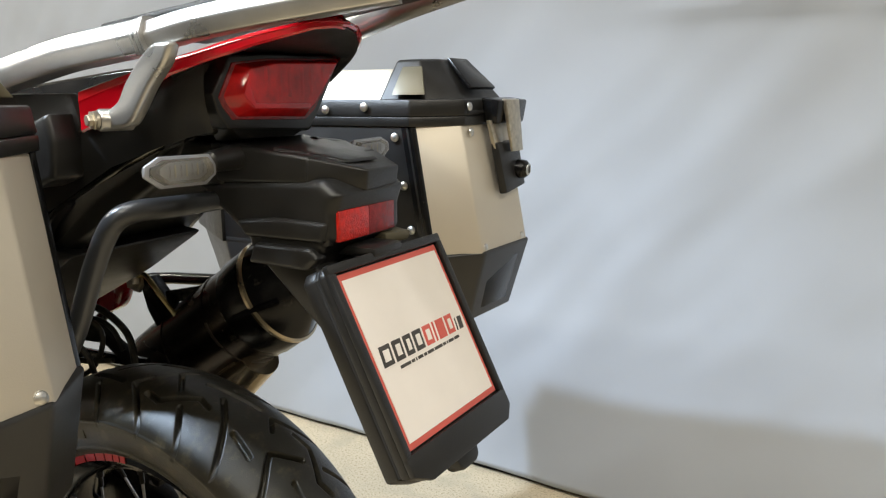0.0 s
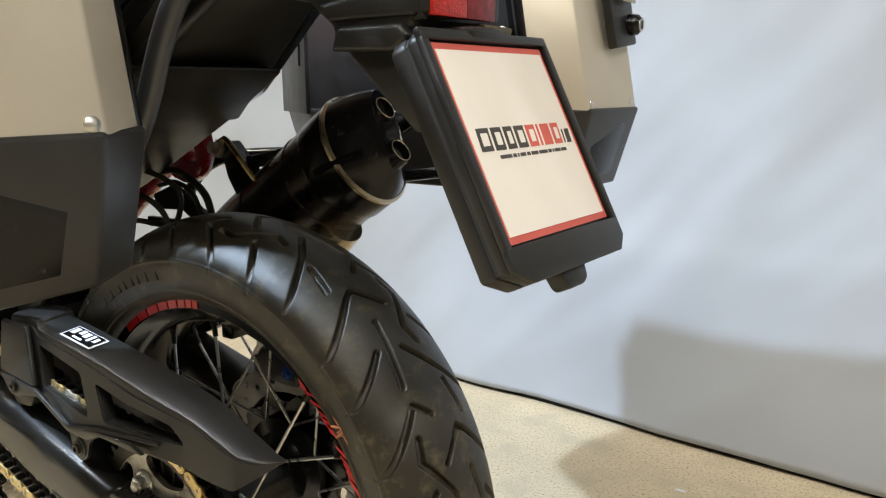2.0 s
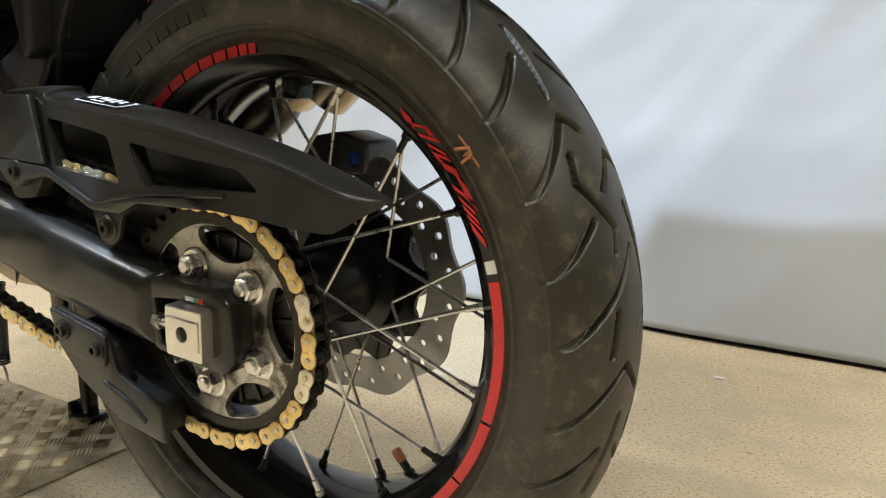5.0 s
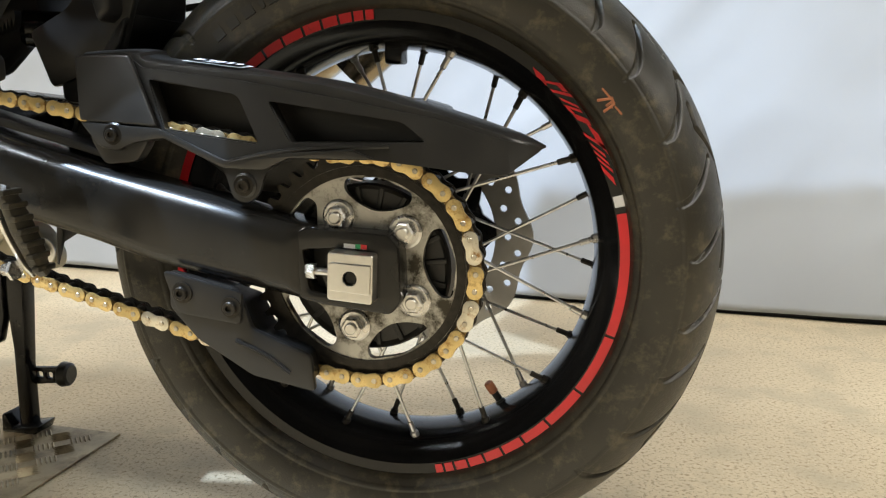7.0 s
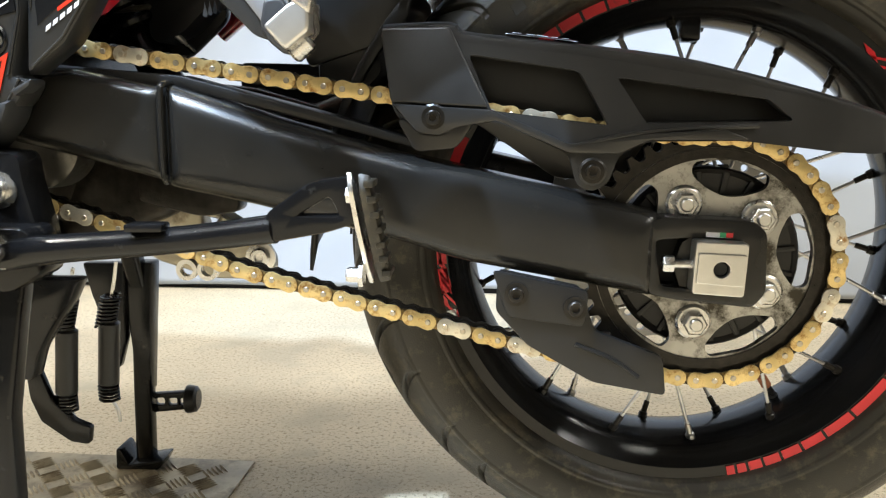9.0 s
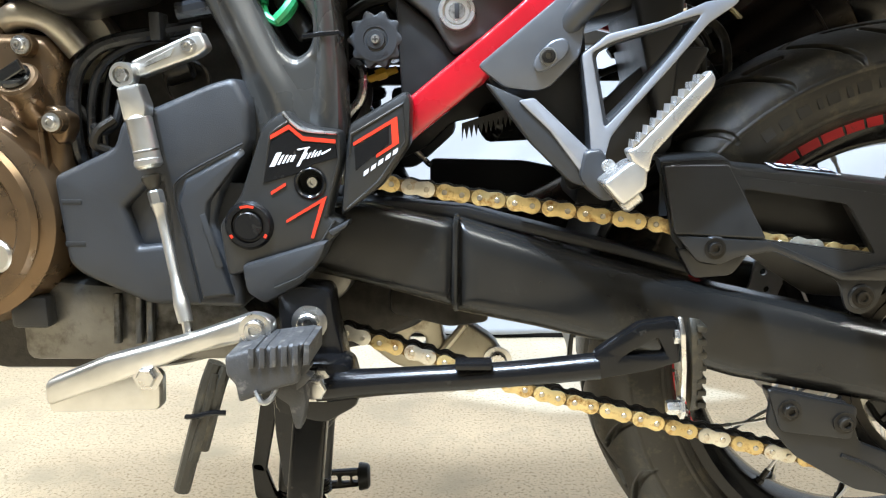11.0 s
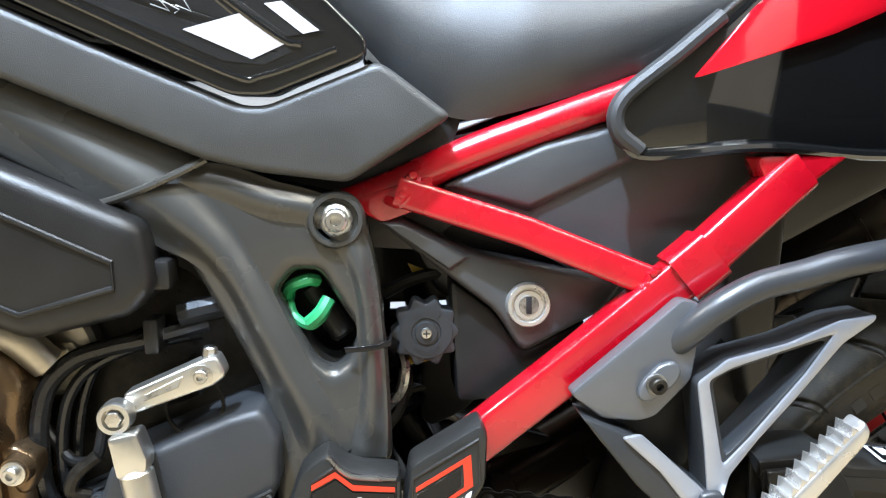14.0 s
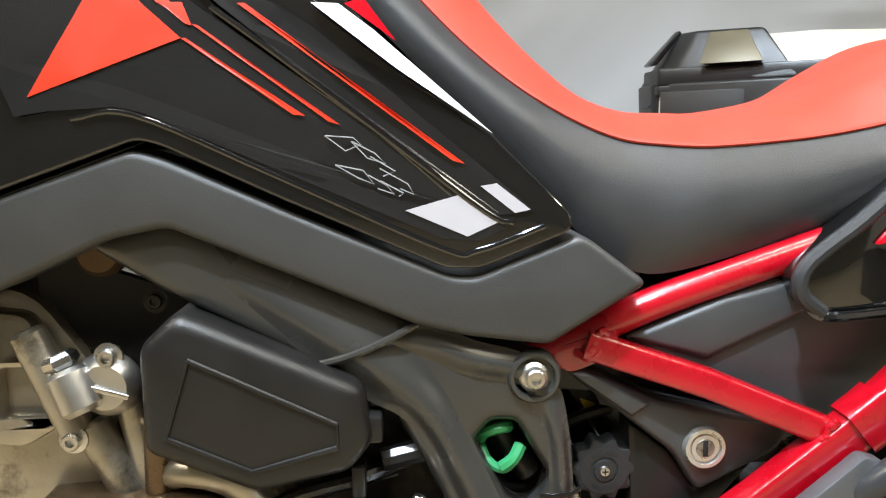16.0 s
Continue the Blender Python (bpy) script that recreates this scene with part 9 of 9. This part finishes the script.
    part("catch_plate", prism([P(0.262, 0.388, 0.99), P(0.263, 0.420, 0.99), P(0.270, 0.420, 0.950), P(0.269, 0.394, 0.950)], [P(0.256, 0.388, 0.99), P(0.257, 0.420, 0.99), P(0.264, 0.420, 0.950), P(0.263, 0.394, 0.950)], 0.001), CHAIN_PIN, lt)
    part("lock_base", prism([P(0.260, 0.392, 0.960), P(0.261, 0.468, 0.960), P(0.272, 0.470, 0.892), P(0.271, 0.402, 0.884)], [P(0.272, 0.394, 0.958), P(0.273, 0.466, 0.958), P(0.284, 0.468, 0.894), P(0.283, 0.404, 0.886)], 0.003), BLACK_PLASTIC, lt)
    kb = part("lock_barrel", spin([(0, 0.016), (0.009, 0.016), (0.013, 0.012), (0.0145, 0), (0, 0)], P(0.279, 0.450, 0.918), (1, 0, -0.05), 24), SATIN_BLACK, lt)
    part("lock_face", spin([(0, 0.001), (0.0085, 0.001), (0.0085, 0), (0, 0)], P(0.2955, 0.450, 0.917), (1, 0, -0.05), 20), ALLOY, kb)
    part("lock_slot", box(P(0.2962, 0, 0)[0], P(0.2976, 0, 0)[0], P(0, 0.450, 0)[1] - 0.0012, P(0, 0.450, 0)[1] + 0.0012, 0.912, 0.922, 0), PIT, kb)
    for x, y, z, n_ in ((0.273, 0.352, 0.815, (1, 0, 0)), (0.280, 0.463, 0.815, (1, 0, 0)), (0.2485, 0.356, 0.975, (1, 0, 0)), (0.249, 0.350, 1.010, (1, 0, 0.2)), (0.125, 0.277, 1.010, (0, -s, 0)), (0.060, 0.277, 1.006, (0, -s, 0)), (0.172, 0.280, 0.970, (0, -s, 0)), (0.185, 0.280, 0.905, (0, -s, 0)), (0.196, 0.280, 0.845, (0, -s, 0))):
        part("rivet", spin([(0, 0.0036), (0.003, 0.0034), (0.0058, 0.0016), (0.0062, 0), (0, 0)], P(x, y, z), n_, 16), ALLOY, th)
    return tagged(th, label, "pannier", group="side cases of the motorcycle")


pannier(0.0, 0.0, False, -0.318, "brushed aluminium side case with black lid corners and latch", (-0.150, 0.395))
pannier(-0.043, 0.062, True, -0.20, "brushed aluminium side case with black base tray")
